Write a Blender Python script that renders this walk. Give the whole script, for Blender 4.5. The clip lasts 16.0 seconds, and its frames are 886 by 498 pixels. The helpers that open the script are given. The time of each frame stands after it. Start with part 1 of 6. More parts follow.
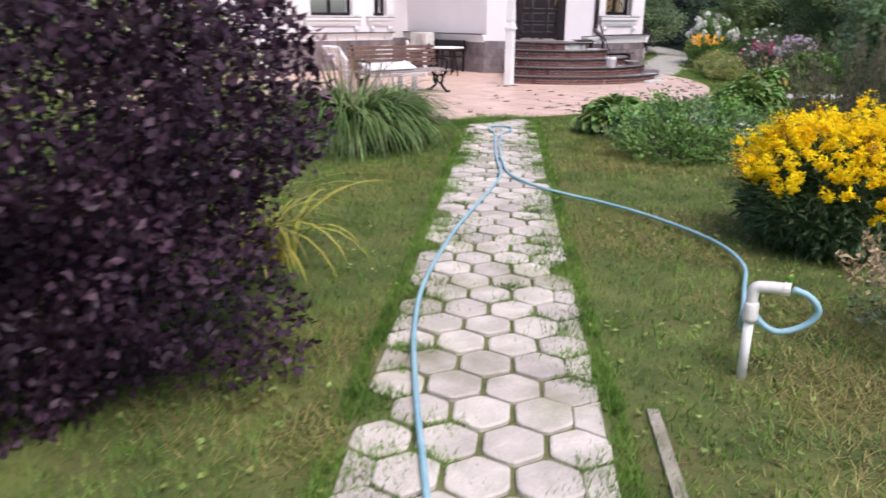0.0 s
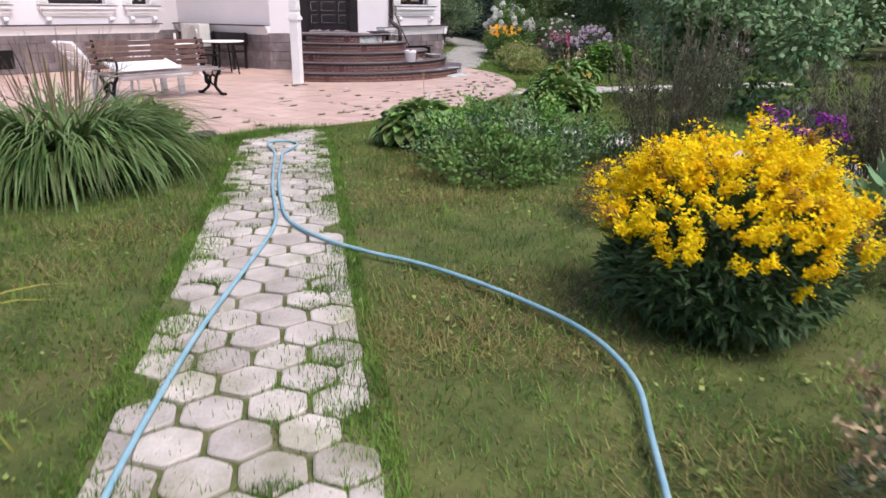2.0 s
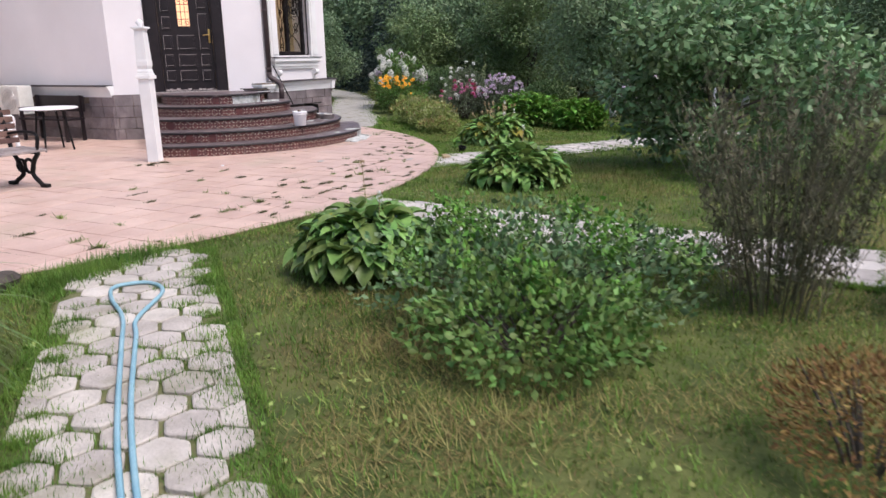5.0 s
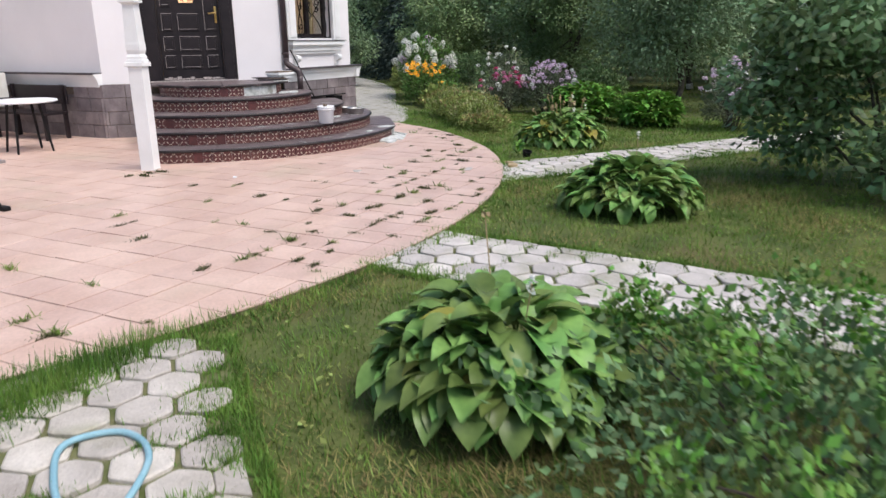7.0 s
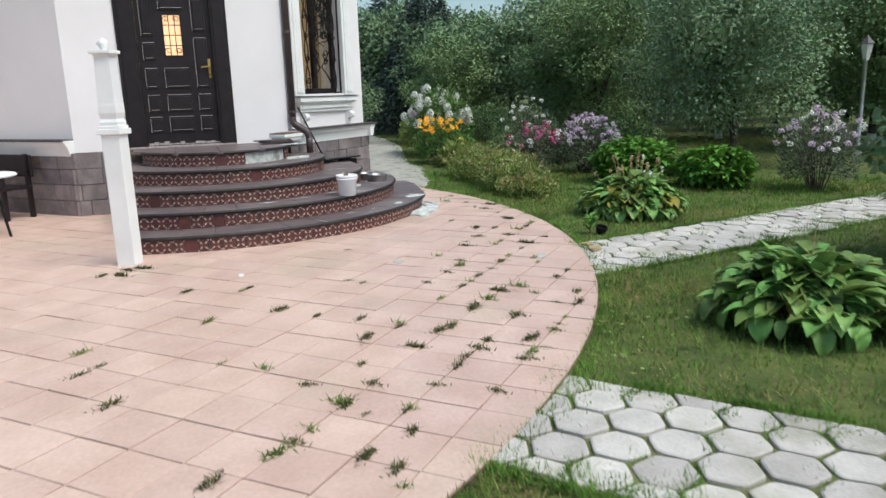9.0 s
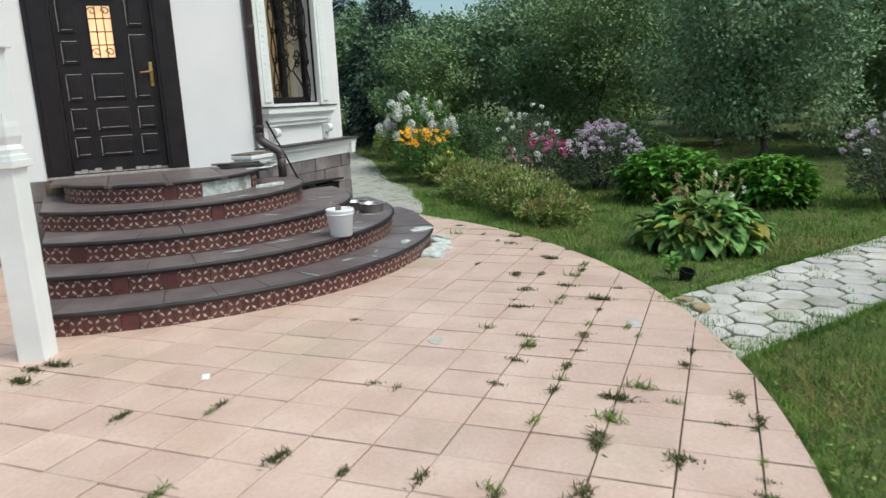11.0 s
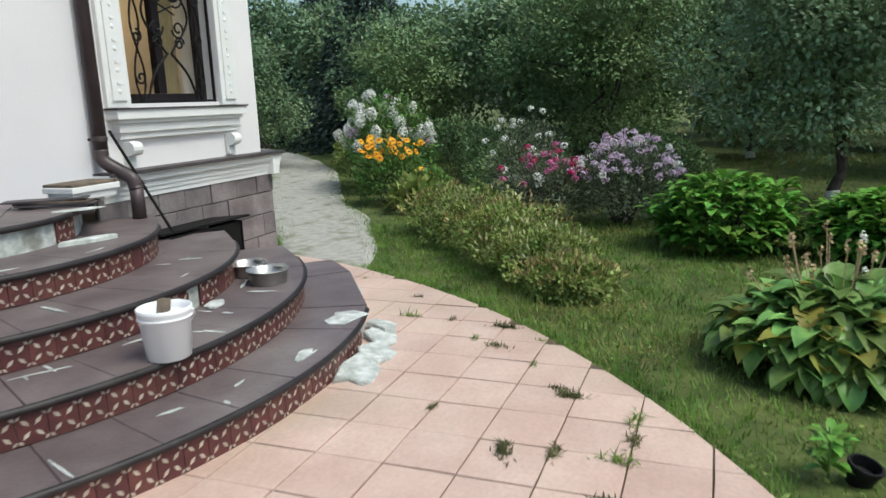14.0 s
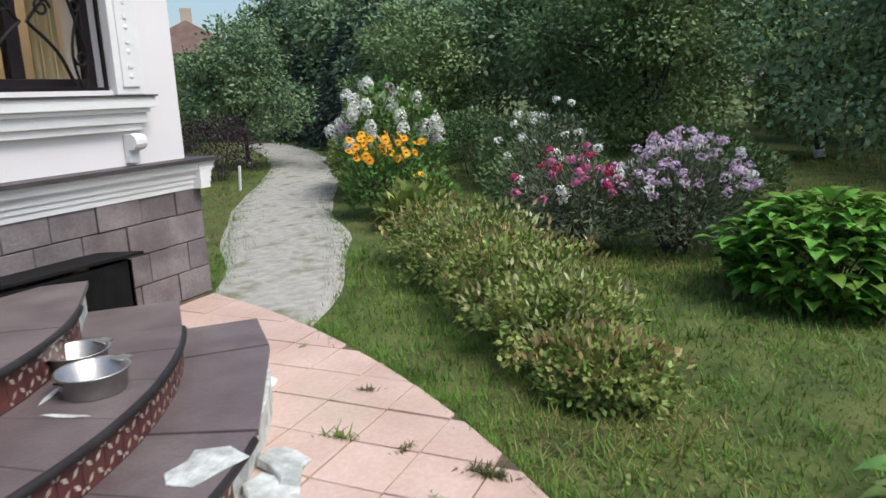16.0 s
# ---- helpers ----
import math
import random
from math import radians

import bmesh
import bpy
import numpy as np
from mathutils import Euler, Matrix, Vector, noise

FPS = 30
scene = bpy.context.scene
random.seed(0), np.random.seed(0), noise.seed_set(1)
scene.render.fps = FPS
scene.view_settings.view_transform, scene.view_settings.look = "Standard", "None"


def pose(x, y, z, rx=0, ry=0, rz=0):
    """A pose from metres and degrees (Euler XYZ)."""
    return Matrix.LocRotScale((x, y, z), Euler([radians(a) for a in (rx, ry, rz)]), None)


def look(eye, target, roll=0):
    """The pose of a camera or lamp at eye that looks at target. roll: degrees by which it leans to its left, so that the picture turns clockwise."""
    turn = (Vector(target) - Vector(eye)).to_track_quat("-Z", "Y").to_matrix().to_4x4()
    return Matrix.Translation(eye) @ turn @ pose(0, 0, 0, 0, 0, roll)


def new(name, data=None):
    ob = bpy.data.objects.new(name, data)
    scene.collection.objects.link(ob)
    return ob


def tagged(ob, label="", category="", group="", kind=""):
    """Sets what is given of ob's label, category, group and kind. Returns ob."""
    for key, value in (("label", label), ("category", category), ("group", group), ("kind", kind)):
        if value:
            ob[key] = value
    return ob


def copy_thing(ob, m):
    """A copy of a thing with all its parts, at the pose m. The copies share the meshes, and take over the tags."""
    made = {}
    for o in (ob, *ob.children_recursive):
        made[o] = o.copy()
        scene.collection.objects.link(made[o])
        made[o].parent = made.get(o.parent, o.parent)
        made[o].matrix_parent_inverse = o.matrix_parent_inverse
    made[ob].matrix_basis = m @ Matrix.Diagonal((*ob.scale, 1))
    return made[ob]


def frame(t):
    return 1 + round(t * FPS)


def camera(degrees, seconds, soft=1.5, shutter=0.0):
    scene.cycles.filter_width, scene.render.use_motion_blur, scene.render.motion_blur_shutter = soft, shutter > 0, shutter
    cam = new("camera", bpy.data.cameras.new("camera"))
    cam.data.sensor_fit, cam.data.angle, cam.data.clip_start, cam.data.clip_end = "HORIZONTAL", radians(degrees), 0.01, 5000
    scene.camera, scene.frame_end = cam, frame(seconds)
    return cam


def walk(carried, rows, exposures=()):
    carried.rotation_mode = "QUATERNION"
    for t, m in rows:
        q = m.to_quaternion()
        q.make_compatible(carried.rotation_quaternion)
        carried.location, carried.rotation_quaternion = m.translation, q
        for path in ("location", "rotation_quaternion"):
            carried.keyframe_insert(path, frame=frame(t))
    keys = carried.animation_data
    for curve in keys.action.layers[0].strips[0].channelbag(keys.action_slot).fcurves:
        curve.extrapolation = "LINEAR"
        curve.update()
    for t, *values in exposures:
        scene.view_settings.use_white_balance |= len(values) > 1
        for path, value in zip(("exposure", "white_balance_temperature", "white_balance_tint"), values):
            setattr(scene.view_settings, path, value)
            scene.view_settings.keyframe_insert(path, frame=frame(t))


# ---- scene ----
cam = camera(63.6, 16.0, shutter=0.4)
METRES, EYE, TILT, LEAN, TURN = 17.0, 1.5, 0.0, 0.0, -37.8
ROWS = [
    (0.0, 0.0, 0.0, 0.0, 0.11, -18.05, -0.33),
    (0.5, 0.0083, 0.0265, 0.0, -5.59, -18.57, -0.55),
    (1.0, 0.0137, 0.0539, -0.0004, -10.75, -18.58, -1.29),
    (1.5, 0.0204, 0.0822, -0.0014, -13.63, -18.85, -1.23),
    (2.0, 0.0243, 0.1114, -0.0015, -15.28, -18.64, -0.48),
    (2.5, 0.0232, 0.1433, 0.0009, -17.29, -17.83, 0.14),
    (3.0, 0.0286, 0.1725, 0.0003, -19.03, -16.52, 0.91),
    (5.5, 0.0389, 0.334, 0.0, -26.64, -15.21, 0.71),
    (6.0, 0.0406, 0.3693, 0.0006, -26.4, -15.73, 0.63),
    (6.5, 0.0461, 0.4038, -0.0004, -26.66, -16.46, 0.41),
    (7.0, 0.0545, 0.4362, -0.0008, -25.92, -16.28, 0.63),
    (7.5, 0.0581, 0.4689, 0.0007, -26.38, -15.34, 0.93),
    (8.0, 0.0649, 0.4988, 0.0004, -26.49, -13.35, 1.55),
    (8.5, 0.0658, 0.5295, 0.0002, -26.34, -13.02, 1.76),
    (9.0, 0.0673, 0.5611, 0.0013, -27.24, -12.41, 1.67),
    (11.5, 0.1042, 0.7114, 0.001, -31.92, -12.03, 2.99),
    (12.0, 0.122, 0.7352, 0.0015, -32.91, -12.07, 2.94),
    (12.5, 0.1391, 0.7618, 0.0012, -33.97, -11.98, 2.63),
    (13.0, 0.1607, 0.7851, 0.0002, -33.77, -11.65, 2.36),
    (13.5, 0.1807, 0.81, -0.0012, -32.32, -12.22, 2.35),
    (14.0, 0.2024, 0.834, -0.001, -31.52, -11.76, 2.18),
    (14.5, 0.225, 0.855, -0.001, -29.85, -11.78, 2.36),
    (15.0, 0.243, 0.8804, -0.0015, -29.25, -11.83, 2.47),
    (15.5, 0.2637, 0.9023, -0.0026, -28.83, -12.16, 2.4),
    (16.0, 0.2817, 0.9232, -0.003, -28.74, -12.35, 2.28),
]
walk(cam, [(t, pose(0, 0, EYE, TILT, LEAN, TURN) @ pose(METRES * x, METRES * y, METRES * z, 90 + pitch, roll, yaw)) for t, x, y, z, yaw, pitch, roll in ROWS],
     [(0.0, 0.58, 6500, 19), (1.5, 0.48, 6500, 19), (3.0, 0.4, 6500, 18), (6.0, 0.42, 6500, 14), (9.0, 0.34, 6350, 1), (12.0, 0.25, 6400, -6), (14.0, 0.30, 6400, -2), (16.0, 0.40, 6400, 6)])

# ---------------------------------------------------------------- light
world = bpy.data.worlds.new("sky")
scene.world = world
world.use_nodes = True
wn = world.node_tree
sky = wn.nodes.new("ShaderNodeTexSky")
sky.sky_type = "NISHITA"
sky.sun_disc = False
sky.sun_elevation, sky.sun_rotation = radians(58), radians(188)
sky.air_density, sky.dust_density, sky.ozone_density = 1.0, 2.5, 1.0
wn.links.new(sky.outputs[0], wn.nodes["Background"].inputs[0])
wn.nodes["Background"].inputs[1].default_value = 0.13
sun = new("sun", bpy.data.lights.new("sun", "SUN"))
sun.data.energy, sun.data.angle, sun.data.color = 2.1, radians(32), (1.0, 0.96, 0.92)
SUN_AZ, SUN_EL = radians(188), radians(58)
sun.matrix_world = look((math.sin(SUN_AZ) * 40, math.cos(SUN_AZ) * 40, 40 * math.tan(SUN_EL)), (0, 0, 0))


# ---------------------------------------------------------------- materials
def mat(name, c1, c2, scale=3.0, rough=0.8, bump=0.3, fine=40.0, rand="", spread=0.25, metal=0.0, translucent=0.0, spec=0.4, c3=None, stain=1.0, grain=0.17):
    """Two-scale mottled surface in world coordinates; rand: 'object' or 'island' varies each piece."""
    m = bpy.data.materials.new(name)
    m.use_nodes = True
    nt = m.node_tree
    N, K = nt.nodes.new, nt.links.new
    p = nt.nodes["Principled BSDF"]
    geo = N("ShaderNodeNewGeometry")
    n1, n2 = N("ShaderNodeTexNoise"), N("ShaderNodeTexNoise")
    for n, sc, d in ((n1, scale, 5.0), (n2, fine, 3.0)):
        n.inputs["Scale"].default_value, n.inputs["Detail"].default_value = sc, d
        K(geo.outputs["Position"], n.inputs["Vector"])
    ramp = N("ShaderNodeValToRGB")
    ramp.color_ramp.elements[0].position, ramp.color_ramp.elements[1].position = 0.36, 0.64
    ramp.color_ramp.elements[0].color, ramp.color_ramp.elements[1].color = (*c1, 1), (*c2, 1)
    K(n1.outputs[0], ramp.inputs[0])
    col = ramp.outputs[0]
    if c3:
        n3, r3, mx = N("ShaderNodeTexNoise"), N("ShaderNodeValToRGB"), N("ShaderNodeMix")
        n3.inputs["Scale"].default_value, n3.inputs["Detail"].default_value = scale * 0.37, 6.0
        K(geo.outputs["Position"], n3.inputs["Vector"])
        r3.color_ramp.elements[0].position, r3.color_ramp.elements[1].position = 0.54, 0.7
        K(n3.outputs[0], r3.inputs[0])
        sm = N("ShaderNodeMath")
        sm.operation = "MULTIPLY"
        sm.inputs[1].default_value = stain
        K(r3.outputs[0], sm.inputs[0])
        mx.data_type = "RGBA"
        mx.inputs["B"].default_value = (*c3, 1)
        K(sm.outputs[0], mx.inputs["Factor"])
        K(col, mx.inputs["A"])
        col = mx.outputs["Result"]
    hsv = N("ShaderNodeHueSaturation")
    K(col, hsv.inputs["Color"])
    mr = N("ShaderNodeMapRange")
    mr.inputs["To Min"].default_value, mr.inputs["To Max"].default_value = 1 - grain, 1 + grain
    K(n2.outputs[0], mr.inputs["Value"])
    val = mr.outputs[0]
    if rand:
        src = N("ShaderNodeObjectInfo").outputs["Random"] if rand == "object" else geo.outputs["Random Per Island"]
        m2, mu, m3 = N("ShaderNodeMapRange"), N("ShaderNodeMath"), N("ShaderNodeMapRange")
        m2.inputs["To Min"].default_value, m2.inputs["To Max"].default_value = 1 - spread, 1 + spread
        m3.inputs["To Min"].default_value, m3.inputs["To Max"].default_value = 0.5 - spread * 0.06, 0.5 + spread * 0.06
        K(src, m2.inputs["Value"])
        K(src, m3.inputs["Value"])
        K(m3.outputs[0], hsv.inputs["Hue"])
        mu.operation = "MULTIPLY"
        K(val, mu.inputs[0])
        K(m2.outputs[0], mu.inputs[1])
        val = mu.outputs[0]
    K(val, hsv.inputs["Value"])
    K(hsv.outputs[0], p.inputs["Base Color"])
    p.inputs["Roughness"].default_value, p.inputs["Metallic"].default_value = rough, metal
    p.inputs["Specular IOR Level"].default_value = spec
    if bump:
        b = N("ShaderNodeBump")
        b.inputs["Strength"].default_value, b.inputs["Distance"].default_value = bump, 0.01
        K(n2.outputs[0], b.inputs["Height"])
        K(b.outputs[0], p.inputs["Normal"])
    if translucent:
        tr, mix = N("ShaderNodeBsdfTranslucent"), N("ShaderNodeMixShader")
        mix.inputs[0].default_value = translucent
        K(hsv.outputs[0], tr.inputs[0])
        K(p.outputs[0], mix.inputs[1])
        K(tr.outputs[0], mix.inputs[2])
        K(mix.outputs[0], nt.nodes["Material Output"].inputs[0])
    return m


def leaf(name, c1, c2, spread=0.35, rough=0.55, scale=2.0, translucent=0.16, spec=0.28):
    return mat(name, c1, c2, scale, rough, 0, 30.0, "island", spread, translucent=translucent, spec=spec)


def glow(name, colour, strength):
    m = bpy.data.materials.new(name)
    m.use_nodes = True
    p = m.node_tree.nodes["Principled BSDF"]
    p.inputs["Base Color"].default_value = (*colour, 1)
    p.inputs["Emission Color"].default_value, p.inputs["Emission Strength"].default_value = (*colour, 1), strength
    return m


def glass(name):
    m = bpy.data.materials.new(name)
    m.use_nodes = True
    p = m.node_tree.nodes["Principled BSDF"]
    p.inputs["Base Color"].default_value = (0.9, 0.95, 0.95, 1)
    p.inputs["Transmission Weight"].default_value, p.inputs["Roughness"].default_value, p.inputs["IOR"].default_value = 1.0, 0.02, 1.3
    return m


M_soil = mat("lawn soil", (0.055, 0.080, 0.019), (0.115, 0.135, 0.037), 3.0, 0.95, 0.8, 30, c3=(0.12, 0.105, 0.04), stain=0.8)
M_grass = leaf("grass blade", (0.098, 0.168, 0.027), (0.22, 0.29, 0.068), 0.35, 0.6, 2.4, 0.3)
M_lush = leaf("lush tuft blade", (0.080, 0.165, 0.025), (0.19, 0.32, 0.058), 0.3, 0.55, 2.4, 0.3)
M_straw = leaf("dry grass blade", (0.31, 0.255, 0.105), (0.235, 0.215, 0.075), 0.4, 0.7, 0.9, 0.3)
M_weed = leaf("joint weed", (0.075, 0.080, 0.030), (0.15, 0.145, 0.06), 0.4, 0.7, 4)
M_hex_worn = mat("worn grey brown paver", (0.43, 0.39, 0.345), (0.58, 0.53, 0.48), 5, 0.88, 0.6, 60, "object", 0.15, c3=(0.25, 0.25, 0.14), stain=0.7)
M_hex = mat("grey concrete paver", (0.46, 0.43, 0.40), (0.58, 0.54, 0.51), 5, 0.85, 0.5, 60, "object", 0.15, c3=(0.27, 0.27, 0.17), stain=0.75)
M_kerb = mat("mossy kerb concrete", (0.20, 0.19, 0.13), (0.36, 0.33, 0.27), 8, 0.9, 0.7, 60, c3=(0.10, 0.12, 0.05))
M_joint = mat("mossy joint earth", (0.085, 0.11, 0.03), (0.17, 0.17, 0.08), 6, 0.95, 0.8, 50)
M_tile = mat("salmon terrace tile", (0.575, 0.395, 0.325), (0.67, 0.485, 0.41), 2.6, 0.40, 0.15, 45, "object", 0.05, c3=(0.52, 0.40, 0.31), stain=0.75, spec=0.5)
M_tile_rest = mat("salmon terrace tile rest", (0.575, 0.395, 0.325), (0.67, 0.485, 0.41), 2.6, 0.40, 0.15, 45, "island", 0.05, c3=(0.52, 0.40, 0.31), stain=0.75, spec=0.5)
M_grout = mat("dark grout", (0.10, 0.075, 0.05), (0.17, 0.12, 0.085), 8, 0.95, 0.5, 70)
M_tread = mat("dark plum step slab", (0.115, 0.087, 0.090), (0.165, 0.130, 0.130), 4, 0.46, 0.25, 60, "object", 0.04, c3=(0.27, 0.24, 0.23), stain=0.45, spec=0.45)
M_nose = mat("dark nosing", (0.018, 0.014, 0.015), (0.032, 0.026, 0.027), 8, 0.5, 0.2, 60)
M_riser = mat("oxblood riser tile", (0.085, 0.030, 0.030), (0.13, 0.042, 0.040), 12, 0.45, 0.1, 60, "object", 0.15, c3=(0.10, 0.035, 0.03))
M_petal = mat("cream tile petal", (0.40, 0.33, 0.27), (0.54, 0.46, 0.38), 15, 0.4, 0, 60, "island", 0.15)
M_mortar = mat("white mortar", (0.40, 0.42, 0.40), (0.66, 0.67, 0.65), 14, 0.9, 1.0, 35, c3=(0.27, 0.27, 0.24))
M_wall = mat("white rendered wall", (0.80, 0.76, 0.765), (0.86, 0.82, 0.825), 0.8, 0.85, 0.15, 120, c3=(0.76, 0.73, 0.725), stain=0.5, grain=0.035)
M_white = mat("white painted trim", (0.80, 0.79, 0.78), (0.86, 0.85, 0.84), 3, 0.55, 0.1, 60, c3=(0.66, 0.64, 0.61), stain=0.4, grain=0.04)
M_ledge = mat("dark sheet metal ledge", (0.06, 0.05, 0.052), (0.085, 0.072, 0.075), 5, 0.55, 0.1, 50)
M_stone = mat("grey brown plinth stone", (0.17, 0.14, 0.145), (0.25, 0.215, 0.215), 5, 0.85, 0.6, 40, "object", 0.16, c3=(0.12, 0.10, 0.10), stain=0.7)
M_door = mat("dark brown door paint", (0.011, 0.007, 0.009), (0.019, 0.013, 0.015), 6, 0.42, 0.12, 60, spec=0.35)
M_pale = mat("pale door edge", (0.28, 0.24, 0.23), (0.45, 0.4, 0.38), 20, 0.8, 0.3, 60)
M_brass = mat("brass", (0.45, 0.29, 0.09), (0.56, 0.37, 0.13), 10, 0.3, 0, 60, metal=0.9)
M_iron = mat("black wrought iron", (0.006, 0.006, 0.007), (0.012, 0.011, 0.011), 12, 0.6, 0.2, 60, spec=0.2)
M_pipe = mat("brown downpipe", (0.06, 0.043, 0.045), (0.085, 0.062, 0.064), 5, 0.4, 0.05, 60)
M_glass = glass("window glass")
M_curtain = mat("cream curtain", (0.36, 0.28, 0.17), (0.45, 0.36, 0.22), 6, 0.9, 0.2, 40)
M_lampglow = glow("warm lamp", (1.0, 0.62, 0.25), 9.0)
M_plastic = mat("white plastic", (0.86, 0.86, 0.88), (0.89, 0.89, 0.91), 4, 0.35, 0, 60, grain=0.015)
M_slat = mat("brown bench slat", (0.13, 0.075, 0.06), (0.19, 0.11, 0.09), 7, 0.6, 0.3, 60, "object", 0.12)
# Bench seat colour with the sky's reflection mixed in as pale grey.
M_slat_lit = mat("sky-lit seat slat", (0.24, 0.20, 0.19), (0.36, 0.31, 0.30), 7, 0.4, 0.3, 60, "object", 0.12, spec=0.5)
M_hose = mat("pale blue hose", (0.22, 0.42, 0.50), (0.30, 0.50, 0.57), 7, 0.45, 0.1, 80)
M_pvc = mat("off-white pvc", (0.66, 0.65, 0.6), (0.74, 0.73, 0.68), 8, 0.45, 0.1, 60)
M_steel = mat("dull steel", (0.42, 0.41, 0.4), (0.52, 0.51, 0.5), 9, 0.35, 0.1, 60, metal=0.85)
M_bark = mat("bark", (0.05, 0.042, 0.035), (0.10, 0.085, 0.07), 14, 0.9, 0.9, 50)
M_wood = mat("weathered wood", (0.10, 0.075, 0.055), (0.2, 0.15, 0.11), 10, 0.85, 0.4, 60)
M_gravel = mat("pale gravel path", (0.34, 0.325, 0.29), (0.46, 0.44, 0.40), 9, 0.95, 1.0, 60, c3=(0.19, 0.2, 0.12))
M_sand = mat("sandy stone", (0.30, 0.22, 0.12), (0.42, 0.33, 0.2), 14, 0.95, 0.8, 50)
M_roof = mat("brown roof sheet", (0.13, 0.075, 0.06), (0.18, 0.11, 0.09), 2, 0.6, 0.2, 30)
M_beige = mat("beige far wall", (0.5, 0.42, 0.33), (0.56, 0.48, 0.38), 1, 0.9, 0.1, 30)


# ---------------------------------------------------------------- helpers
def thing(name, x, y, z=0.0, rz=0.0, label="", category="", group="", kind=""):
    ob = new(name)
    ob.matrix_basis = pose(x, y, z, 0, 0, rz)
    return tagged(ob, label, category, group, kind)


def part(name, bm, material, parent, label="", smooth=False):
    me = bpy.data.meshes.new(name)
    bm.to_mesh(me)
    bm.free()
    me.materials.append(material)
    if smooth:
        me.polygons.foreach_set("use_smooth", [True] * len(me.polygons))
    ob = new(name, me)
    ob.parent = parent
    return tagged(ob, label)


def single(name, bm, material, label, category, kind="", group="", m=None, smooth=False):
    ob = part(name, bm, material, None, label, smooth)
    if m:
        ob.matrix_basis = m
    return tagged(ob, label, category, group, kind)


def box(bm, x0, y0, z0, x1, y1, z1, m=None, bevel=0.0):
    r = bmesh.ops.create_cube(bm, size=1.0)["verts"]
    bmesh.ops.scale(bm, verts=r, vec=(x1 - x0, y1 - y0, z1 - z0))
    bmesh.ops.translate(bm, verts=r, vec=((x0 + x1) / 2, (y0 + y1) / 2, (z0 + z1) / 2))
    if bevel:
        es = list({e for v in r for e in v.link_edges})
        out = bmesh.ops.bevel(bm, geom=es, offset=bevel, segments=2, affect="EDGES", profile=0.6)
        r = list({v for f in out["faces"] for v in f.verts} | {v for v in r if v.is_valid})
    if m:
        bmesh.ops.transform(bm, matrix=m, verts=r)
    return r


def boxes(*rows, bevel=0.0, m=None):
    bm = bmesh.new()
    for r in rows:
        box(bm, *r, m=m, bevel=bevel)
    return bm


def sweep(pts, radius, n=8, bm=None, closed=False):
    """A round tube along points; radius: a number or one for each point."""
    bm = bm or bmesh.new()
    pts = [Vector(p) for p in pts]
    rad = [radius] * len(pts) if isinstance(radius, (int, float)) else radius
    rings, side = [], None
    for i, p in enumerate(pts):
        d = (pts[min(i + 1, len(pts) - 1)] - pts[max(i - 1, 0)]).normalized()
        if closed:
            d = (pts[(i + 1) % len(pts)] - pts[i - 1]).normalized()
        if side is None:
            side = d.orthogonal().normalized()
        side = (side - d * side.dot(d)).normalized()
        up = d.cross(side)
        rings.append([bm.verts.new(p + (side * math.cos(a) + up * math.sin(a)) * rad[i]) for a in (k * math.tau / n for k in range(n))])
    pairs = list(zip(rings, rings[1:])) + ([(rings[-1], rings[0])] if closed else [])
    for a, b in pairs:
        for k in range(n):
            bm.faces.new((a[k], a[(k + 1) % n], b[(k + 1) % n], b[k]))
    if not closed:
        bm.faces.new(rings[0][::-1])
        bm.faces.new(rings[-1])
    return bm


def smooth_line(pts, steps=8):
    """Catmull-Rom through points."""
    p = [Vector(q) for q in pts]
    p = [p[0] * 2 - p[1], *p, p[-1] * 2 - p[-2]]
    out = []
    for a, b, c, d in zip(p, p[1:], p[2:], p[3:]):
        for k in range(steps):
            t = k / steps
            out.append(0.5 * (2 * b + (c - a) * t + (2 * a - 5 * b + 4 * c - d) * t * t + (3 * b - a - 3 * c + d) * t ** 3))
    return out + [p[-2]]


def lathe(profile, n=20, bm=None, m=None):
    bm = bm or bmesh.new()
    rings = [[bm.verts.new((r * math.cos(k * math.tau / n), r * math.sin(k * math.tau / n), z)) for k in range(n)] for r, z in profile]
    for a, b in zip(rings, rings[1:]):
        for k in range(n):
            bm.faces.new((a[k], a[(k + 1) % n], b[(k + 1) % n], b[k]))
    if profile[0][0] > 1e-3:
        bm.faces.new(rings[0][::-1])
    if profile[-1][0] > 1e-3:
        bm.faces.new(rings[-1])
    if m:
        bmesh.ops.transform(bm, matrix=m, verts=[v for r in rings for v in r])
    return bm


def prism(poly, z0, z1, bm=None):
    bm = bm or bmesh.new()
    lo, hi = [bm.verts.new((x, y, z0)) for x, y in poly], [bm.verts.new((x, y, z1)) for x, y in poly]
    bm.faces.new(lo[::-1])
    bm.faces.new(hi)
    for i in range(len(poly)):
        j = (i + 1) % len(poly)
        bm.faces.new((lo[i], lo[j], hi[j], hi[i]))
    return bm


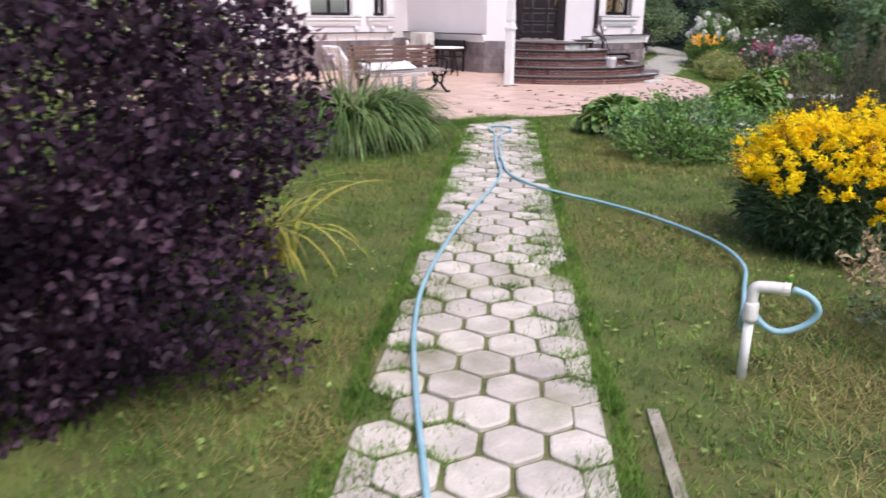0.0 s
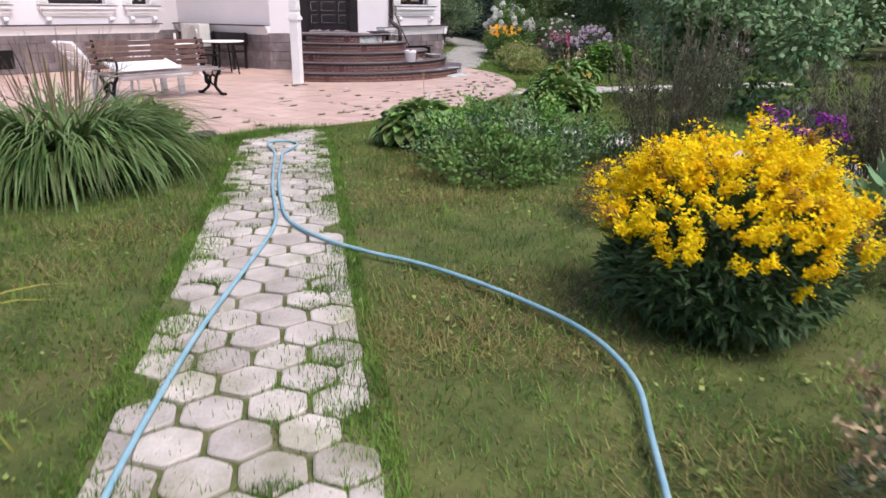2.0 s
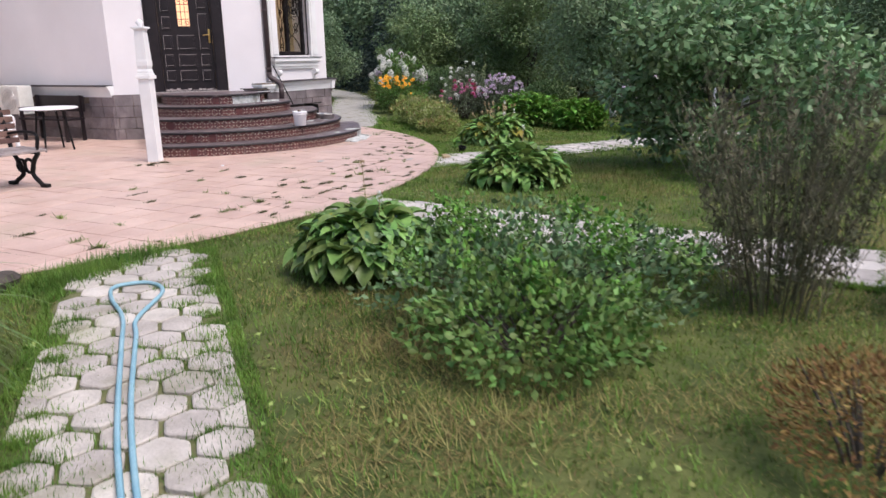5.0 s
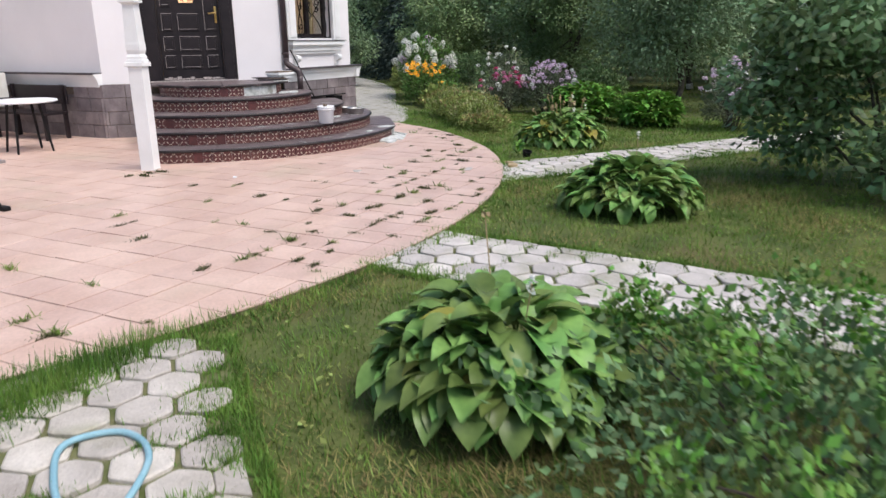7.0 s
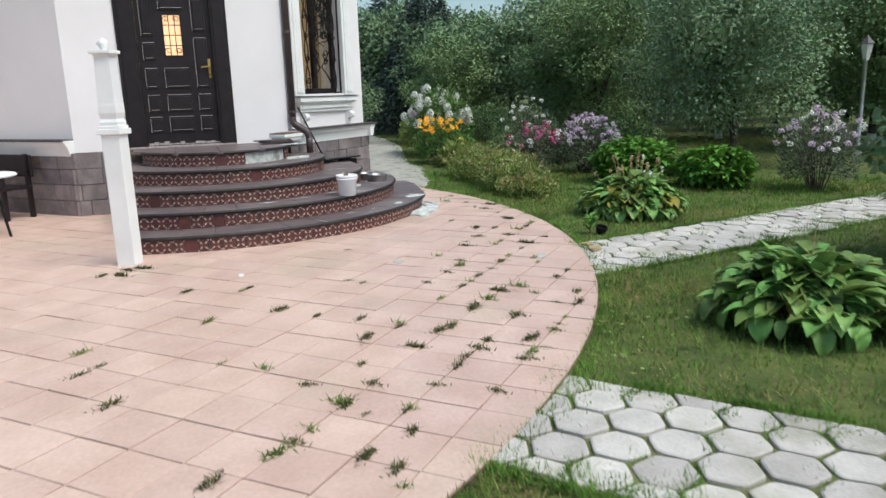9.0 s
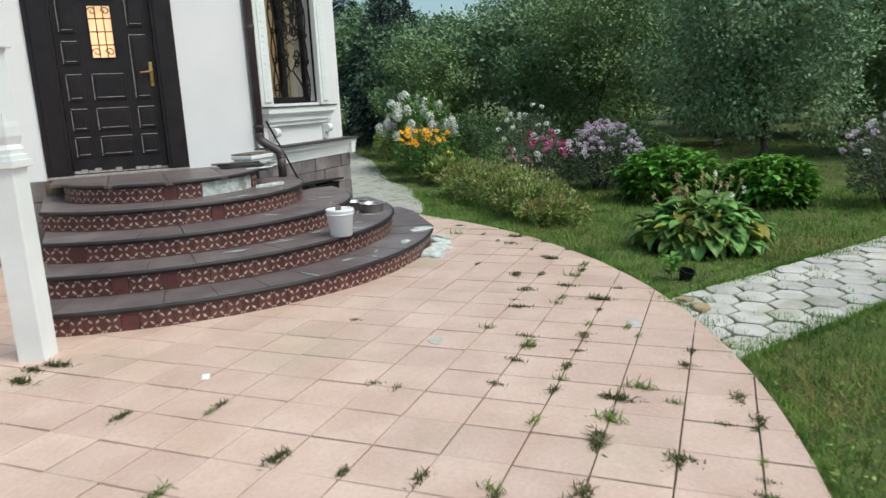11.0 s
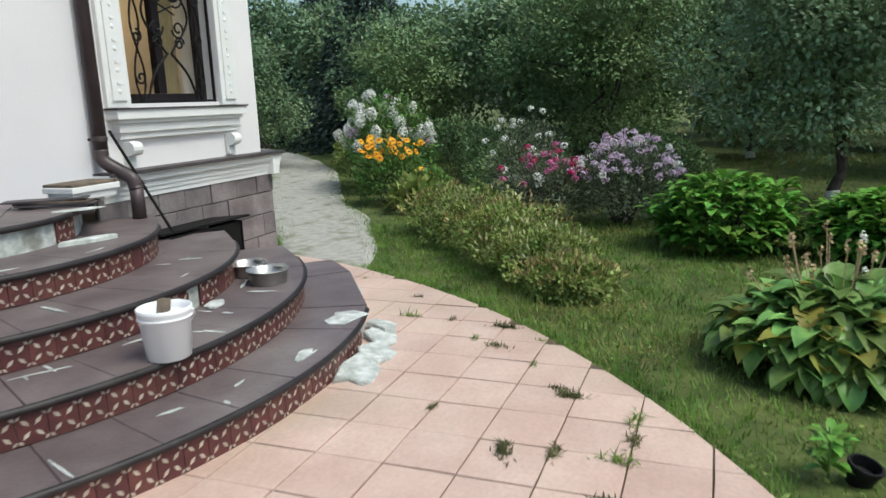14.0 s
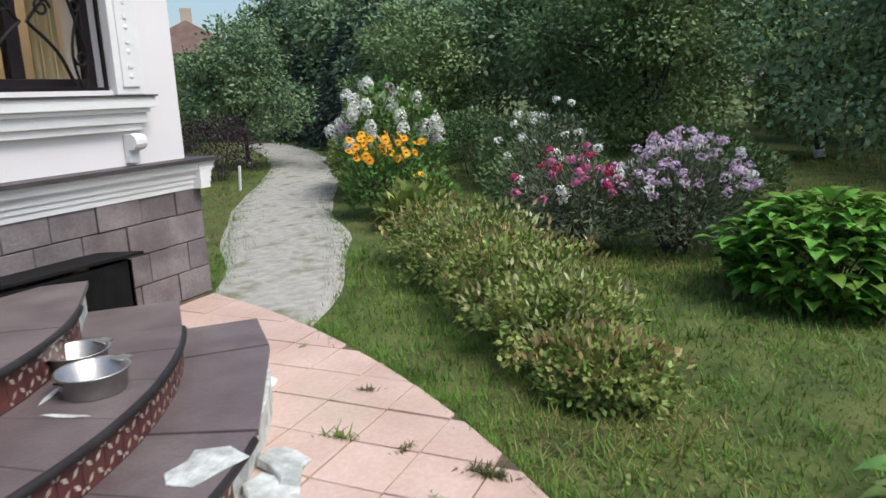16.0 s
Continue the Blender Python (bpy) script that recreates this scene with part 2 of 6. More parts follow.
def chamfered(poly, z0, z1, edge):
    """A slab with a sloped rim, as mesh data."""
    c = sum((Vector(p) for p in poly), Vector((0, 0))) / len(poly)
    top = [Vector(p) + (c - Vector(p)).normalized() * edge for p in poly]
    n = len(poly)
    verts = [(x, y, z0) for x, y in poly] + [(x, y, z1 - edge * 0.6) for x, y in poly] + [(p.x, p.y, z1) for p in top]
    faces = [tuple(range(2 * n, 3 * n))]
    for i in range(n):
        j = (i + 1) % n
        faces += [(i, j, n + j, n + i), (n + i, n + j, 2 * n + j, 2 * n + i)]
    me = bpy.data.meshes.new("piece")
    me.from_pydata(verts, [], faces)
    return me


def piece(name, me, parent, m=None):
    ob = new(name, me)
    ob.parent = parent
    if m:
        ob.matrix_basis = m
    return ob


def cloud(name, verts, faces, material, parent=None, label="", smooth=False):
    """One mesh from arrays: verts (n, 3), faces (m, k)."""
    me = bpy.data.meshes.new(name)
    k = faces.shape[1]
    me.vertices.add(len(verts))
    me.vertices.foreach_set("co", np.ascontiguousarray(verts, dtype=np.float32).ravel())
    me.loops.add(faces.size)
    me.loops.foreach_set("vertex_index", np.ascontiguousarray(faces, dtype=np.int32).ravel())
    me.polygons.add(len(faces))
    me.polygons.foreach_set("loop_start", np.arange(0, faces.size, k, dtype=np.int32))
    me.polygons.foreach_set("loop_total", np.full(len(faces), k, dtype=np.int32))
    if smooth:
        me.polygons.foreach_set("use_smooth", [True] * len(faces))
    me.update(calc_edges=True)
    me.materials.append(material)
    ob = new(name, me)
    ob.parent = parent
    return tagged(ob, label)


def unit(v):
    return v / np.maximum(np.linalg.norm(v, axis=1, keepdims=True), 1e-9)


# ---------------------------------------------------------------- the lie of the place
TERRACE_C, TERRACE_R = (10.2, 15.5), 7.7
STEP_C, STEP_R = (14.35, 13.8), (2.8, 2.38, 1.93, 1.42, 0.95)
RISE = 0.175
PATH_1 = ((-1.6, -1.65), (7.54, 8.256), 0.50)
PATH_2 = ((9.86, 8.15), (9.25, 1.5), 0.52)
PATH_3 = ((12.75, 8.62), (18.6, 4.55), 0.50)


TILE, TILE_Y = 0.3245, 15.548


def tile_x(i):
    """The joints across the terrace: a narrower field of seven tiles lies between two others."""
    if i < 0:
        return 9.43 + i * 0.321
    return 9.43 + i * 0.3107 if i < 7 else 11.605 + (i - 7) * 0.324


def inside_terrace(x, y):
    return np.hypot(x - TERRACE_C[0], y - TERRACE_C[1]) < TERRACE_R


def along(path, x, y):
    (ax, ay), (bx, by), half = path
    d = np.array((bx - ax, by - ay))
    n = np.linalg.norm(d)
    d = d / n
    s = (x - ax) * d[0] + (y - ay) * d[1]
    w = -(x - ax) * d[1] + (y - ay) * d[0]
    return s, w, n


def on_path(path, x, y, margin=0.0):
    s, w, n = along(path, x, y)
    return (s > 0) & (s < n) & (np.abs(w) < path[2] + margin)


FAR_PATH = [(16.2, 12.1), (17.9, 12.9), (19.4, 13.9), (21.4, 15.4), (26.0, 18.2), (30.2, 21.6), (33.4, 25.0)]


# ---------------------------------------------------------------- ground, paths, terrace
single("ground", boxes((-200, -200, -0.4, 250, 250, -0.03)), M_soil, "mown green lawn with dry patches", "lawn", "structure")


def far_path():
    pts = smooth_line([(x, y, 0) for x, y in FAR_PATH], 6)
    bm, row = bmesh.new(), []
    for i, p in enumerate(pts):
        d = pts[min(i + 1, len(pts) - 1)] - pts[max(i - 1, 0)]
        side = Vector((-d.y, d.x, 0)).normalized()
        half = 0.70 * min(1.0, 0.55 + 0.03 * i) + 0.10 * noise.noise(p * 0.7)
        row.append([bm.verts.new(p + side * half * k + Vector((0, 0, -0.02 + (0.02 if abs(k) < 1 else 0)))) for k in (-1, -0.8, 0, 0.8, 1)])
    for a, b in zip(row, row[1:]):
        for k in range(4):
            bm.faces.new((a[k], a[k + 1], b[k + 1], b[k]))
    single("path_far", bm, M_gravel, "pale gravel garden path beside the house", "path", "structure")


far_path()


def path_bed(path):
    (ax, ay), (bx, by), half = path
    d = Vector((bx - ax, by - ay, 0))
    bm = bmesh.new()
    box(bm, -0.2, -half - 0.01, -0.2, d.length, half + 0.01, -0.022)
    return bm, pose(ax, ay, 0, 0, 0, math.degrees(math.atan2(d.y, d.x)))


def corner_cut(pts, c, r):
    """The part of a convex outline inside a circle, by the tangent nearest to it."""
    m = sum((Vector(p) for p in pts), Vector((0, 0))) / len(pts)
    n = (m - Vector(c)).normalized()
    out = []
    for p, q in zip(pts, pts[1:] + pts[:1]):
        dp, dq = r - (Vector(p) - Vector(c)).dot(n), r - (Vector(q) - Vector(c)).dot(n)
        if dp >= 0:
            out.append(p)
        if dp * dq < 0:
            t = dp / (dp - dq)
            out.append((p[0] + (q[0] - p[0]) * t, p[1] + (q[1] - p[1]) * t))
    return out


WALLS = [(17.58, 24.0), (17.58, 13.42), (15.45, 13.42), (13.43, 15.44), (13.43, 19.2), (12.4, 19.2), (12.4, 18.6), (4.5, 18.6), (4.5, 24.0)]


def in_house(x, y):
    return (y > 18.6) or (x > 13.43 and y > 13.42 and (x - 15.45) + (y - 13.42) > 0.0)


def in_steps(x, y):
    return math.hypot(x - STEP_C[0], y - STEP_C[1]) < STEP_R[0] - 0.25 and (x - STEP_C[0]) * -0.755 + (y - STEP_C[1]) * 0.656 < 0.95


def build_terrace():
    cx, cy = TERRACE_C
    ring = [(cx + TERRACE_R * math.cos(a), cy + TERRACE_R * math.sin(a)) for a in (k * math.tau / 180 for k in range(180))]
    ter = single("terrace", prism(ring, -0.25, -0.004), M_grout, "terrace of salmon pink tiles with weeds in the joints", "terrace", "structure")
    H, GAP = TILE, 0.008
    shared = {}
    rng = random.Random(4)
    todo = []
    for i in range(-28, 29):
        for j in range(-28, 20):
            x0, x1 = tile_x(i), tile_x(i + 1)
            x, y, W = (x0 + x1) / 2, TILE_Y + (j + 0.5) * H, round(x1 - x0, 3)
            r = math.hypot(x - cx, y - cy)
            if r > TERRACE_R + 0.2 or in_house(x, y) or in_steps(x, y):
                continue
            s = max(0.0, min(1.0, ((x - 8.6) * 7.0 + (y - 9.0) * 1.4) / 51.0))
            todo.append((math.hypot(x - 8.6 - 7.0 * s, y - 9.0 - 1.4 * s), x, y, r, W))
    todo.sort()
    rest_v, rest_f = [], []
    for n, (_, x, y, r, W) in enumerate(todo):
        tip = pose(x, y, rng.uniform(-0.0025, 0.0025), rng.gauss(0, 0.22), rng.gauss(0, 0.22), rng.gauss(0, 0.3))
        if W not in shared:
            a, b = (W - GAP) / 2, (H - GAP) / 2
            shared[W] = chamfered([(-a, -b), (a, -b), (a, b), (-a, b)], -0.02, 0.006, 0.003)
            shared[W].materials.append(M_tile)
        me = shared[W]
        if r > TERRACE_R - 0.27:
            poly = corner_cut([(x - W / 2 + GAP / 2, y - H / 2 + GAP / 2), (x + W / 2 - GAP / 2, y - H / 2 + GAP / 2), (x + W / 2 - GAP / 2, y + H / 2 - GAP / 2), (x - W / 2 + GAP / 2, y + H / 2 - GAP / 2)], TERRACE_C, TERRACE_R - 0.01)
            if len(poly) < 3:
                continue
            area = 0.5 * abs(sum(a[0] * b[1] - a[1] * b[0] for a, b in zip(poly, poly[1:] + poly[:1])))
            if area < 0.006:
                continue
            me = chamfered([(a - x, b - y) for a, b in poly], -0.02, 0.006, 0.003)
            me.materials.append(M_tile)
        if n < 300:
            piece("tile", me, ter, tip)
        else:
            k = len(rest_v)
            rest_v += [tip @ v.co for v in me.vertices]
            rest_f += [tuple(k + q for q in p.vertices) for p in me.polygons]
    me = bpy.data.meshes.new("tile_field")
    me.from_pydata(rest_v, [], rest_f)
    me.materials.append(M_tile_rest)
    tagged(piece("tile_field", me, ter), kind="stuff")


# ---------------------------------------------------------------- entrance steps
CUT_N, CUT_DIR, CUT_D = (-0.755, 0.656), (0.656, 0.755), 1.16


def first_angle(r):
    """Where the side cut of the steps, from the post to the door, meets a tier."""
    return 139 + math.degrees(math.acos(CUT_D / r)) if r > CUT_D else 135.0


def step_frame(r, extra=0.0, trim=0.0, n=48):
    """Outline of one tier: an arc in front of the door wall, drawn back to the wall."""
    cx, cy = STEP_C
    a0, out = first_angle(r) + trim, []
    for k in range(n + 1):
        a = radians(a0 + (315 - trim - a0) * k / n)
        out.append((cx + (r + extra) * math.cos(a), cy + (r + extra) * math.sin(a)))
    b = 0.35
    left = (cx + CUT_N[0] * CUT_D + CUT_DIR[0] * 0.6, cy + CUT_N[1] * CUT_D + CUT_DIR[1] * 0.6) if r > CUT_D else (out[0][0] + b, out[0][1] + b)
    return [left] + out + [(out[-1][0] + b, out[-1][1] + b)]


def build_steps():
    cx, cy = STEP_C
    st = thing("entrance_steps", cx, cy, 0, 0, "curved plum stone entrance steps with patterned red riser tiles, chipped", "steps")
    inv = pose(-cx, -cy, 0)
    loc = lambda pts: [(x - cx, y - cy) for x, y in pts]
    rng = random.Random(9)
    tile_w, tile_h = 0.118, RISE - 0.042
    for k, r in enumerate(STEP_R):
        z0, z1 = k * RISE, (k + 1) * RISE
        part("core", prism(loc(step_frame(r, -0.012)), z0 if k else -0.05, z1 - 0.03), M_mortar, st, "pale mortar core")
        edge = loc(step_frame(r, 0.014, 0.5, 60))[1:-1]
        if k == 0:
            a0, a1 = radians(294), radians(316)
            edge = [p for p in edge if not (a0 < math.atan2(p[1], p[0]) % math.tau < a1)]
        if k == 4:
            edge = [p for p in edge if math.atan2(p[1], p[0]) % math.tau < radians(299)]
        nose = sweep([(x, y, z1 - 0.017) for x, y in edge], 0.019, 8)
        part("nosing", nose, M_nose, st, "dark rounded nosing", True)
        tw = chamfered([(-tile_w / 2 + 0.001, -0.006), (tile_w / 2 - 0.001, -0.006), (tile_w / 2 - 0.001, 0.006), (-tile_w / 2 + 0.001, 0.006)], 0, tile_h, 0.001)
        tw.materials.append(M_riser)
        f0 = first_angle(r)
        count = int(radians(315 - f0) * r / tile_w)
        pv, pf = [], []
        for i in range(count):
            a = radians(f0) + (i + 0.5) * radians(315 - f0) / count
            if k == 0 and math.degrees(a) > 288:
                continue
            if k == 4 and (245 < math.degrees(a) < 284 or math.degrees(a) > 297):
                continue
            if k == 2 and 277 < math.degrees(a) < 281:
                continue
            m = pose((r - 0.004) * math.cos(a), (r - 0.004) * math.sin(a), z0 + 0.004, 0, 0, math.degrees(a) + 90)
            piece("riser_tile", tw, st, m)
            if rng.random() < 0.04:
                continue
            q = tile_h / 4
            for sx in (-1, 1):
                for sz in (-1, 1):
                    for ox, oz, L, wd in ((0.025, 0.027, 0.022, 0.0095), (0.049, 0.053, 0.014, 0.007)):
                        c0 = Vector((sx * ox, -0.0082, tile_h / 2 + sz * oz))
                        d = Vector((sx * 0.7, 0, sz * 0.72)) if ox < 0.03 else Vector((sx * 0.72, 0, -sz * 0.7))
                        w = Vector((-d.z, 0, d.x))
                        n0 = len(pv)
                        pv += [m @ (c0 + d * L), m @ (c0 + w * wd), m @ (c0 - d * L), m @ (c0 - w * wd)]
                        pf.append((n0, n0 + 1, n0 + 2, n0 + 3))
        me = bpy.data.meshes.new("petals")
        me.from_pydata(pv, [], pf)
        me.materials.append(M_petal)
        tagged(piece("tile_petals", me, st), "cream petal pattern", kind="stuff")
        inner = STEP_R[k + 1] - 0.02 if k < 4 else 0.0
        n = max(5, int(radians(315 - f0) * r / 0.36))
        da = radians(315 - f0) / n
        gap = 0.0025 / r
        if k < 4:
            poly = [((r + 0.012) * math.cos(a), (r + 0.012) * math.sin(a)) for a in (gap, da * 0.33, da * 0.67, da - gap)] + [(inner * math.cos(a), inner * math.sin(a)) for a in (da - gap, da * 0.5, gap)]
            me = chamfered(poly, z1 - 0.03, z1, 0.002)
            me.materials.append(M_tread)
            for i in range(n):
                deg = f0 + i * (315 - f0) / n
                if k == 0 and deg > 286:
                    continue
                piece("tread_slab", me, st, pose(0, 0, rng.uniform(-0.0015, 0.0015), 0, 0, deg))
            if k == 0:
                for a0, a1 in ((286.5, 293.5), (294.0, 314.5)):
                    o = [((r + 0.012) * math.cos(radians(a)), (r + 0.012) * math.sin(radians(a))) for a in (a0, a1)] + [(inner * math.cos(radians(a)), inner * math.sin(radians(a))) for a in (a1, (a0 + a1) / 2, a0)]
                    me = chamfered(o, z1 - 0.03, z1, 0.002)
                    me.materials.append(M_tread)
                    piece("tread_slab", me, st)
            a, b = radians(315), 0.35
            ux, uy = math.cos(a), math.sin(a)
            right = [(ux * inner, uy * inner), (ux * (r + 0.012), uy * (r + 0.012)), (ux * (r + 0.012) + b, uy * (r + 0.012) + b), (ux * inner + b, uy * inner + b)]
            a, a2, rn = radians(f0), radians(first_angle(STEP_R[k + 1])), inner
            left = [(rn * math.cos(a), rn * math.sin(a)), (rn * math.cos((a + a2) / 2), rn * math.sin((a + a2) / 2)), (rn * math.cos(a2), rn * math.sin(a2))]
            if k == 3:
                left += [(rn * math.cos(a2) + b, rn * math.sin(a2) + b), (CUT_N[0] * CUT_D + CUT_DIR[0] * 0.6, CUT_N[1] * CUT_D + CUT_DIR[1] * 0.6)]
            left += [((r + 0.004) * math.cos(a), (r + 0.004) * math.sin(a))]
            for poly in (right, left[::-1]):
                me = chamfered(poly, z1 - 0.03, z1, 0.0)
                me.materials.append(M_tread)
                piece("tread_slab", me, st)
        else:
            land = loc(step_frame(r, 0.012))
            for i in range(4):
                for j in range(5):
                    x0, x1, y0, y1 = -1.05 + i * 0.53, -1.05 + (i + 1) * 0.53 - 0.006, -0.52 + j * 0.37, -0.52 + (j + 1) * 0.37 - 0.006
                    cell = [(x0, y0), (x1, y0), (x1, y1), (x0, y1)]
                    if j > 1:
                        cell = corner_cut(cell, (0, 0), r + 0.012)
                    if len(cell) > 2:
                        me = chamfered(cell, z1 - 0.03, z1, 0.002)
                        me.materials.append(M_tread)
                        piece("tread_slab", me, st, pose(0, 0, 0, 0, 0, 135))
    return st


# ---------------------------------------------------------------- house
def seg_pose(a, b):
    """Along a wall: x from a to b, y outwards."""
    return pose(a[0], a[1], 0, 0, 0, math.degrees(math.atan2(b[1] - a[1], b[0] - a[0])))


def wall_boxes(length, holes, z0=0.86, z1=6.0, thick=0.4):
    bm = bmesh.new()
    x = 0.0
    for h0, h1, b, t in sorted(holes):
        box(bm, x, -thick, z0, h0, 0, z1)
        if b > z0:
            box(bm, h0, -thick, z0, h1, 0, b)
        box(bm, h0, -thick, t, h1, 0, z1)
        x = h1
    box(bm, x, -thick, z0, length, 0, z1)
    return bm


def moulding(length, over0, over1):
    """White stepped moulding under a dark metal ledge."""
    bm = bmesh.new()
    for z0, z1, out in ((0.82, 0.862, 0.078), (0.862, 0.90, 0.088), (0.90, 0.945, 0.10), (0.945, 0.96, 0.115), (0.96, 1.0, 0.135), (1.0, 1.03, 0.155)):
        box(bm, -over0, -0.02, z0, length + over1, out, z1)
    return bm


def stones(parent, length, courses, z0, m, rng, skip=None):
    for c in range(courses):
        h = (0.86 - z0) / courses
        x = -0.06 - rng.uniform(0, 0.2) if c % 2 else -0.06
        while x < length + 0.06:
            w = rng.uniform(0.30, 0.38)
            x1 = min(x + w, length + 0.06)
            x0 = max(x, -0.06)
            if x1 - x0 > 0.05 and not (skip and skip(x0, x1, z0 + c * h)):
                me = chamfered([(x0 + 0.004, z0 + c * h + 0.004), (x1 - 0.004, z0 + c * h + 0.004), (x1 - 0.004, z0 + (c + 1) * h - 0.004), (x0 + 0.004, z0 + (c + 1) * h - 0.004)], 0.0, 0.022 + rng.uniform(-0.004, 0.006), 0.006)
                me.materials.append(M_stone)
                piece("stone", me, parent, m @ pose(0, 0.045, 0, 90, 0, 0) @ Matrix.Diagonal((1, 1, -1, 1)))
            x = x1


def build_house():
    rng = random.Random(21)
    holes = {1: [(0.58, 1.70, 1.55, 3.25)], 2: [(0.74, 2.18, 0.86, 3.1)], 6: [(0.15, 0.62, 1.5, 3.1), (1.3, 2.65, 1.5, 3.1), (3.7, 4.8, 1.5, 3.1)]}
    names = ("east", "south", "entrance", "west", "corner", "return", "wing", "wing_west")
    out = []
    for i, (a, b) in enumerate(zip(WALLS, WALLS[1:])):
        m, L = seg_pose(a, b), math.hypot(b[0] - a[0], b[1] - a[1])
        w = single("wall_" + names[i], wall_boxes(L - (0.41 if i in (0, 5) else 0.0), holes.get(i, [])), M_wall, "white rendered house wall above a grey stone plinth", "house wall", "structure", m=m)
        out.append(w)
        core = boxes((0.001, -0.38, -0.1, L - (0.41 if i in (0, 5) else 0.0), 0.045, 0.858))
        part("plinth", core, M_grout, w, "dark mortar")
        if i in (1, 3, 5, 6, 0):
            part("moulding", moulding(L, 0.15 if i in (1,) else 0.0, 0.15 if i in (0,) else 0.0), M_white, w, "white stepped moulding")
            part("ledge", boxes((-0.17 if i == 1 else 0.0, -0.01, 1.03, L, 0.175, 1.045), (-0.172 if i == 1 else 0.0, 0.160, 1.018, L, 0.178, 1.03)), M_ledge, w, "dark sheet metal ledge")
        if i == 6:
            part("cellar_vent", boxes((3.6, 0.05, 0.12, 4.2, 0.078, 0.52)), M_iron, w, "dark cellar window")
        if i != 7:
            stones(w, L if i else 10.58, 4, 0.0, Matrix.Identity(4), rng, (lambda x0, x1, z: 1.08 < x1 and x0 < 1.85 and z < 0.4) if i == 1 else ((lambda x0, x1, z: x0 < 2.05) if i == 2 else None))
    single("ceiling", prism([(x, y) for x, y in WALLS], 5.9, 6.0), M_white, "white house ceiling", "ceiling", "structure")
    rb = bmesh.new()
    base = [(17.9, 24.4), (17.9, 13.0), (15.3, 13.0), (12.85, 15.4), (12.85, 18.2), (4.1, 18.2), (4.1, 24.4)]
    prism(base, 6.02, 6.2, rb)
    tip = [rb.verts.new((12.5, 21.5, 9.2)), rb.verts.new((14.6, 19.5, 9.2))]
    top = [rb.verts.new((x, y, 6.204)) for x, y in base]
    for k in range(7):
        p, q = top[k], top[(k + 1) % 7]
        t = tip[1] if k < 4 else tip[0]
        rb.faces.new((p, q, t))
    rb.faces.new((top[4], tip[0], tip[1]))
    rb.faces.new((top[0], tip[1], tip[0]))
    single("roof", rb, M_roof, "brown hipped sheet metal roof", "roof", "structure")
    single("house_floor", prism([(x * 0.98 + 0.2, y * 0.98 + 0.5) for x, y in WALLS], 0.7, 0.86), M_wood, "dark wooden floor inside the house", "floor", "structure")
    single("wall_inside", boxes((13.9, 17.2, 0.87, 17.0, 17.35, 5.88)), M_curtain, "cream inner wall", "wall", "structure")
    return out


def scroll(bm, x, z, r, turns, start, sense, y=0.0, rad=0.009):
    pts = []
    for k in range(int(14 * turns) + 1):
        a = start + sense * k * math.tau / 14
        q = r * (1 - 0.72 * k / (14 * turns))
        pts.append((x + q * math.cos(a), y, z + q * math.sin(a)))
    sweep(pts, rad, 6, bm)


def grille(w, h):
    """Scrolled iron window grille, x 0..w, z 0..h."""
    bars, curls = bmesh.new(), bmesh.new()
    for x in (0.012, w - 0.012):
        box(bars, x - 0.01, -0.01, 0, x + 0.01, 0.01, h)
    for z in (0.012, h - 0.012):
        box(bars, 0, -0.011, z - 0.01, w, 0.011, z + 0.01)
    for x in (w * 0.17, w * 0.83):
        sweep([(x + 0.05 * math.sin(k / 24 * math.tau * 2.0), 0, h * k / 24) for k in range(25)], 0.0095, 6, curls)
        sweep([(x - 0.05 * math.sin(k / 24 * math.tau * 2.0), 0.006, h * k / 24) for k in range(25)], 0.0095, 6, curls)
        for j in range(5):
            scroll(curls, x, h * (0.12 + j * 0.19), 0.055, 1.2, 0.5 * math.pi * (j % 4), 1 if j % 2 else -1, 0.012)
    for s in (-1, 1):
        cx = w / 2
        sweep(smooth_line([(cx + s * 0.02, 0, h * 0.97), (cx + s * 0.22, 0, h * 0.80), (cx + s * 0.10, 0, h * 0.62), (cx + s * 0.27, 0, h * 0.42), (cx + s * 0.03, 0, h * 0.24)], 7), 0.0105, 6, curls)
        sweep(smooth_line([(cx + s * 0.02, 0.006, h * 0.24), (cx + s * 0.20, 0.006, h * 0.14), (cx + s * 0.30, 0.006, h * 0.02)], 7), 0.0105, 6, curls)
        for z, r, t0 in ((0.80, 0.09, 0), (0.66, 0.07, 1), (0.52, 0.10, 2), (0.36, 0.08, 3), (0.29, 0.06, 0)):
            scroll(curls, cx + s * 0.13, h * z, r, 1.4, (0 if s > 0 else math.pi) + t0, s, 0.01)
        for j in range(6):
            z = h * (0.45 + 0.06 * j)
            sweep([(cx - 0.10, 0.012, z + s * 0.04), (cx, 0.012, z + s * 0.0), (cx + 0.10, 0.012, z - s * 0.04)], 0.007, 5, curls)
    extra = random.Random(6)
    for k in range(26):
        scroll(curls, w * extra.uniform(0.25, 0.75), h * extra.uniform(0.42, 0.95), extra.uniform(0.04, 0.085), 1.3, extra.uniform(0, 6.3), extra.choice((-1, 1)), 0.014)
    for s in (-1, 1):
        for j in range(4):
            sweep(smooth_line([(w / 2 + s * 0.05 * j, 0.004, h * 0.98), (w / 2 + s * (0.1 + 0.07 * j), 0.004, h * 0.75), (w / 2 + s * (0.03 + 0.06 * j), 0.004, h * 0.5)], 5), 0.008, 5, curls)
    return bars, curls


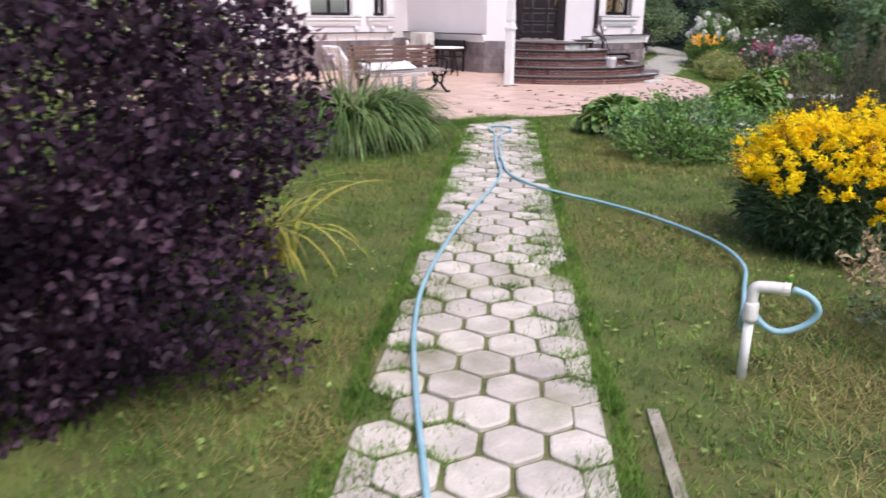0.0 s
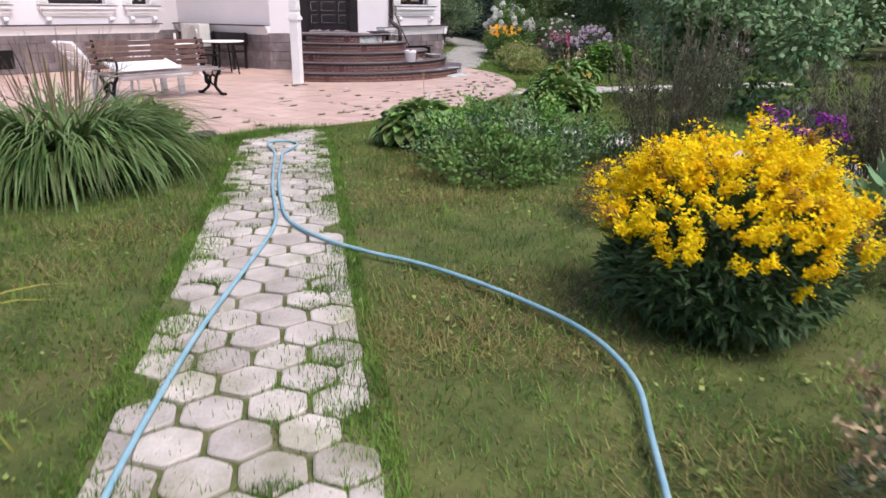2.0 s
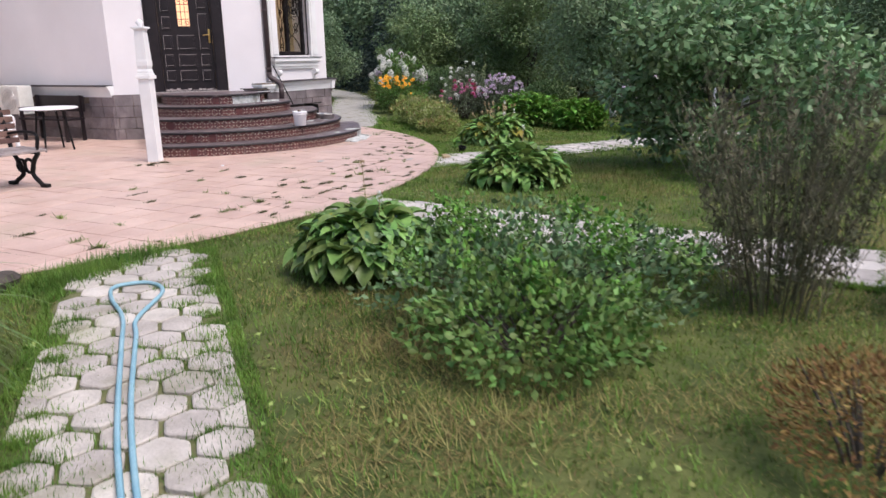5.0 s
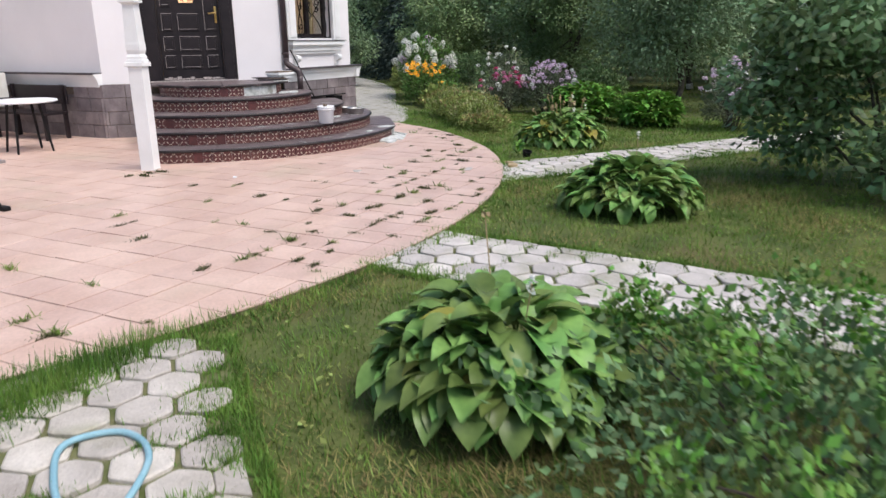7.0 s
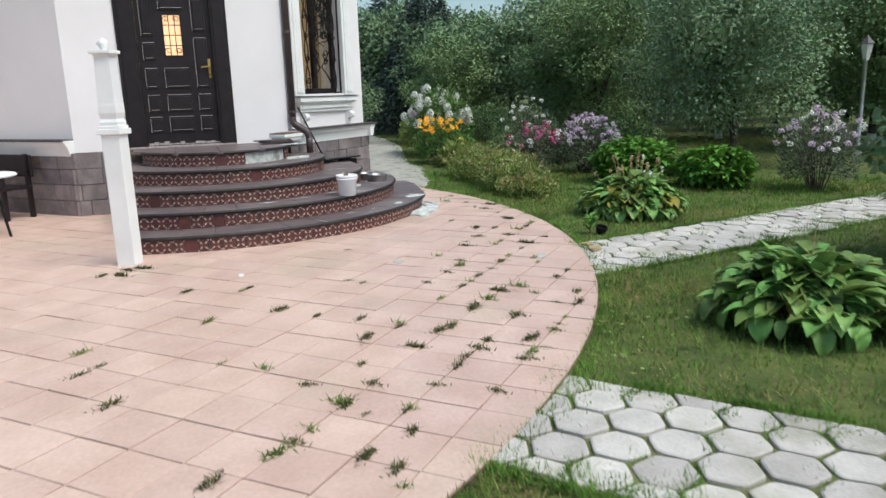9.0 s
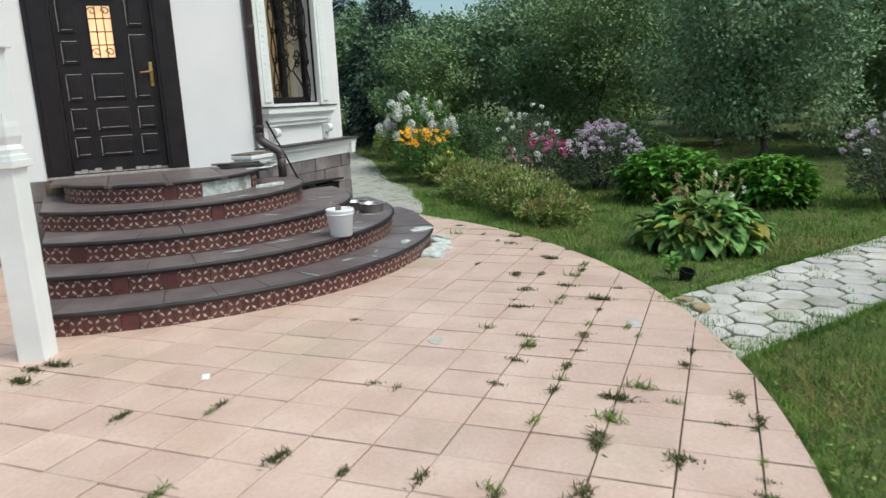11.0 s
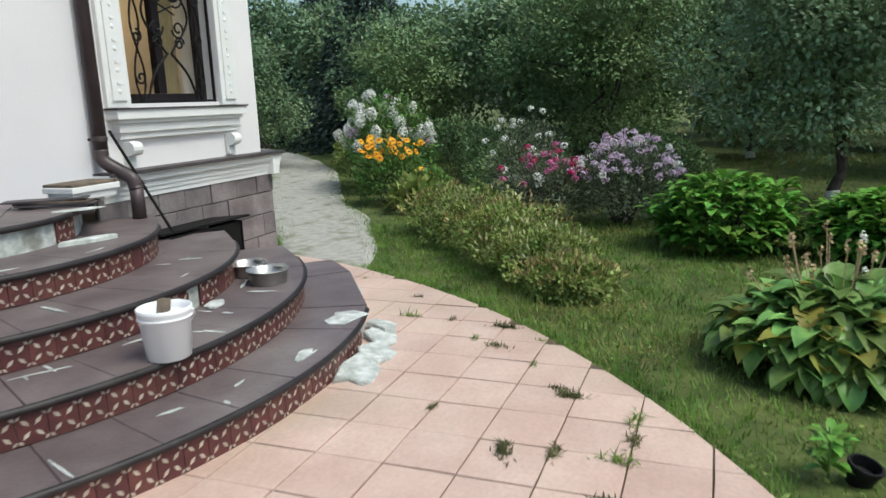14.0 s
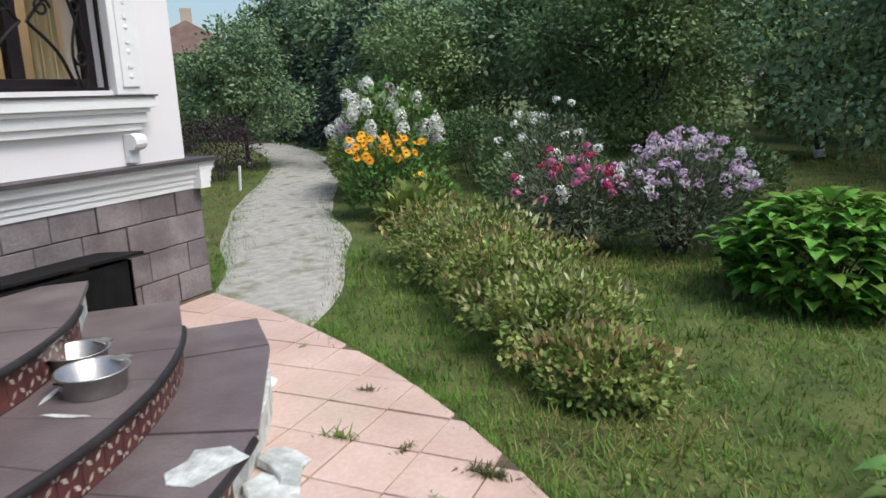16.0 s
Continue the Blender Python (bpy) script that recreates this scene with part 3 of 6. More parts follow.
def build_window(wall, name, x0, x1, z0, z1, fancy):
    """Window in a wall's own frame; x along the wall, y outwards."""
    m = wall.matrix_basis @ pose(x0, 0, z0)
    w, h = x1 - x0, z1 - z0
    win = new(name)
    win.matrix_basis = m
    tagged(win, "dark framed window with scrolled iron grille, warmly lit inside" if fancy else "dark framed window with white surround and sill", "window", kind="structure")
    f = bmesh.new()
    for r in ((0, -0.2, 0, 0.07, -0.13, h), (w - 0.07, -0.2, 0, w, -0.13, h), (0.07, -0.2, 0, w - 0.07, -0.13, 0.08), (0.07, -0.2, h - 0.07, w - 0.07, -0.13, h), (w * 0.5 - 0.045, -0.2, 0.08, w * 0.5 + 0.045, -0.13, h - 0.07)):
        box(f, *r, bevel=0.006)
    part("window_frame", f, M_door, win, "dark brown frame")
    for a, b in ((0.07, w * 0.5 - 0.045), (w * 0.5 + 0.045, w - 0.07)):
        g = part("pane", boxes((a, -0.17, 0.08, b, -0.16, h - 0.07)), M_glass, win)
        g.visible_shadow = False
    s = bmesh.new()
    for za, zb, o, e in ((-0.27, -0.22, 0.05, 0.16), (-0.22, -0.15, 0.075, 0.19), (-0.15, -0.12, 0.10, 0.21), (-0.12, -0.045, 0.125, 0.24)):
        box(s, -e, -0.01, za, w + e, o, zb, bevel=0.006)
    part("sill", s, M_white, win, "white stepped sill")
    part("sill_cover", boxes((-0.25, -0.13, -0.045, w + 0.25, 0.14, -0.033)), M_ledge, win, "dark metal sill cover")
    for x in (-0.12, w + 0.12):
        part("pilaster", boxes((x - 0.12, -0.005, -0.03, x + 0.12, 0.04, h + 0.1), (x - 0.07, 0.04, 0.02, x + 0.07, 0.055, h), bevel=0.006), M_white, win)
        orn = bmesh.new()
        for k in range(int(h / 0.16)):
            lathe([(0.001, 0.007), (0.013, 0.005), (0.02, 0)], 8, orn, pose(x, 0.055, 0.09 + k * 0.16, -90, 0, 0))
            box(orn, x - 0.018, 0.054, 0.145 + k * 0.16, x + 0.018, 0.062, 0.165 + k * 0.16)
        part("ornament", orn, M_white, win)
        c = bmesh.new()
        lathe([(0.055, -0.05), (0.06, 0), (0.055, 0.05)], 14, c, pose(x + (0.05 if x < 0 else -0.05), 0.07, -0.345, 0, 90, 0))
        box(c, x + (0.05 if x < 0 else -0.05) - 0.045, 0, -0.49, x + (0.05 if x < 0 else -0.05) + 0.045, 0.05, -0.29, bevel=0.012)
        part("corbel", c, M_white, win)
    cur = bmesh.new()
    for a, b in ((0.02, w * 0.2), (w * 0.62, w * 0.8)):
        prev = None
        for k in range(25):
            x, y = a + (b - a) * k / 24, -0.42 - 0.025 * math.sin(k * 1.7)
            pair = (cur.verts.new((x, y, 0.0)), cur.verts.new((x, y, h)))
            if prev:
                cur.faces.new((prev[0], pair[0], pair[1], prev[1]))
            prev = pair
    if fancy:
        part("curtain", cur, M_curtain, win, "cream folded curtain")
    else:
        cur.free()
    if fancy:
        bars, curls = grille(w - 0.02, h)
        for bm, nm in ((bars, "grille_frame"), (curls, "grille_scrolls")):
            bmesh.ops.translate(bm, verts=bm.verts, vec=(0.01, -0.03, 0.0))
            part(nm, bm, M_iron, win, "black wrought iron")


def build_door(wall):
    d = new("door_1")
    d.matrix_basis = wall.matrix_basis @ pose(0.74, 0, 0.876)
    tagged(d, "dark brown panelled front door with small lit grille window, closed", "door", kind="structure")
    W, H = 1.44, 2.22
    part("door_frame", boxes((0, -0.2, 0, 0.22, 0.02, H), (W - 0.25, -0.2, 0, W, 0.02, H), (0.22, -0.2, 2.1, W - 0.25, 0.02, H), (0.05, 0.02, 0, 0.19, 0.035, H), (W - 0.22, 0.02, 0, W - 0.05, 0.035, H), bevel=0.008), M_door, d, "dark brown door frame")
    x0, x1 = 0.225, W - 0.255
    L = x1 - x0
    gx0, gx1, gz0, gz1 = x0 + L * 0.40, x0 + L * 0.64, 1.24, 1.78
    leaf_ob = part("door_leaf", boxes((x0, -0.12, 0.02, gx0, -0.05, 2.09), (gx1, -0.12, 0.02, x1, -0.05, 2.09), (gx0, -0.12, 0.02, gx1, -0.05, gz0), (gx0, -0.12, gz1, gx1, -0.05, 2.09)), M_door, d, "dark panelled leaf")
    cols = ((0.07, 0.25), (0.34, 0.68), (0.77, 0.94))
    for z0, z1, which in ((0.20, 0.42, (0, 1, 2)), (0.48, 0.72, (0, 1, 2)), (0.80, 1.08, (1, 2)), (0.80, 1.48, (0,)), (1.18, 1.42, (2,)), (1.56, 2.0, (0,)), (1.50, 2.0, (2,)), (1.84, 2.02, (1,))):
        for c in which:
            a, b = x0 + L * cols[c][0], x0 + L * cols[c][1]
            part("panel", boxes((a, -0.05, z0, b, -0.035, z1), (a + 0.03, -0.035, z0 + 0.03, b - 0.03, -0.022, z1 - 0.03), bevel=0.007), M_door, leaf_ob)
            # Thin pale stripes at the panel's top, inner bottom and one side.
            part("pale_edge", boxes((a + 0.006, -0.036, z1 - 0.007, b - 0.006, -0.0335, z1), (a + 0.03, -0.023, z0 + 0.03, b - 0.03, -0.0205, z0 + 0.036), (b - 0.006, -0.036, z0 + 0.01, b, -0.0335, z1 - 0.02)), M_pale, leaf_ob, "pale stripes on the panel edges")
    g = part("pane", boxes((gx0, -0.1, gz0, gx1, -0.09, gz1)), M_glow_pane, leaf_ob, "lit amber glass")
    bars = bmesh.new()
    for k in range(4):
        x = gx0 + (gx1 - gx0) * k / 3
        sweep([(x, -0.045, gz0), (x, -0.045, gz1)], 0.006, 6, bars)
    for k in range(5):
        z = gz0 + (gz1 - gz0) * k / 4
        sweep([(gx0, -0.043, z), (gx1, -0.043, z)], 0.006, 6, bars)
    for sx in (gx0 + 0.05, gx1 - 0.05):
        for sz in (gz0 + 0.06, gz1 - 0.06):
            scroll(bars, sx, sz, 0.045, 1.1, 0, 1, -0.035, 0.005)
    part("pane_grille", bars, M_iron, leaf_ob, "black iron grille")
    hb = boxes((x0 + 0.035, -0.05, 0.93, x0 + 0.075, -0.035, 1.19), bevel=0.006)
    sweep(smooth_line([(x0 + 0.055, -0.04, 1.08), (x0 + 0.055, 0.015, 1.085), (x0 + 0.09, 0.02, 1.085), (x0 + 0.17, 0.018, 1.075)], 5), 0.011, 8, hb)
    lathe([(0.014, 0), (0.016, 0.012), (0.008, 0.016)], 10, hb, pose(x0 + 0.055, -0.036, 0.99, -90, 0, 0))
    part("door_handle", hb, M_brass, leaf_ob, "brass lever handle", True)
    for z in (0.3, 1.6):
        part("hinge", lathe([(0.012, 0), (0.012, 0.16), (0.005, 0.17)], 8, m=pose(x1 + 0.02, -0.03, z)), M_steel, d, "steel hinge")
    part("threshold", boxes((0, -0.3, -0.01, W, 0.05, 0.018), bevel=0.004), M_pale, d, "worn pale threshold")
    kick = bmesh.new()
    rng = random.Random(3)
    for k in range(14):
        x = x0 + L * k / 14
        box(kick, x, -0.049, 0.03, x + L / 15, -0.0475, 0.03 + rng.uniform(0.01, 0.05))
    part("worn_kick", kick, M_pale, leaf_ob, "peeled pale paint")


def build_post(x, y, h, label):
    p = thing("post", x, y, 0, 22, label, "post", "white posts on the terrace")
    part("shaft", boxes((-0.085, -0.085, 0, 0.085, 0.085, h - 0.85), bevel=0.008), M_white, p)
    part("collar", boxes((-0.11, -0.11, h - 0.85, 0.11, 0.11, h - 0.80), (-0.095, -0.095, h - 0.80, 0.095, 0.095, h - 0.77), bevel=0.006), M_white, p)
    part("upper_shaft", lathe([(0.115, h - 0.77), (0.12, h - 0.74), (0.10, h - 0.71), (0.118, h - 0.66), (0.118, h - 0.60), (0.112, h - 0.57), (0.095, h - 0.17), (0.105, h - 0.15), (0.105, h - 0.14)], 4, m=pose(0, 0, 0, 0, 0, 45)), M_white, p)
    part("cap", boxes((-0.10, -0.10, h - 0.14, 0.10, 0.10, h - 0.11), bevel=0.006), M_white, p)
    part("finial", lathe([(0.03, h - 0.11), (0.03, h - 0.09), (0.055, h - 0.055), (0.03, h - 0.02), (0.001, h)], 16), M_white, p, smooth=True)


M_glow_pane = glow("amber lit glass", (1.0, 0.60, 0.34), 0.75)
house = build_house()
build_window(house[1], "window_1", 0.58, 1.70, 1.55, 3.25, True)
for k, (a, b) in enumerate(((0.15, 0.62), (1.3, 2.65), (3.7, 4.8))):
    build_window(house[6], "window_%d" % (k + 2), a, b, 1.5, 3.1, False)
build_door(house[2])
build_post(11.47, 12.36, 2.08, "white painted wooden post with turned top")


# ---------------------------------------------------------------- plants: shared shapes
def blades(P, az, length, elev, bend, width, segs=4, profile=None, cup=0.0, twist=0.0):
    """Arching ribbons from points P. Angles in radians; profile: widths along the ribbon. Returns verts, quads."""
    n = len(P)
    prof = np.asarray(profile if profile is not None else np.linspace(1, 0.05, segs + 1))
    side = np.stack((-np.sin(az), np.cos(az), np.zeros(n)), 1)
    fwd = np.stack((np.cos(az), np.sin(az), np.zeros(n)), 1)
    up = np.array((0, 0, 1.0))
    cols = 3 if cup else 2
    pos, rows = P.copy(), []
    for s in range(segs + 1):
        e = elev - bend * s / segs
        nrm = -fwd * np.sin(e)[:, None] + up * np.cos(e)[:, None]
        w = (width * prof[s])[:, None]
        sd = side * np.cos(twist * s) + nrm * np.sin(twist * s)
        rows.append([pos - sd * w / 2 + nrm * w * cup, pos, pos + sd * w / 2 + nrm * w * cup] if cup else [pos - sd * w / 2, pos + sd * w / 2])
        pos = pos + (fwd * np.cos(e)[:, None] + up * np.sin(e)[:, None]) * (length / segs)[:, None]
    V = np.stack([c for r in rows for c in r], 1).reshape(-1, 3)
    per = cols * (segs + 1)
    f = [(s * cols + c, s * cols + c + 1, (s + 1) * cols + c + 1, (s + 1) * cols + c) for s in range(segs) for c in range(cols - 1)]
    F = (np.arange(n)[:, None, None] * per + np.array(f)[None]).reshape(-1, 4)
    return V, F


def leaflets(P, D, L, W, rng, fold=0.3, face=None):
    """Folded diamond leaves at P pointing along D. Returns verts, triangles."""
    n = len(P)
    D = unit(D)
    S = unit(np.cross(D, rng.normal(size=(n, 3)) if face is None else face))
    N = np.cross(D, S)
    L, W = L[:, None], W[:, None]
    mid = P + D * L * 0.45
    V = np.stack((P, mid + S * W / 2 + N * W * fold, P + D * L, mid - S * W / 2 + N * W * fold), 1).reshape(-1, 3)
    F = (np.arange(n)[:, None, None] * 4 + np.array([(0, 1, 2), (0, 2, 3)])[None]).reshape(-1, 3)
    return V, F


def lumps(d, rng, k=3.0, n=9):
    """Smooth random field over directions, about -1..1."""
    out = np.zeros(len(d))
    for _ in range(n):
        out += np.sin(d @ rng.normal(size=3) * k + rng.uniform(0, 6.28))
    return out / n * 1.6


def dome(rng, n, rx, ry, h, z0=0.0, lump=0.25, k=4.0, fill=0.35, low=-0.6):
    """Points in the leafy shell of a bush, and the way each leaf points."""
    d = unit(rng.normal(size=(n * 2, 3)))
    d = d[d[:, 2] > low][:n]
    r = (1 + lump * lumps(d, rng, k)) * (1 - fill * rng.random(len(d)) ** 1.7)
    P = d * r[:, None]
    zc = h * 0.42
    P = np.stack((P[:, 0] * rx, P[:, 1] * ry, z0 + zc + P[:, 2] * np.where(P[:, 2] > 0, h - zc, zc * 1.15)), 1)
    P[:, 2] = np.maximum(P[:, 2], z0 + 0.02)
    return P, unit(d * 0.8 + rng.normal(size=d.shape) * 0.55 + np.array((0, 0, 0.35)))


def stems(rng, n, rx, ry, h, rad=0.008, z0=-0.02):
    bm = bmesh.new()
    for _ in range(n):
        a, q = rng.uniform(0, math.tau), rng.uniform(0.3, 0.85)
        x, y, z = rx * q * math.cos(a), ry * q * math.sin(a), h * rng.uniform(0.55, 0.85)
        sweep([(x * 0.25, y * 0.25, z0), (x * 0.55, y * 0.55, z * 0.45), (x, y, z)], [rad, rad * 0.8, rad * 0.4], 5, bm)
    return bm


def shrub(name, x, y, rx, ry, h, n, L, W, material, label, seed, lump=0.25, k=4.0, fill=0.4, category="shrub", group="", stem=14, low=-0.6):
    rng = np.random.default_rng(seed)
    t = thing(name, x, y, -0.02, 0, label, category, group)
    P, D = dome(rng, n, rx, ry, h, 0.0, lump, k, fill, low)
    up = np.array((0, 0, 1.0))
    face = unit(unit(P - up * h * 0.4) * 0.7 + up * 0.8 + rng.normal(size=P.shape) * 0.4)
    V, F = leaflets(P, D, rng.uniform(0.7, 1.2, len(P)) * L, rng.uniform(0.8, 1.2, len(P)) * W, rng, 0.2, face)
    tagged(cloud("foliage", V, F, material, t), kind="stuff")
    tagged(part("stem_tuft", stems(rng, stem, rx, ry, h), M_bark, t, "thin brown stems"), kind="stuff")
    return t, rng


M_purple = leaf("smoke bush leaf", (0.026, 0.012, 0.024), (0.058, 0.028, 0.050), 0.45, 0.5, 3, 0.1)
# Sky light on the top leaves, put into a paler leaf colour.
M_purple_lit = leaf("smoke bush sky-lit leaf", (0.16, 0.10, 0.14), (0.24, 0.16, 0.2), 0.35, 0.5, 3)
M_reed = leaf("ornamental grass blade", (0.075, 0.145, 0.035), (0.21, 0.30, 0.11), 0.45, 0.45, 4)
M_reed_dry = leaf("ornamental grass plume", (0.20, 0.14, 0.09), (0.28, 0.21, 0.14), 0.3, 0.8, 2)
M_yellowleaf = leaf("yellowing daylily leaf", (0.30, 0.33, 0.06), (0.42, 0.36, 0.07), 0.4, 0.5, 2)
M_gold = leaf("goldenrod flower", (0.95, 0.66, 0.005), (0.97, 0.79, 0.015), 0.12, 0.7, 5, 0.3, 0.1)
M_golddull = leaf("faded goldenrod flower", (0.36, 0.20, 0.04), (0.5, 0.30, 0.05), 0.3, 0.8, 5, 0.2, 0.1)
M_rust = leaf("withered rust flower", (0.20, 0.115, 0.04), (0.30, 0.18, 0.07), 0.35, 0.8, 5)
M_goldleaf = leaf("goldenrod leaf", (0.050, 0.095, 0.038), (0.095, 0.16, 0.068), 0.4, 0.5, 3)
M_green = leaf("mid green leaf", (0.085, 0.17, 0.035), (0.16, 0.27, 0.07), 0.4, 0.5, 2)
M_bluegreen = leaf("blue green leaf", (0.10, 0.185, 0.078), (0.205, 0.31, 0.14), 0.4, 0.45, 2)
M_bright = leaf("bright hydrangea leaf", (0.095, 0.225, 0.028), (0.17, 0.34, 0.06), 0.35, 0.42, 2)
M_hosta = leaf("hosta leaf", (0.115, 0.215, 0.055), (0.25, 0.385, 0.11), 0.45, 0.34, 6)
M_hosta_y = leaf("yellowing hosta leaf", (0.24, 0.26, 0.05), (0.36, 0.32, 0.06), 0.3, 0.5, 3)
M_varieg = leaf("variegated small leaf", (0.15, 0.215, 0.05), (0.30, 0.34, 0.10), 0.45, 0.5, 5)
M_cream = leaf("cream edged young leaf", (0.34, 0.36, 0.16), (0.46, 0.45, 0.24), 0.4, 0.6, 5)
M_tips = leaf("tan young leaf", (0.30, 0.23, 0.09), (0.40, 0.33, 0.15), 0.4, 0.6, 5)
M_grey = leaf("grey green feathery leaf", (0.095, 0.125, 0.07), (0.175, 0.20, 0.125), 0.4, 0.65, 3)
M_feather = leaf("brownish feathery leaf", (0.095, 0.105, 0.055), (0.19, 0.17, 0.115), 0.4, 0.7, 3, 0.25)
M_tan = leaf("dry tan flower", (0.42, 0.31, 0.17), (0.55, 0.42, 0.27), 0.3, 0.8, 6)
M_violet = leaf("violet phlox petal", (0.26, 0.03, 0.30), (0.40, 0.06, 0.42), 0.3, 0.6, 6)
M_lilac = leaf("pale lilac phlox petal", (0.66, 0.48, 0.66), (0.80, 0.66, 0.78), 0.25, 0.6, 6, 0.35)
M_pink = leaf("pink phlox petal", (0.62, 0.14, 0.33), (0.72, 0.25, 0.45), 0.3, 0.6, 6, 0.35)
M_crimson = leaf("crimson phlox petal", (0.38, 0.012, 0.09), (0.46, 0.03, 0.13), 0.3, 0.6, 6)
M_whitefl = leaf("white flower petal", (0.80, 0.81, 0.74), (0.88, 0.87, 0.84), 0.12, 0.6, 6, 0.35)
M_orange = leaf("orange rudbeckia petal", (0.72, 0.26, 0.008), (0.80, 0.38, 0.012), 0.25, 0.6, 6)
M_tree = leaf("orchard leaf", (0.098, 0.168, 0.085), (0.225, 0.315, 0.162), 0.28, 0.42, 0.7)
M_apple = leaf("apple leaf", (0.118, 0.195, 0.105), (0.26, 0.36, 0.195), 0.28, 0.4, 0.7)
M_tree_lt = leaf("light orchard leaf", (0.112, 0.19, 0.075), (0.235, 0.32, 0.135), 0.28, 0.42, 0.7)
M_spruce = leaf("dark spruce needle", (0.030, 0.052, 0.042), (0.055, 0.082, 0.066), 0.4, 0.6, 0.7, 0.1)
M_lime = mat("whitewashed trunk", (0.55, 0.54, 0.5), (0.68, 0.67, 0.63), 9, 0.9, 0.5, 40, c3=(0.3, 0.27, 0.24))


def flower_balls(t, name, centres, r, n, L, material, rng, label="", squash=0.8):
    """Round heads of many petals, one part a head."""
    for c in centres:
        d = unit(rng.normal(size=(n, 3)) + np.array((0, 0, 0.35)))
        P = np.asarray(c) + d * np.array((r, r, r * squash)) * rng.uniform(0.75, 1.05, (n, 1))
        way = unit(np.cross(d, rng.normal(size=d.shape)) + d * 0.35)
        V, F = leaflets(P - way * L * 0.5, way, np.full(n, L * 1.1), np.full(n, L), rng, 0.12, unit(d + np.array((0, 0, 0.5)) + rng.normal(size=d.shape) * 0.25))
        cloud(name, V, F, material, t, label)


def hosta(x, y, r, h, n, seed, label, yellow=0.05, stalks=0):
    rng = np.random.default_rng(seed)
    t = thing("hosta", x, y, -0.02, 0, label, "hosta", "hosta clumps")
    for mname, m, cnt in (("leaves", M_hosta, int(n * (1 - yellow))), ("yellow_leaves", M_hosta_y, int(n * yellow))):
        if not cnt:
            continue
        u = rng.random(cnt)
        az = rng.uniform(0, math.tau, cnt)
        rr = r * 0.66 * np.sqrt(u)
        zz = h * (0.30 + 0.62 * (1 - u) ** 0.8) * rng.uniform(0.75, 1.1, cnt)
        P = np.stack((rr * np.cos(az), rr * np.sin(az), zz), 1)
        length = min(r, 0.7) * rng.uniform(0.18, 0.34, cnt)
        V, F = blades(P, az + rng.normal(0, 0.7, cnt), length, 0.5 - 0.6 * u + rng.normal(0, 0.38, cnt), 0.6 + 1.0 * rng.random(cnt), length * rng.uniform(0.52, 0.76, cnt), 6, (0.3, 0.85, 1.0, 0.92, 0.7, 0.36, 0.02), 0.24)
        cloud(mname, V, F, m, t, smooth=True)
    bm = bmesh.new()
    for k in range(26):
        a, q = rng.uniform(0, math.tau), r * 0.45 * math.sqrt(rng.random())
        sweep([(q * 0.2 * math.cos(a), q * 0.2 * math.sin(a), 0), (q * math.cos(a), q * math.sin(a), h * 0.7)], 0.006, 5, bm)
    part("stalk_tuft", bm, M_green, t, "pale green stalks")
    for k in range(stalks):
        a, q = rng.uniform(0, math.tau), r * rng.uniform(0.1, 0.6)
        p0, p1 = Vector((q * 0.5 * math.cos(a), q * 0.5 * math.sin(a), h * 0.4)), Vector((q * math.cos(a), q * math.sin(a), h * rng.uniform(1.15, 1.75)))
        s = part("flower_stalk", sweep([p0, (p0 + p1) / 2 + Vector((0.02, 0, 0)), p1], 0.003, 5), M_tan, t, "dry tan flower stalk")
        flower_balls(s, "seed_head", [tuple(p1)], 0.018, 14, 0.022, M_tan if k % 6 else M_whitefl, rng, squash=2.2)
    return t


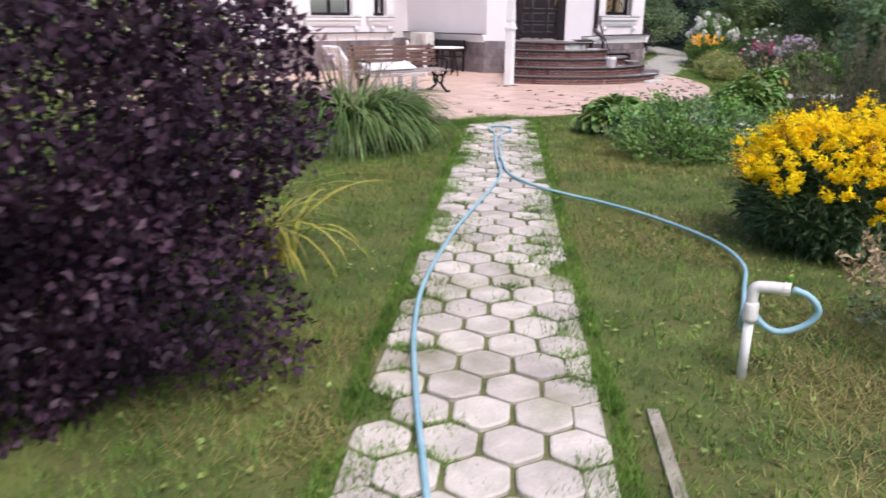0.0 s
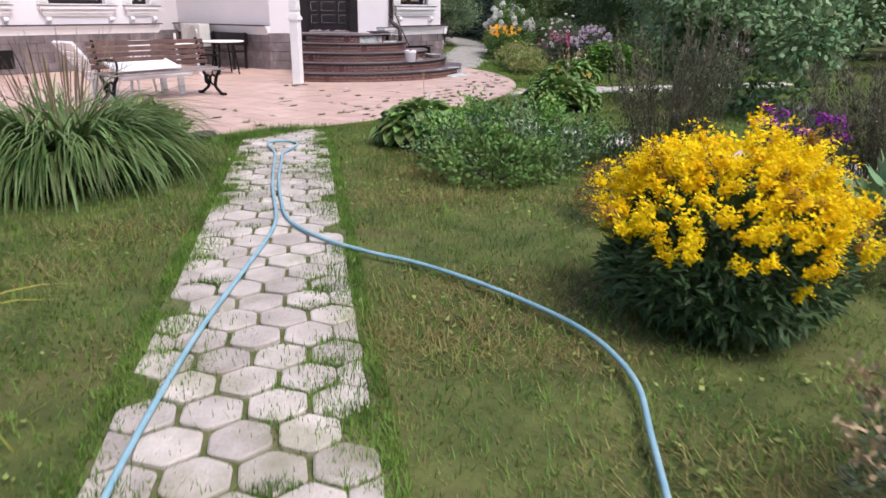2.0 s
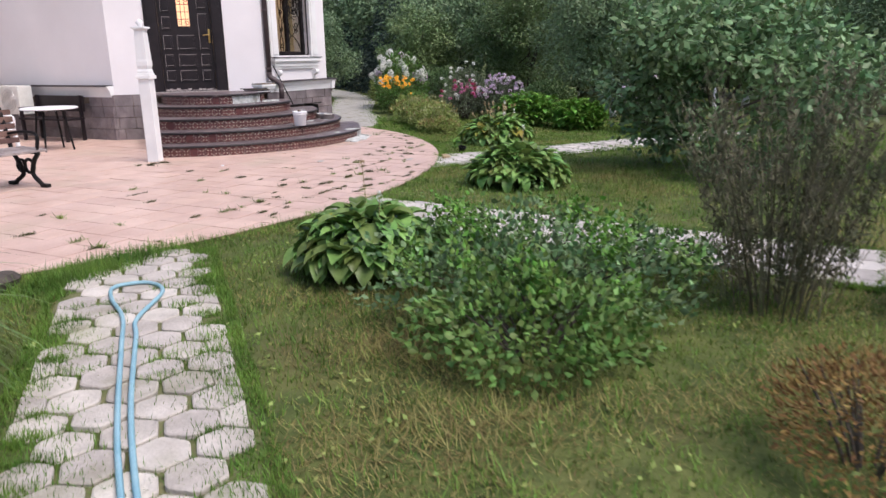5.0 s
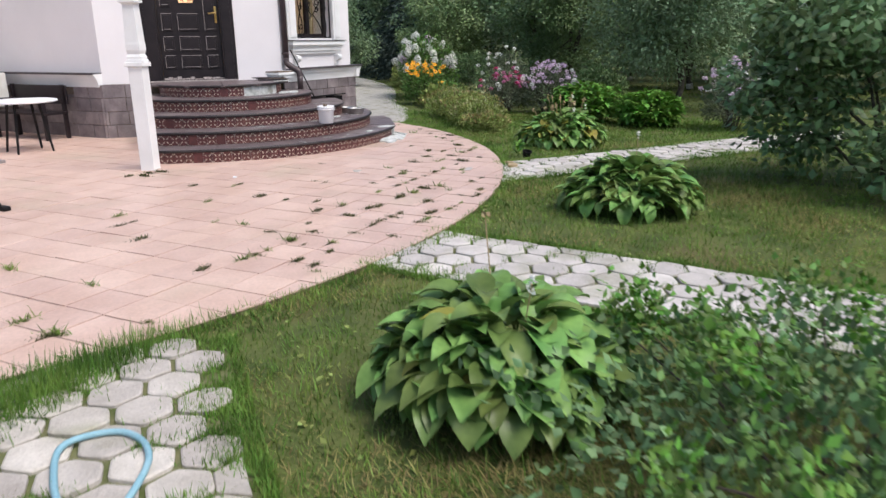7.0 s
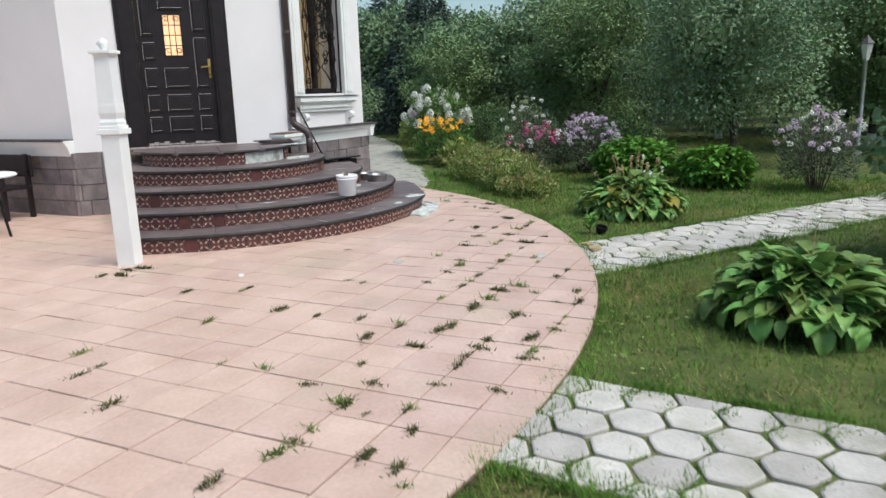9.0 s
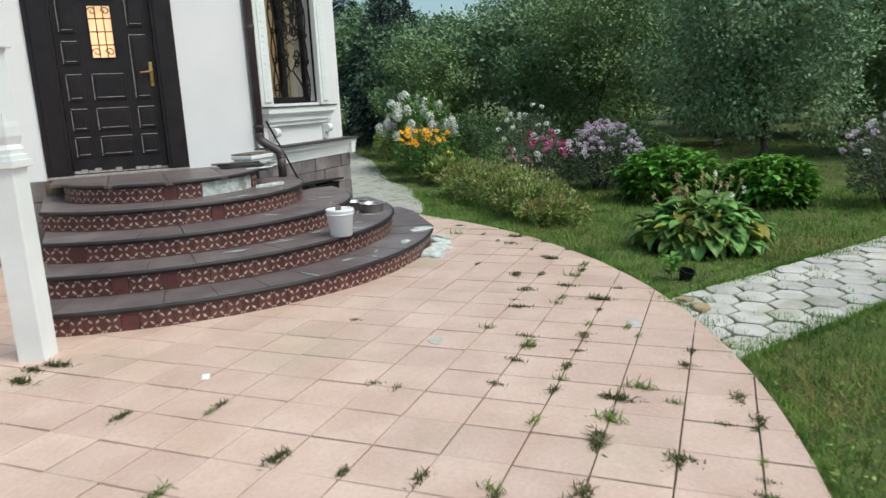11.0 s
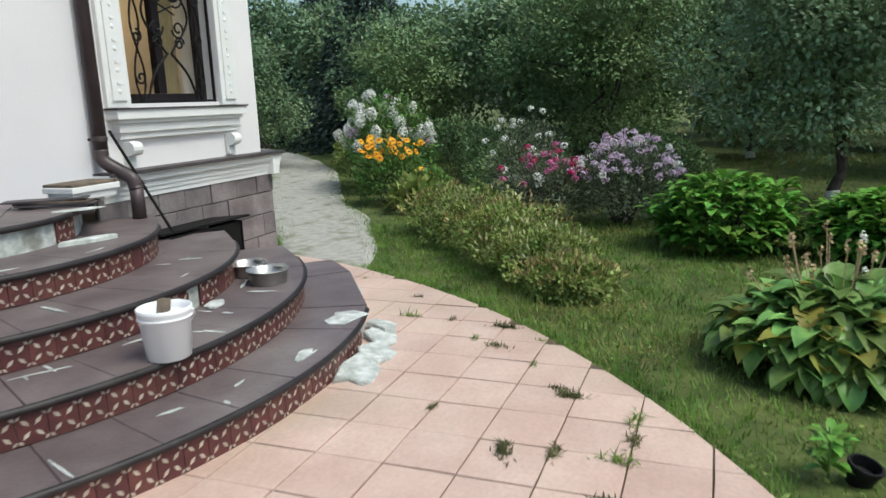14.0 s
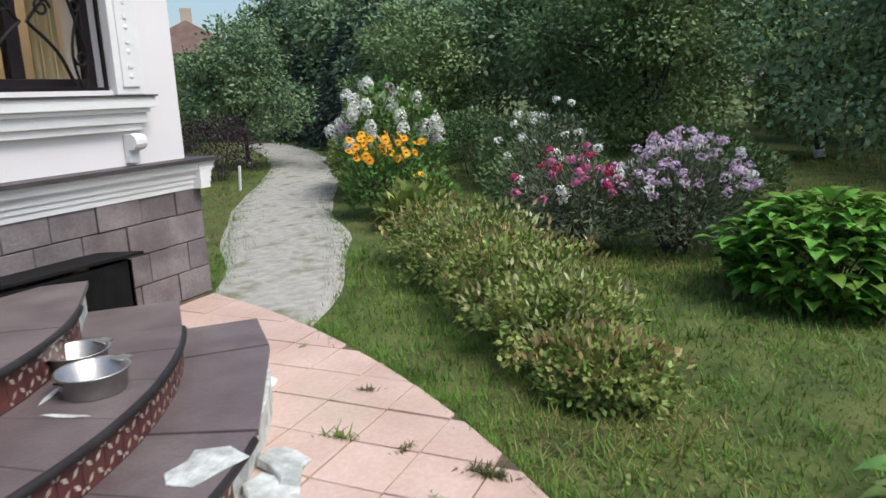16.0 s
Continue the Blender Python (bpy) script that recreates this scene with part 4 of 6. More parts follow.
# ---------------------------------------------------------------- garden beside the main path
def smoke_bush():
    """A crown that is widest above its middle and leans out over a narrower foot."""
    rng = np.random.default_rng(1)
    t = thing("smoke_bush", 0.36, 3.44, -0.02, 0, "large dark purple smoke bush on the lawn", "shrub")
    up = np.array((0, 0, 1.0))

    def waist(P):
        P = P.copy()
        P[:, :2] *= (0.82 + 0.22 * np.clip(P[:, 2:] / 1.5, 0, 1))
        return P

    P, D = dome(rng, 30000, 1.27, 1.27, 2.45, 0.0, 0.34, 5.0, 0.5, -0.95)
    P = waist(P)
    sprays = rng.integers(0, len(P), 420)
    Q = P[rng.choice(sprays, 15000)] * np.array((1.03, 1.03, 1.01)) + rng.normal(0, 0.055, (15000, 3))
    for pts, way, L, nm, m in ((P, D, 0.048, "foliage", M_purple), (Q, unit(rng.normal(size=Q.shape) + up * 0.5), 0.045, "spray_foliage", M_purple)):
        face = unit(unit(pts - up * 1.0) * 0.7 + up * 0.8 + rng.normal(size=pts.shape) * 0.5)
        V, F = leaflets(pts, way, rng.uniform(0.7, 1.25, len(pts)) * L, rng.uniform(0.5, 0.8, len(pts)) * L, rng, 0.2, face)
        tagged(cloud(nm, V, F, m, t), kind="stuff")
    # Paler leaves towards the top stand in for the sky's reflection.
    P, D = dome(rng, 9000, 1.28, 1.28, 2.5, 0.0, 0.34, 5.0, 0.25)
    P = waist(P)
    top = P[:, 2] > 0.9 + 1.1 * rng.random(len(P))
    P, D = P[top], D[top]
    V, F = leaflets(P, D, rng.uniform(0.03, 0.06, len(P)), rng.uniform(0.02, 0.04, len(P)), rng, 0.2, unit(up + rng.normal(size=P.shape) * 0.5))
    cloud("young_foliage", V, F, M_purple_lit, t, "paler pinkish sky-lit leaves")
    bm = bmesh.new()
    for k in range(9):
        a = math.tau * k / 9
        sweep([(0.1 * math.cos(a), 0.1 * math.sin(a), -0.02), (0.45 * math.cos(a), 0.45 * math.sin(a), 0.6), (0.85 * math.cos(a + 0.3), 0.85 * math.sin(a + 0.3), 1.4)], [0.035, 0.022, 0.008], 7, bm)
    part("branches", bm, M_bark, t, "grey brown branches")


smoke_bush()
shrub("spindle_shrub", 1.6, 6.1, 1.0, 0.9, 1.75, 5000, 0.07, 0.04, M_varieg, "tall yellowish green shrub behind the smoke bush", 31, stem=10)


def reed(x, y, r, h, n, seed, label, plumes):
    rng = np.random.default_rng(seed)
    t = thing("ornamental_grass", x, y, -0.02, 0, label, "grass clump")
    az, q = rng.uniform(0, math.tau, n), r * 0.35 * np.sqrt(rng.random(n))
    P = np.stack((q * np.cos(az), q * np.sin(az), np.zeros(n)), 1)
    L = h * rng.uniform(0.9, 1.55, n)
    V, F = blades(P, az + rng.normal(0, 0.5, n), L, rng.uniform(1.0, 1.5, n), rng.uniform(1.6, 3.1, n), rng.uniform(0.014, 0.028, n), 8, (0.6, 0.9, 1, 1, 0.95, 0.85, 0.65, 0.4, 0.05), 0.12)
    cloud("blades", V, F, M_reed, t, "arching green blades")
    m = plumes
    az, q = rng.uniform(0, math.tau, m), r * 0.3 * np.sqrt(rng.random(m))
    P = np.stack((q * np.cos(az), q * np.sin(az), np.zeros(m)), 1)
    V, F = blades(P, az, h * rng.uniform(1.05, 1.4, m), rng.uniform(1.3, 1.55, m), rng.uniform(0.1, 0.5, m), np.full(m, 0.012), 6, (0.3, 0.3, 0.3, 0.35, 0.8, 1, 0.2))
    cloud("plumes", V, F, M_reed_dry, t, "brownish thin plumes")


reed(4.55, 7.75, 1.25, 1.0, 1900, 5, "large clump of arching green ornamental grass", 70)
reed(3.3, 8.3, 0.9, 0.75, 700, 6, "clump of arching ornamental grass behind a larger one", 60)
shrub("lily_patch", 5.6, 8.45, 0.45, 0.45, 0.45, 900, 0.16, 0.05, M_varieg, "low yellow green foliage plant beside the grass clump", 8, stem=6)
single("garden_stone", lathe([(0.05, -0.03), (0.14, 0.0), (0.16, 0.06), (0.12, 0.10), (0.001, 0.115)], 11), M_bark, "dark flat stone on the lawn edge", "stone", m=pose(6.5, 8.5, -0.02, 0, 4, 20) @ Matrix.Diagonal((1.25, 0.8, 1, 1)))


def daylily():
    rng = np.random.default_rng(12)
    n = 46
    t = thing("daylily", 1.72, 4.2, -0.02, 0, "yellowing daylily clump with drooping strap leaves", "daylily")
    az = rng.uniform(-2.4, 1.2, n)
    P = np.stack((0.12 * rng.normal(size=n), 0.12 * rng.normal(size=n), np.zeros(n)), 1)
    V, F = blades(P, az, rng.uniform(0.65, 1.15, n), rng.uniform(0.9, 1.45, n), rng.uniform(1.4, 2.7, n), np.full(n, 0.028), 8, (0.7, 1, 1, 1, 0.9, 0.8, 0.6, 0.4, 0.05), 0.15)
    for k in range(n):
        cloud("strap_leaf", V[k * 27:(k + 1) * 27], F[k * 16:(k + 1) * 16] - k * 27, M_yellowleaf if k % 5 else M_straw, t, "" if k % 5 else "withered straw brown leaf")


daylily()


def goldenrod(x, y, r, h, seed):
    rng = np.random.default_rng(seed)
    t = thing("goldenrod", x, y, -0.02, 0, "rounded goldenrod bush in full yellow flower", "goldenrod")
    n = 6500
    P, D = dome(rng, n, r * 0.93, r * 0.93, h * 0.9, 0.0, 0.12, 4, 0.5, -0.8)
    D[:, 2] -= 0.25
    V, F = leaflets(P, D, rng.uniform(0.07, 0.12, len(P)), rng.uniform(0.018, 0.028, len(P)), rng)
    cloud("foliage", V, F, M_goldleaf, t, "dark narrow leaves")
    tagged(part("stem_tuft", stems(rng, 40, r, r, h, 0.006), M_goldleaf, t, "upright green stems"), kind="stuff")
    heads = 300
    d = unit(rng.normal(size=(1800, 3)))
    keep = (d[:, 2] > -0.05) & (rng.random(1800) < 0.10 + 1.0 * np.clip(d[:, 2], 0, 1))
    d = d[keep][:heads]
    c = np.stack((d[:, 0] * r, d[:, 1] * r, h * 0.42 + d[:, 2] * h * 0.58), 1) * (1 + 0.07 * rng.normal(size=(len(d), 1)))
    for i, p in enumerate(c):
        az0 = math.atan2(d[i, 1], d[i, 0]) + rng.normal() * 0.5
        pts, size = [], []
        for j in range(7):
            az = az0 + (j - 3) * 0.36 + rng.normal() * 0.12
            reach = rng.uniform(0.075, 0.115) * (1.0 - 0.11 * abs(j - 3)) * (1.45 if j == 3 else 1.0)
            root = (j % 4) * 0.012
            for k in range(13):
                q = (k + 0.5) / 13
                out = reach * q
                pts.append(p + np.array((math.cos(az) * out, math.sin(az) * out, root + 0.05 * math.sin(q * 2.6) * reach / 0.1 - 0.01)) + rng.normal(size=3) * 0.004)
                size.append(0.030 * (1.1 - 0.65 * q))
        pts, size = np.array(pts), np.array(size)
        way = rng.normal(size=pts.shape) + np.array((math.cos(az0) * 0.9, math.sin(az0) * 0.9, 0.35))
        V, F = leaflets(pts, way, size * rng.uniform(0.8, 1.2, len(size)), size * 0.66, rng, 0.2, unit(rng.normal(size=pts.shape) * 0.55 + np.array((0, 0, 1.0)) + d[i] * 0.4))
        cloud("flower_plume", V, F, M_golddull if rng.random() < (0.05 if d[i, 2] > 0.3 else 0.22) else M_gold, t)


goldenrod(5.03, 2.14, 0.58, 0.83, 14)
shrub("dry_stalk_plant", 6.45, 3.25, 0.36, 0.36, 0.46, 2600, 0.035, 0.012, M_rust, "withered orange brown plant beside the goldenrod", 16, stem=10)


def spirea():
    t, rng = shrub("spirea", 3.78, 0.95, 0.42, 0.42, 0.52, 1500, 0.04, 0.016, M_grey, "low spirea with dry tan flower plumes", 17, stem=22)
    for k in range(64):
        a, q = rng.uniform(0, math.tau), 0.5 * math.sqrt(rng.random())
        z = 0.5 + 0.08 * rng.random() - 0.3 * q
        s = np.linspace(0, 1, 26)
        P = np.stack((q * math.cos(a) * (1 + 0.1 * s), q * math.sin(a) * (1 + 0.1 * s), z - 0.06 + 0.14 * s), 1) + rng.normal(0, 0.014, (26, 3)) * (1.6 - s)[:, None]
        V, F = leaflets(P, rng.normal(size=(26, 3)) + np.array((0, 0, 0.8)), rng.uniform(0.024, 0.042, 26), rng.uniform(0.014, 0.026, 26), rng)
        cloud("flower_plume", V, F, M_tan, t, "dry tan plume")


spirea()
rose, rose_rng = shrub("rose_bush", 7.75, 5.05, 0.95, 1.02, 0.52, 3300, 0.052, 0.036, M_bluegreen, "low spreading blue green rose bush", 18, 0.5, 3.5, 0.75, stem=30)
shoots = []
for k in range(46):
    a, q = rose_rng.uniform(0, math.tau), 0.95 * math.sqrt(rose_rng.random())
    c = np.array((q * math.cos(a), q * math.sin(a), 0.16 + 0.30 * (1.1 - q) + 0.10 * rose_rng.random()))
    tip = c + np.array((0.12 * math.cos(a), 0.12 * math.sin(a), rose_rng.uniform(0.1, 0.26)))
    u = rose_rng.random((60, 1))
    shoots.append(c + (tip - c) * u + rose_rng.normal(0, 0.045, (60, 3)))
for half, nm, m in ((0, "shoot_tuft", M_green), (1, "shoot_tuft", M_bright)):
    P = np.concatenate(shoots[half::2])
    V, F = leaflets(P, rose_rng.normal(size=P.shape) + np.array((0, 0, 0.6)), rose_rng.uniform(0.03, 0.055, len(P)), rose_rng.uniform(0.02, 0.036, len(P)), rose_rng, 0.2, unit(rose_rng.normal(size=P.shape) * 0.5 + np.array((0, 0, 1.0))))
    tagged(cloud(nm, V, F, m, rose, "fresh yellow green shoots"), kind="stuff")
shrub("rose_bush", 6.95, 4.75, 0.55, 0.6, 0.42, 1900, 0.055, 0.036, M_green, "low bright green rose bush on the lawn", 19, 0.3, 4, 0.5, stem=18)
shrub("lungwort_patch", 8.72, 4.35, 0.34, 0.45, 0.28, 420, 0.06, 0.035, M_bluegreen, "loose grey green foliage patch by the side path", 20, stem=12)
hosta(7.92, 6.33, 0.70, 0.48, 430, 23, "large green hosta clump on the lawn by the terrace", 0.03, 2)
hosta(11.78, 6.62, 0.80, 0.44, 560, 24, "wide green hosta clump between two paths", 0.015, 1)
hosta(15.65, 8.45, 0.82, 0.43, 720, 25, "yellowing hosta clump with dry flower stalks", 0.09, 22)


def feathery(x, y, r, h, n, seed, label):
    rng = np.random.default_rng(seed)
    t = thing("feathery_bush", x, y, -0.02, 0, label, "bush")
    az, q = rng.uniform(0, math.tau, n), r * 0.5 * np.sqrt(rng.random(n))
    P = np.stack((q * np.cos(az), q * np.sin(az), np.zeros(n)), 1)
    V, F = blades(P, az, h * rng.uniform(0.7, 1.1, n), rng.uniform(1.15, 1.5, n), rng.uniform(0.0, 0.5, n), rng.uniform(0.008, 0.014, n), 5, (1, 0.9, 0.8, 0.7, 0.5, 0.1))
    cloud("stalk_tuft", V, F, M_feather, t, "thin upright stalks")
    m, stalks = 7000, 75
    az, lean, top = rng.uniform(0, math.tau, stalks), r * np.sqrt(rng.random(stalks)), h * rng.uniform(0.62, 1.08, stalks)
    k, u = rng.integers(0, stalks, m), 0.12 + 0.88 * rng.random(m) ** 0.8
    q = lean[k] * (0.35 + 0.65 * u)
    P = np.stack((q * np.cos(az[k]), q * np.sin(az[k]), top[k] * u), 1) + rng.normal(0, 0.035, (m, 3)) * (1.25 - u)[:, None]
    P[:, 2] = np.maximum(P[:, 2], 0.02)
    V, F = leaflets(P, rng.normal(size=(m, 3)) * 0.6 + np.array((0, 0, 1)), rng.uniform(0.04, 0.08, m), rng.uniform(0.008, 0.016, m), rng)
    cloud("foliage", V, F, M_feather, t, "fine brownish green foliage")


feathery(8.25, 3.62, 0.66, 1.38, 80, 27, "tall feathery brownish green bush with thin stalks")
feathery(9.0, 1.9, 0.8, 1.1, 160, 28, "feathery grey purple bush behind violet phlox")


def phlox(x, y, r, h, seed, mats, label, heads=70, n_leaf=2600):
    t, rng = shrub("phlox", x, y, r * 0.9, r * 0.9, h * 0.9, n_leaf, 0.075, 0.022, M_grey, label, seed, 0.15, 4, 0.6, "phlox", stem=40)
    for k in range(heads):
        d = unit(rng.normal(size=(1, 3)))[0]
        d[2] = abs(d[2]) * 0.9 + 0.08
        d *= rng.uniform(0.75, 1.08)
        m, nm = mats[int(rng.random() ** 1.6 * len(mats))]
        c = (d[0] * r, d[1] * r, h * 0.5 + d[2] * h * 0.5)
        flower_balls(t, "flower_head", [c], 0.05, 34, 0.026, m, rng, nm)


phlox(8.5, 2.55, 0.4, 0.78, 33, [(M_violet, "violet flowers")], "clump of vivid violet phlox", 26, 1600)
phlox(7.6, 1.35, 0.45, 0.66, 34, [(M_violet, "violet flowers")], "smaller clump of violet phlox", 8, 1600)
shrub("comfrey", 6.5, 1.45, 0.55, 0.5, 0.52, 420, 0.22, 0.07, M_bluegreen, "broad leaved grey green plant behind the goldenrod", 35, stem=8)


# ---------------------------------------------------------------- far garden
HEDGE = ((16.72, 10.1, 0.32, 0.28), (17.2, 10.45, 0.44, 0.44), (17.8, 10.9, 0.48, 0.53), (18.5, 11.45, 0.52, 0.58), (19.1, 12.0, 0.45, 0.5))


def long_hedge():
    for k, (x, y, r, h) in enumerate(HEDGE):
        t, rng = shrub("euonymus_shrub", x, y, r, r, h, 3600, 0.046, 0.026, M_varieg, "low variegated yellow green shrub along the terrace edge", 40 + k, 0.42, 5, 0.4, group="row of variegated shrubs")
        P, W = dome(rng, 420, r * 1.04, r * 1.04, h * 1.06, 0.0, 0.42, 5.0, 0.12)
        up = P[:, 2] > h * 0.45
        V, F = leaflets(P[up], W[up] + np.array((0, 0, 0.7)), rng.uniform(0.04, 0.075, int(up.sum())), rng.uniform(0.018, 0.03, int(up.sum())), rng)
        cloud("young_foliage", V, F, M_cream if k % 2 else M_tips, t, "paler cream and tan young leaves")


long_hedge()


def hydrangea(x, y, r, h, seed):
    """Tiers of broad pointed leaves that arch out and down from the shoots."""
    rng = np.random.default_rng(seed)
    t = thing("hydrangea", x, y, -0.02, 0, "rounded bright green broad leaved hydrangea bush", "shrub", "broad leaved bushes")
    P, D = dome(rng, 1250, r * 0.88, r * 0.88, h * 0.95, 0.0, 0.16, 4, 0.4, -0.75)
    n = len(P)
    az = np.arctan2(P[:, 1], P[:, 0]) + rng.normal(0, 0.8, n)
    length = rng.uniform(0.11, 0.19, n)
    V, F = blades(P, az, length, 0.45 + rng.normal(0, 0.3, n), 0.7 + 0.7 * rng.random(n), length * rng.uniform(0.5, 0.66, n), 5, (0.25, 0.85, 1.0, 0.8, 0.45, 0.02), 0.16)
    tagged(cloud("foliage", V, F, M_bright, t, smooth=True), kind="stuff")
    tagged(part("stem_tuft", stems(rng, 24, r * 0.9, r * 0.9, h), M_bark, t, "thin brown stems"), kind="stuff")


hydrangea(18.75, 9.0, 0.72, 0.74, 50)
hydrangea(18.4, 7.72, 0.60, 0.64, 51)
phlox(19.85, 11.0, 0.55, 0.95, 52, [(M_pink, "pink flowers"), (M_crimson, "crimson flowers"), (M_whitefl, "white flowers")], "clump of pink and crimson phlox", 48, 3000)
phlox(19.95, 10.1, 0.62, 1.06, 55, [(M_lilac, "pale lilac flowers"), (M_lilac, "pale lilac flowers"), (M_whitefl, "white flowers")], "tall clump of pale lilac phlox beside pink ones", 95, 3600)
phlox(18.4, 6.3, 0.6, 1.15, 53, [(M_lilac, "pale lilac flowers"), (M_whitefl, "white flowers")], "tall clump of pale lilac phlox", 50, 3200)
phlox(21.0, 11.5, 0.6, 1.35, 54, [(M_whitefl, "white flowers")], "loose bush with white flowers", 14, 2600)


def panicle(x, y):
    t, rng = shrub("panicle_hydrangea", x, y, 0.75, 0.75, 1.65, 2200, 0.10, 0.055, M_green, "panicle hydrangea with white and pinkish flower heads", 56, 0.2, 3, 0.5, "hydrangea", stem=26)
    for k in range(44):
        d = unit(rng.normal(size=(1, 3)))[0]
        d[2] = abs(d[2])
        c = (d[0] * rng.uniform(0.6, 0.95), d[1] * rng.uniform(0.6, 0.95), 0.8 + d[2] * rng.uniform(0.7, 1.0))
        flower_balls(t, "flower_head", [c], 0.092, 140, 0.034, M_whitefl if k % 9 else M_lilac, rng, "white flower head", 1.25)


panicle(22.7, 14.35)


def rudbeckia(x, y, r, h, n, seed):
    t, rng = shrub("rudbeckia", x, y, r, r, h * 0.9, 1800, 0.09, 0.04, M_green, "clump of orange yellow rudbeckia flowers", seed, 0.2, 4, 0.6, "rudbeckia", stem=24)
    for k in range(n):
        a, q = rng.uniform(0, math.tau), r * math.sqrt(rng.random())
        c = np.array((q * math.cos(a), q * math.sin(a), h * rng.uniform(0.72, 1.02)))
        az = np.linspace(0, math.tau, 13)[:12]
        V, F = blades(np.zeros((12, 3)), az, np.full(12, 0.058), np.full(12, 0.15), np.full(12, 0.6), np.full(12, 0.028), 2, (0.6, 1, 0.2))
        turn = np.array(Euler((radians(rng.uniform(15, 70)), 0, radians(rng.uniform(-100, 30)))).to_matrix())
        V = V @ turn.T + c
        f = cloud("flower", V, F, M_orange, t, "orange flower")
        ball = lathe([(0.016, 0), (0.014, 0.012), (0.001, 0.018)], 8, m=Matrix.Translation(c))
        part("flower_eye", ball, M_bark, f, "dark eye")


rudbeckia(21.25, 13.7, 0.52, 0.98, 46, 57)
rudbeckia(20.9, 12.9, 0.3, 0.6, 5, 58)
shrub("bergenia", 20.6, 13.0, 0.4, 0.4, 0.4, 240, 0.18, 0.12, M_varieg, "low broad leaved plant with pale leaf edges", 59, stem=6)
shrub("barberry", 24.2, 18.9, 0.8, 0.8, 1.25, 3200, 0.05, 0.03, M_purple, "dark red barberry bush beside the gravel path", 60, stem=20)
shrub("currant_bush", 23.6, 15.2, 0.7, 0.7, 1.1, 2400, 0.08, 0.05, M_varieg, "rounded yellow green currant bush by the path", 61, stem=20)
for k, (x, y, r, h) in enumerate(((22.2, 11.8, 0.9, 0.8), (24.0, 12.6, 1.0, 1.1), (23.0, 9.9, 0.8, 0.8), (25.5, 14.2, 0.9, 1.2))):
    shrub("garden_bush", x, y, r, r, h, 3000, 0.07, 0.045, M_tree_lt, "dark green garden bush under the trees", 63 + k, 0.3, 3, 0.5, group="bushes under the trees")


# ---------------------------------------------------------------- trees
def tree(name, seed, h, r, base, n, material, label, L=0.085, clumps=34, white=True, trunk=0.09):
    rng = np.random.default_rng(seed)
    t = thing(name, 0, 0, -0.03, 0, label, "tree", "garden trees")
    top = Vector((rng.normal(0, 0.15), rng.normal(0, 0.15), h * 0.62))
    part("trunk", sweep([(0, 0, 0), (0.03, 0.02, base * 0.6), (top.x * 0.5, top.y * 0.5, base * 1.2), tuple(top)], [trunk * 1.15, trunk, trunk * 0.8, trunk * 0.25], 9), M_bark, t, "grey brown trunk", True)
    if white:
        part("whitewash", sweep([(0, 0, 0.02), (0.03, 0.02, base * 0.6)], [trunk * 1.15 + 0.004, trunk + 0.004], 9), M_lime, t, "whitewashed trunk foot", True)
    C, R = [], []
    for k in range(clumps):
        d = unit(rng.normal(size=(1, 3)))[0]
        q = rng.random() ** 0.36
        zc = base + (h - base) * 0.5
        C.append((d[0] * q * r * 0.85, d[1] * q * r * 0.85, zc + d[2] * q * (h - base) * 0.42))
        R.append(r * rng.uniform(0.17, 0.34))
    for k in range(9):
        c = Vector(C[k])
        s = Vector((top.x * 0.3, top.y * 0.3, base * 0.7 + (h - base) * 0.06 * k))
        part("limb", sweep([s, s.lerp(c, 0.5) + Vector((0, 0, 0.12)), c], [trunk * 0.45, trunk * 0.3, trunk * 0.08], 6), M_bark, t)
    C, R = np.array(C), np.array(R)
    w = R ** 2
    pick = rng.choice(clumps, n, p=w / w.sum())
    d = unit(rng.normal(size=(n, 3)))
    q = rng.random(n) ** 0.22
    P = C[pick] + d * (R[pick] * q)[:, None] * np.array((1, 1, 0.75)) * (1 + 0.16 * rng.normal(size=(n, 1)))
    P[:, 2] = np.maximum(P[:, 2], base * 0.5 + 0.4 * rng.random(n))
    D = d + rng.normal(size=(n, 3)) * 0.7 + np.array((0, 0, -0.15))
    face = unit(d * 0.7 + np.array((0, 0, 0.75)) + rng.normal(size=(n, 3)) * 0.4)
    V, F = leaflets(P, D, L * rng.uniform(0.7, 1.25, n), L * 0.66 * rng.uniform(0.8, 1.2, n), rng, 0.15, face)
    cloud("crown", V, F, material, t, "dense crown of small leaves")
    return t


def spruce(seed, h, r):
    rng = np.random.default_rng(seed)
    t = thing("spruce", 0, 0, -0.03, 0, "tall dark blue green spruce behind the orchard", "tree", "garden trees")
    part("trunk", sweep([(0, 0, 0), (0, 0, h * 0.95)], [0.14, 0.02], 8), M_bark, t)
    n = 14000
    u = 1 - np.sqrt(rng.random(n))
    z = 0.5 + (h - 0.5) * u
    arms = rng.integers(0, 9, n) * math.tau / 9 + np.floor(u * 26) * 0.7
    q = r * (1 - u) * rng.random(n) ** 0.6 + 0.05
    az = arms + rng.normal(0, 0.13, n)
    P = np.stack((q * np.cos(az), q * np.sin(az), np.floor(u * 26) / 26 * (h - 0.5) + 0.7 - q * 0.28 + rng.normal(0, 0.05, n)), 1)
    D = np.stack((np.cos(az), np.sin(az), np.full(n, -0.5)), 1) + rng.normal(size=(n, 3)) * 0.45
    V, F = leaflets(P, D, rng.uniform(0.14, 0.26, n), rng.uniform(0.05, 0.09, n), rng)
    cloud("crown", V, F, M_spruce, t, "drooping dark needle boughs")
    return t


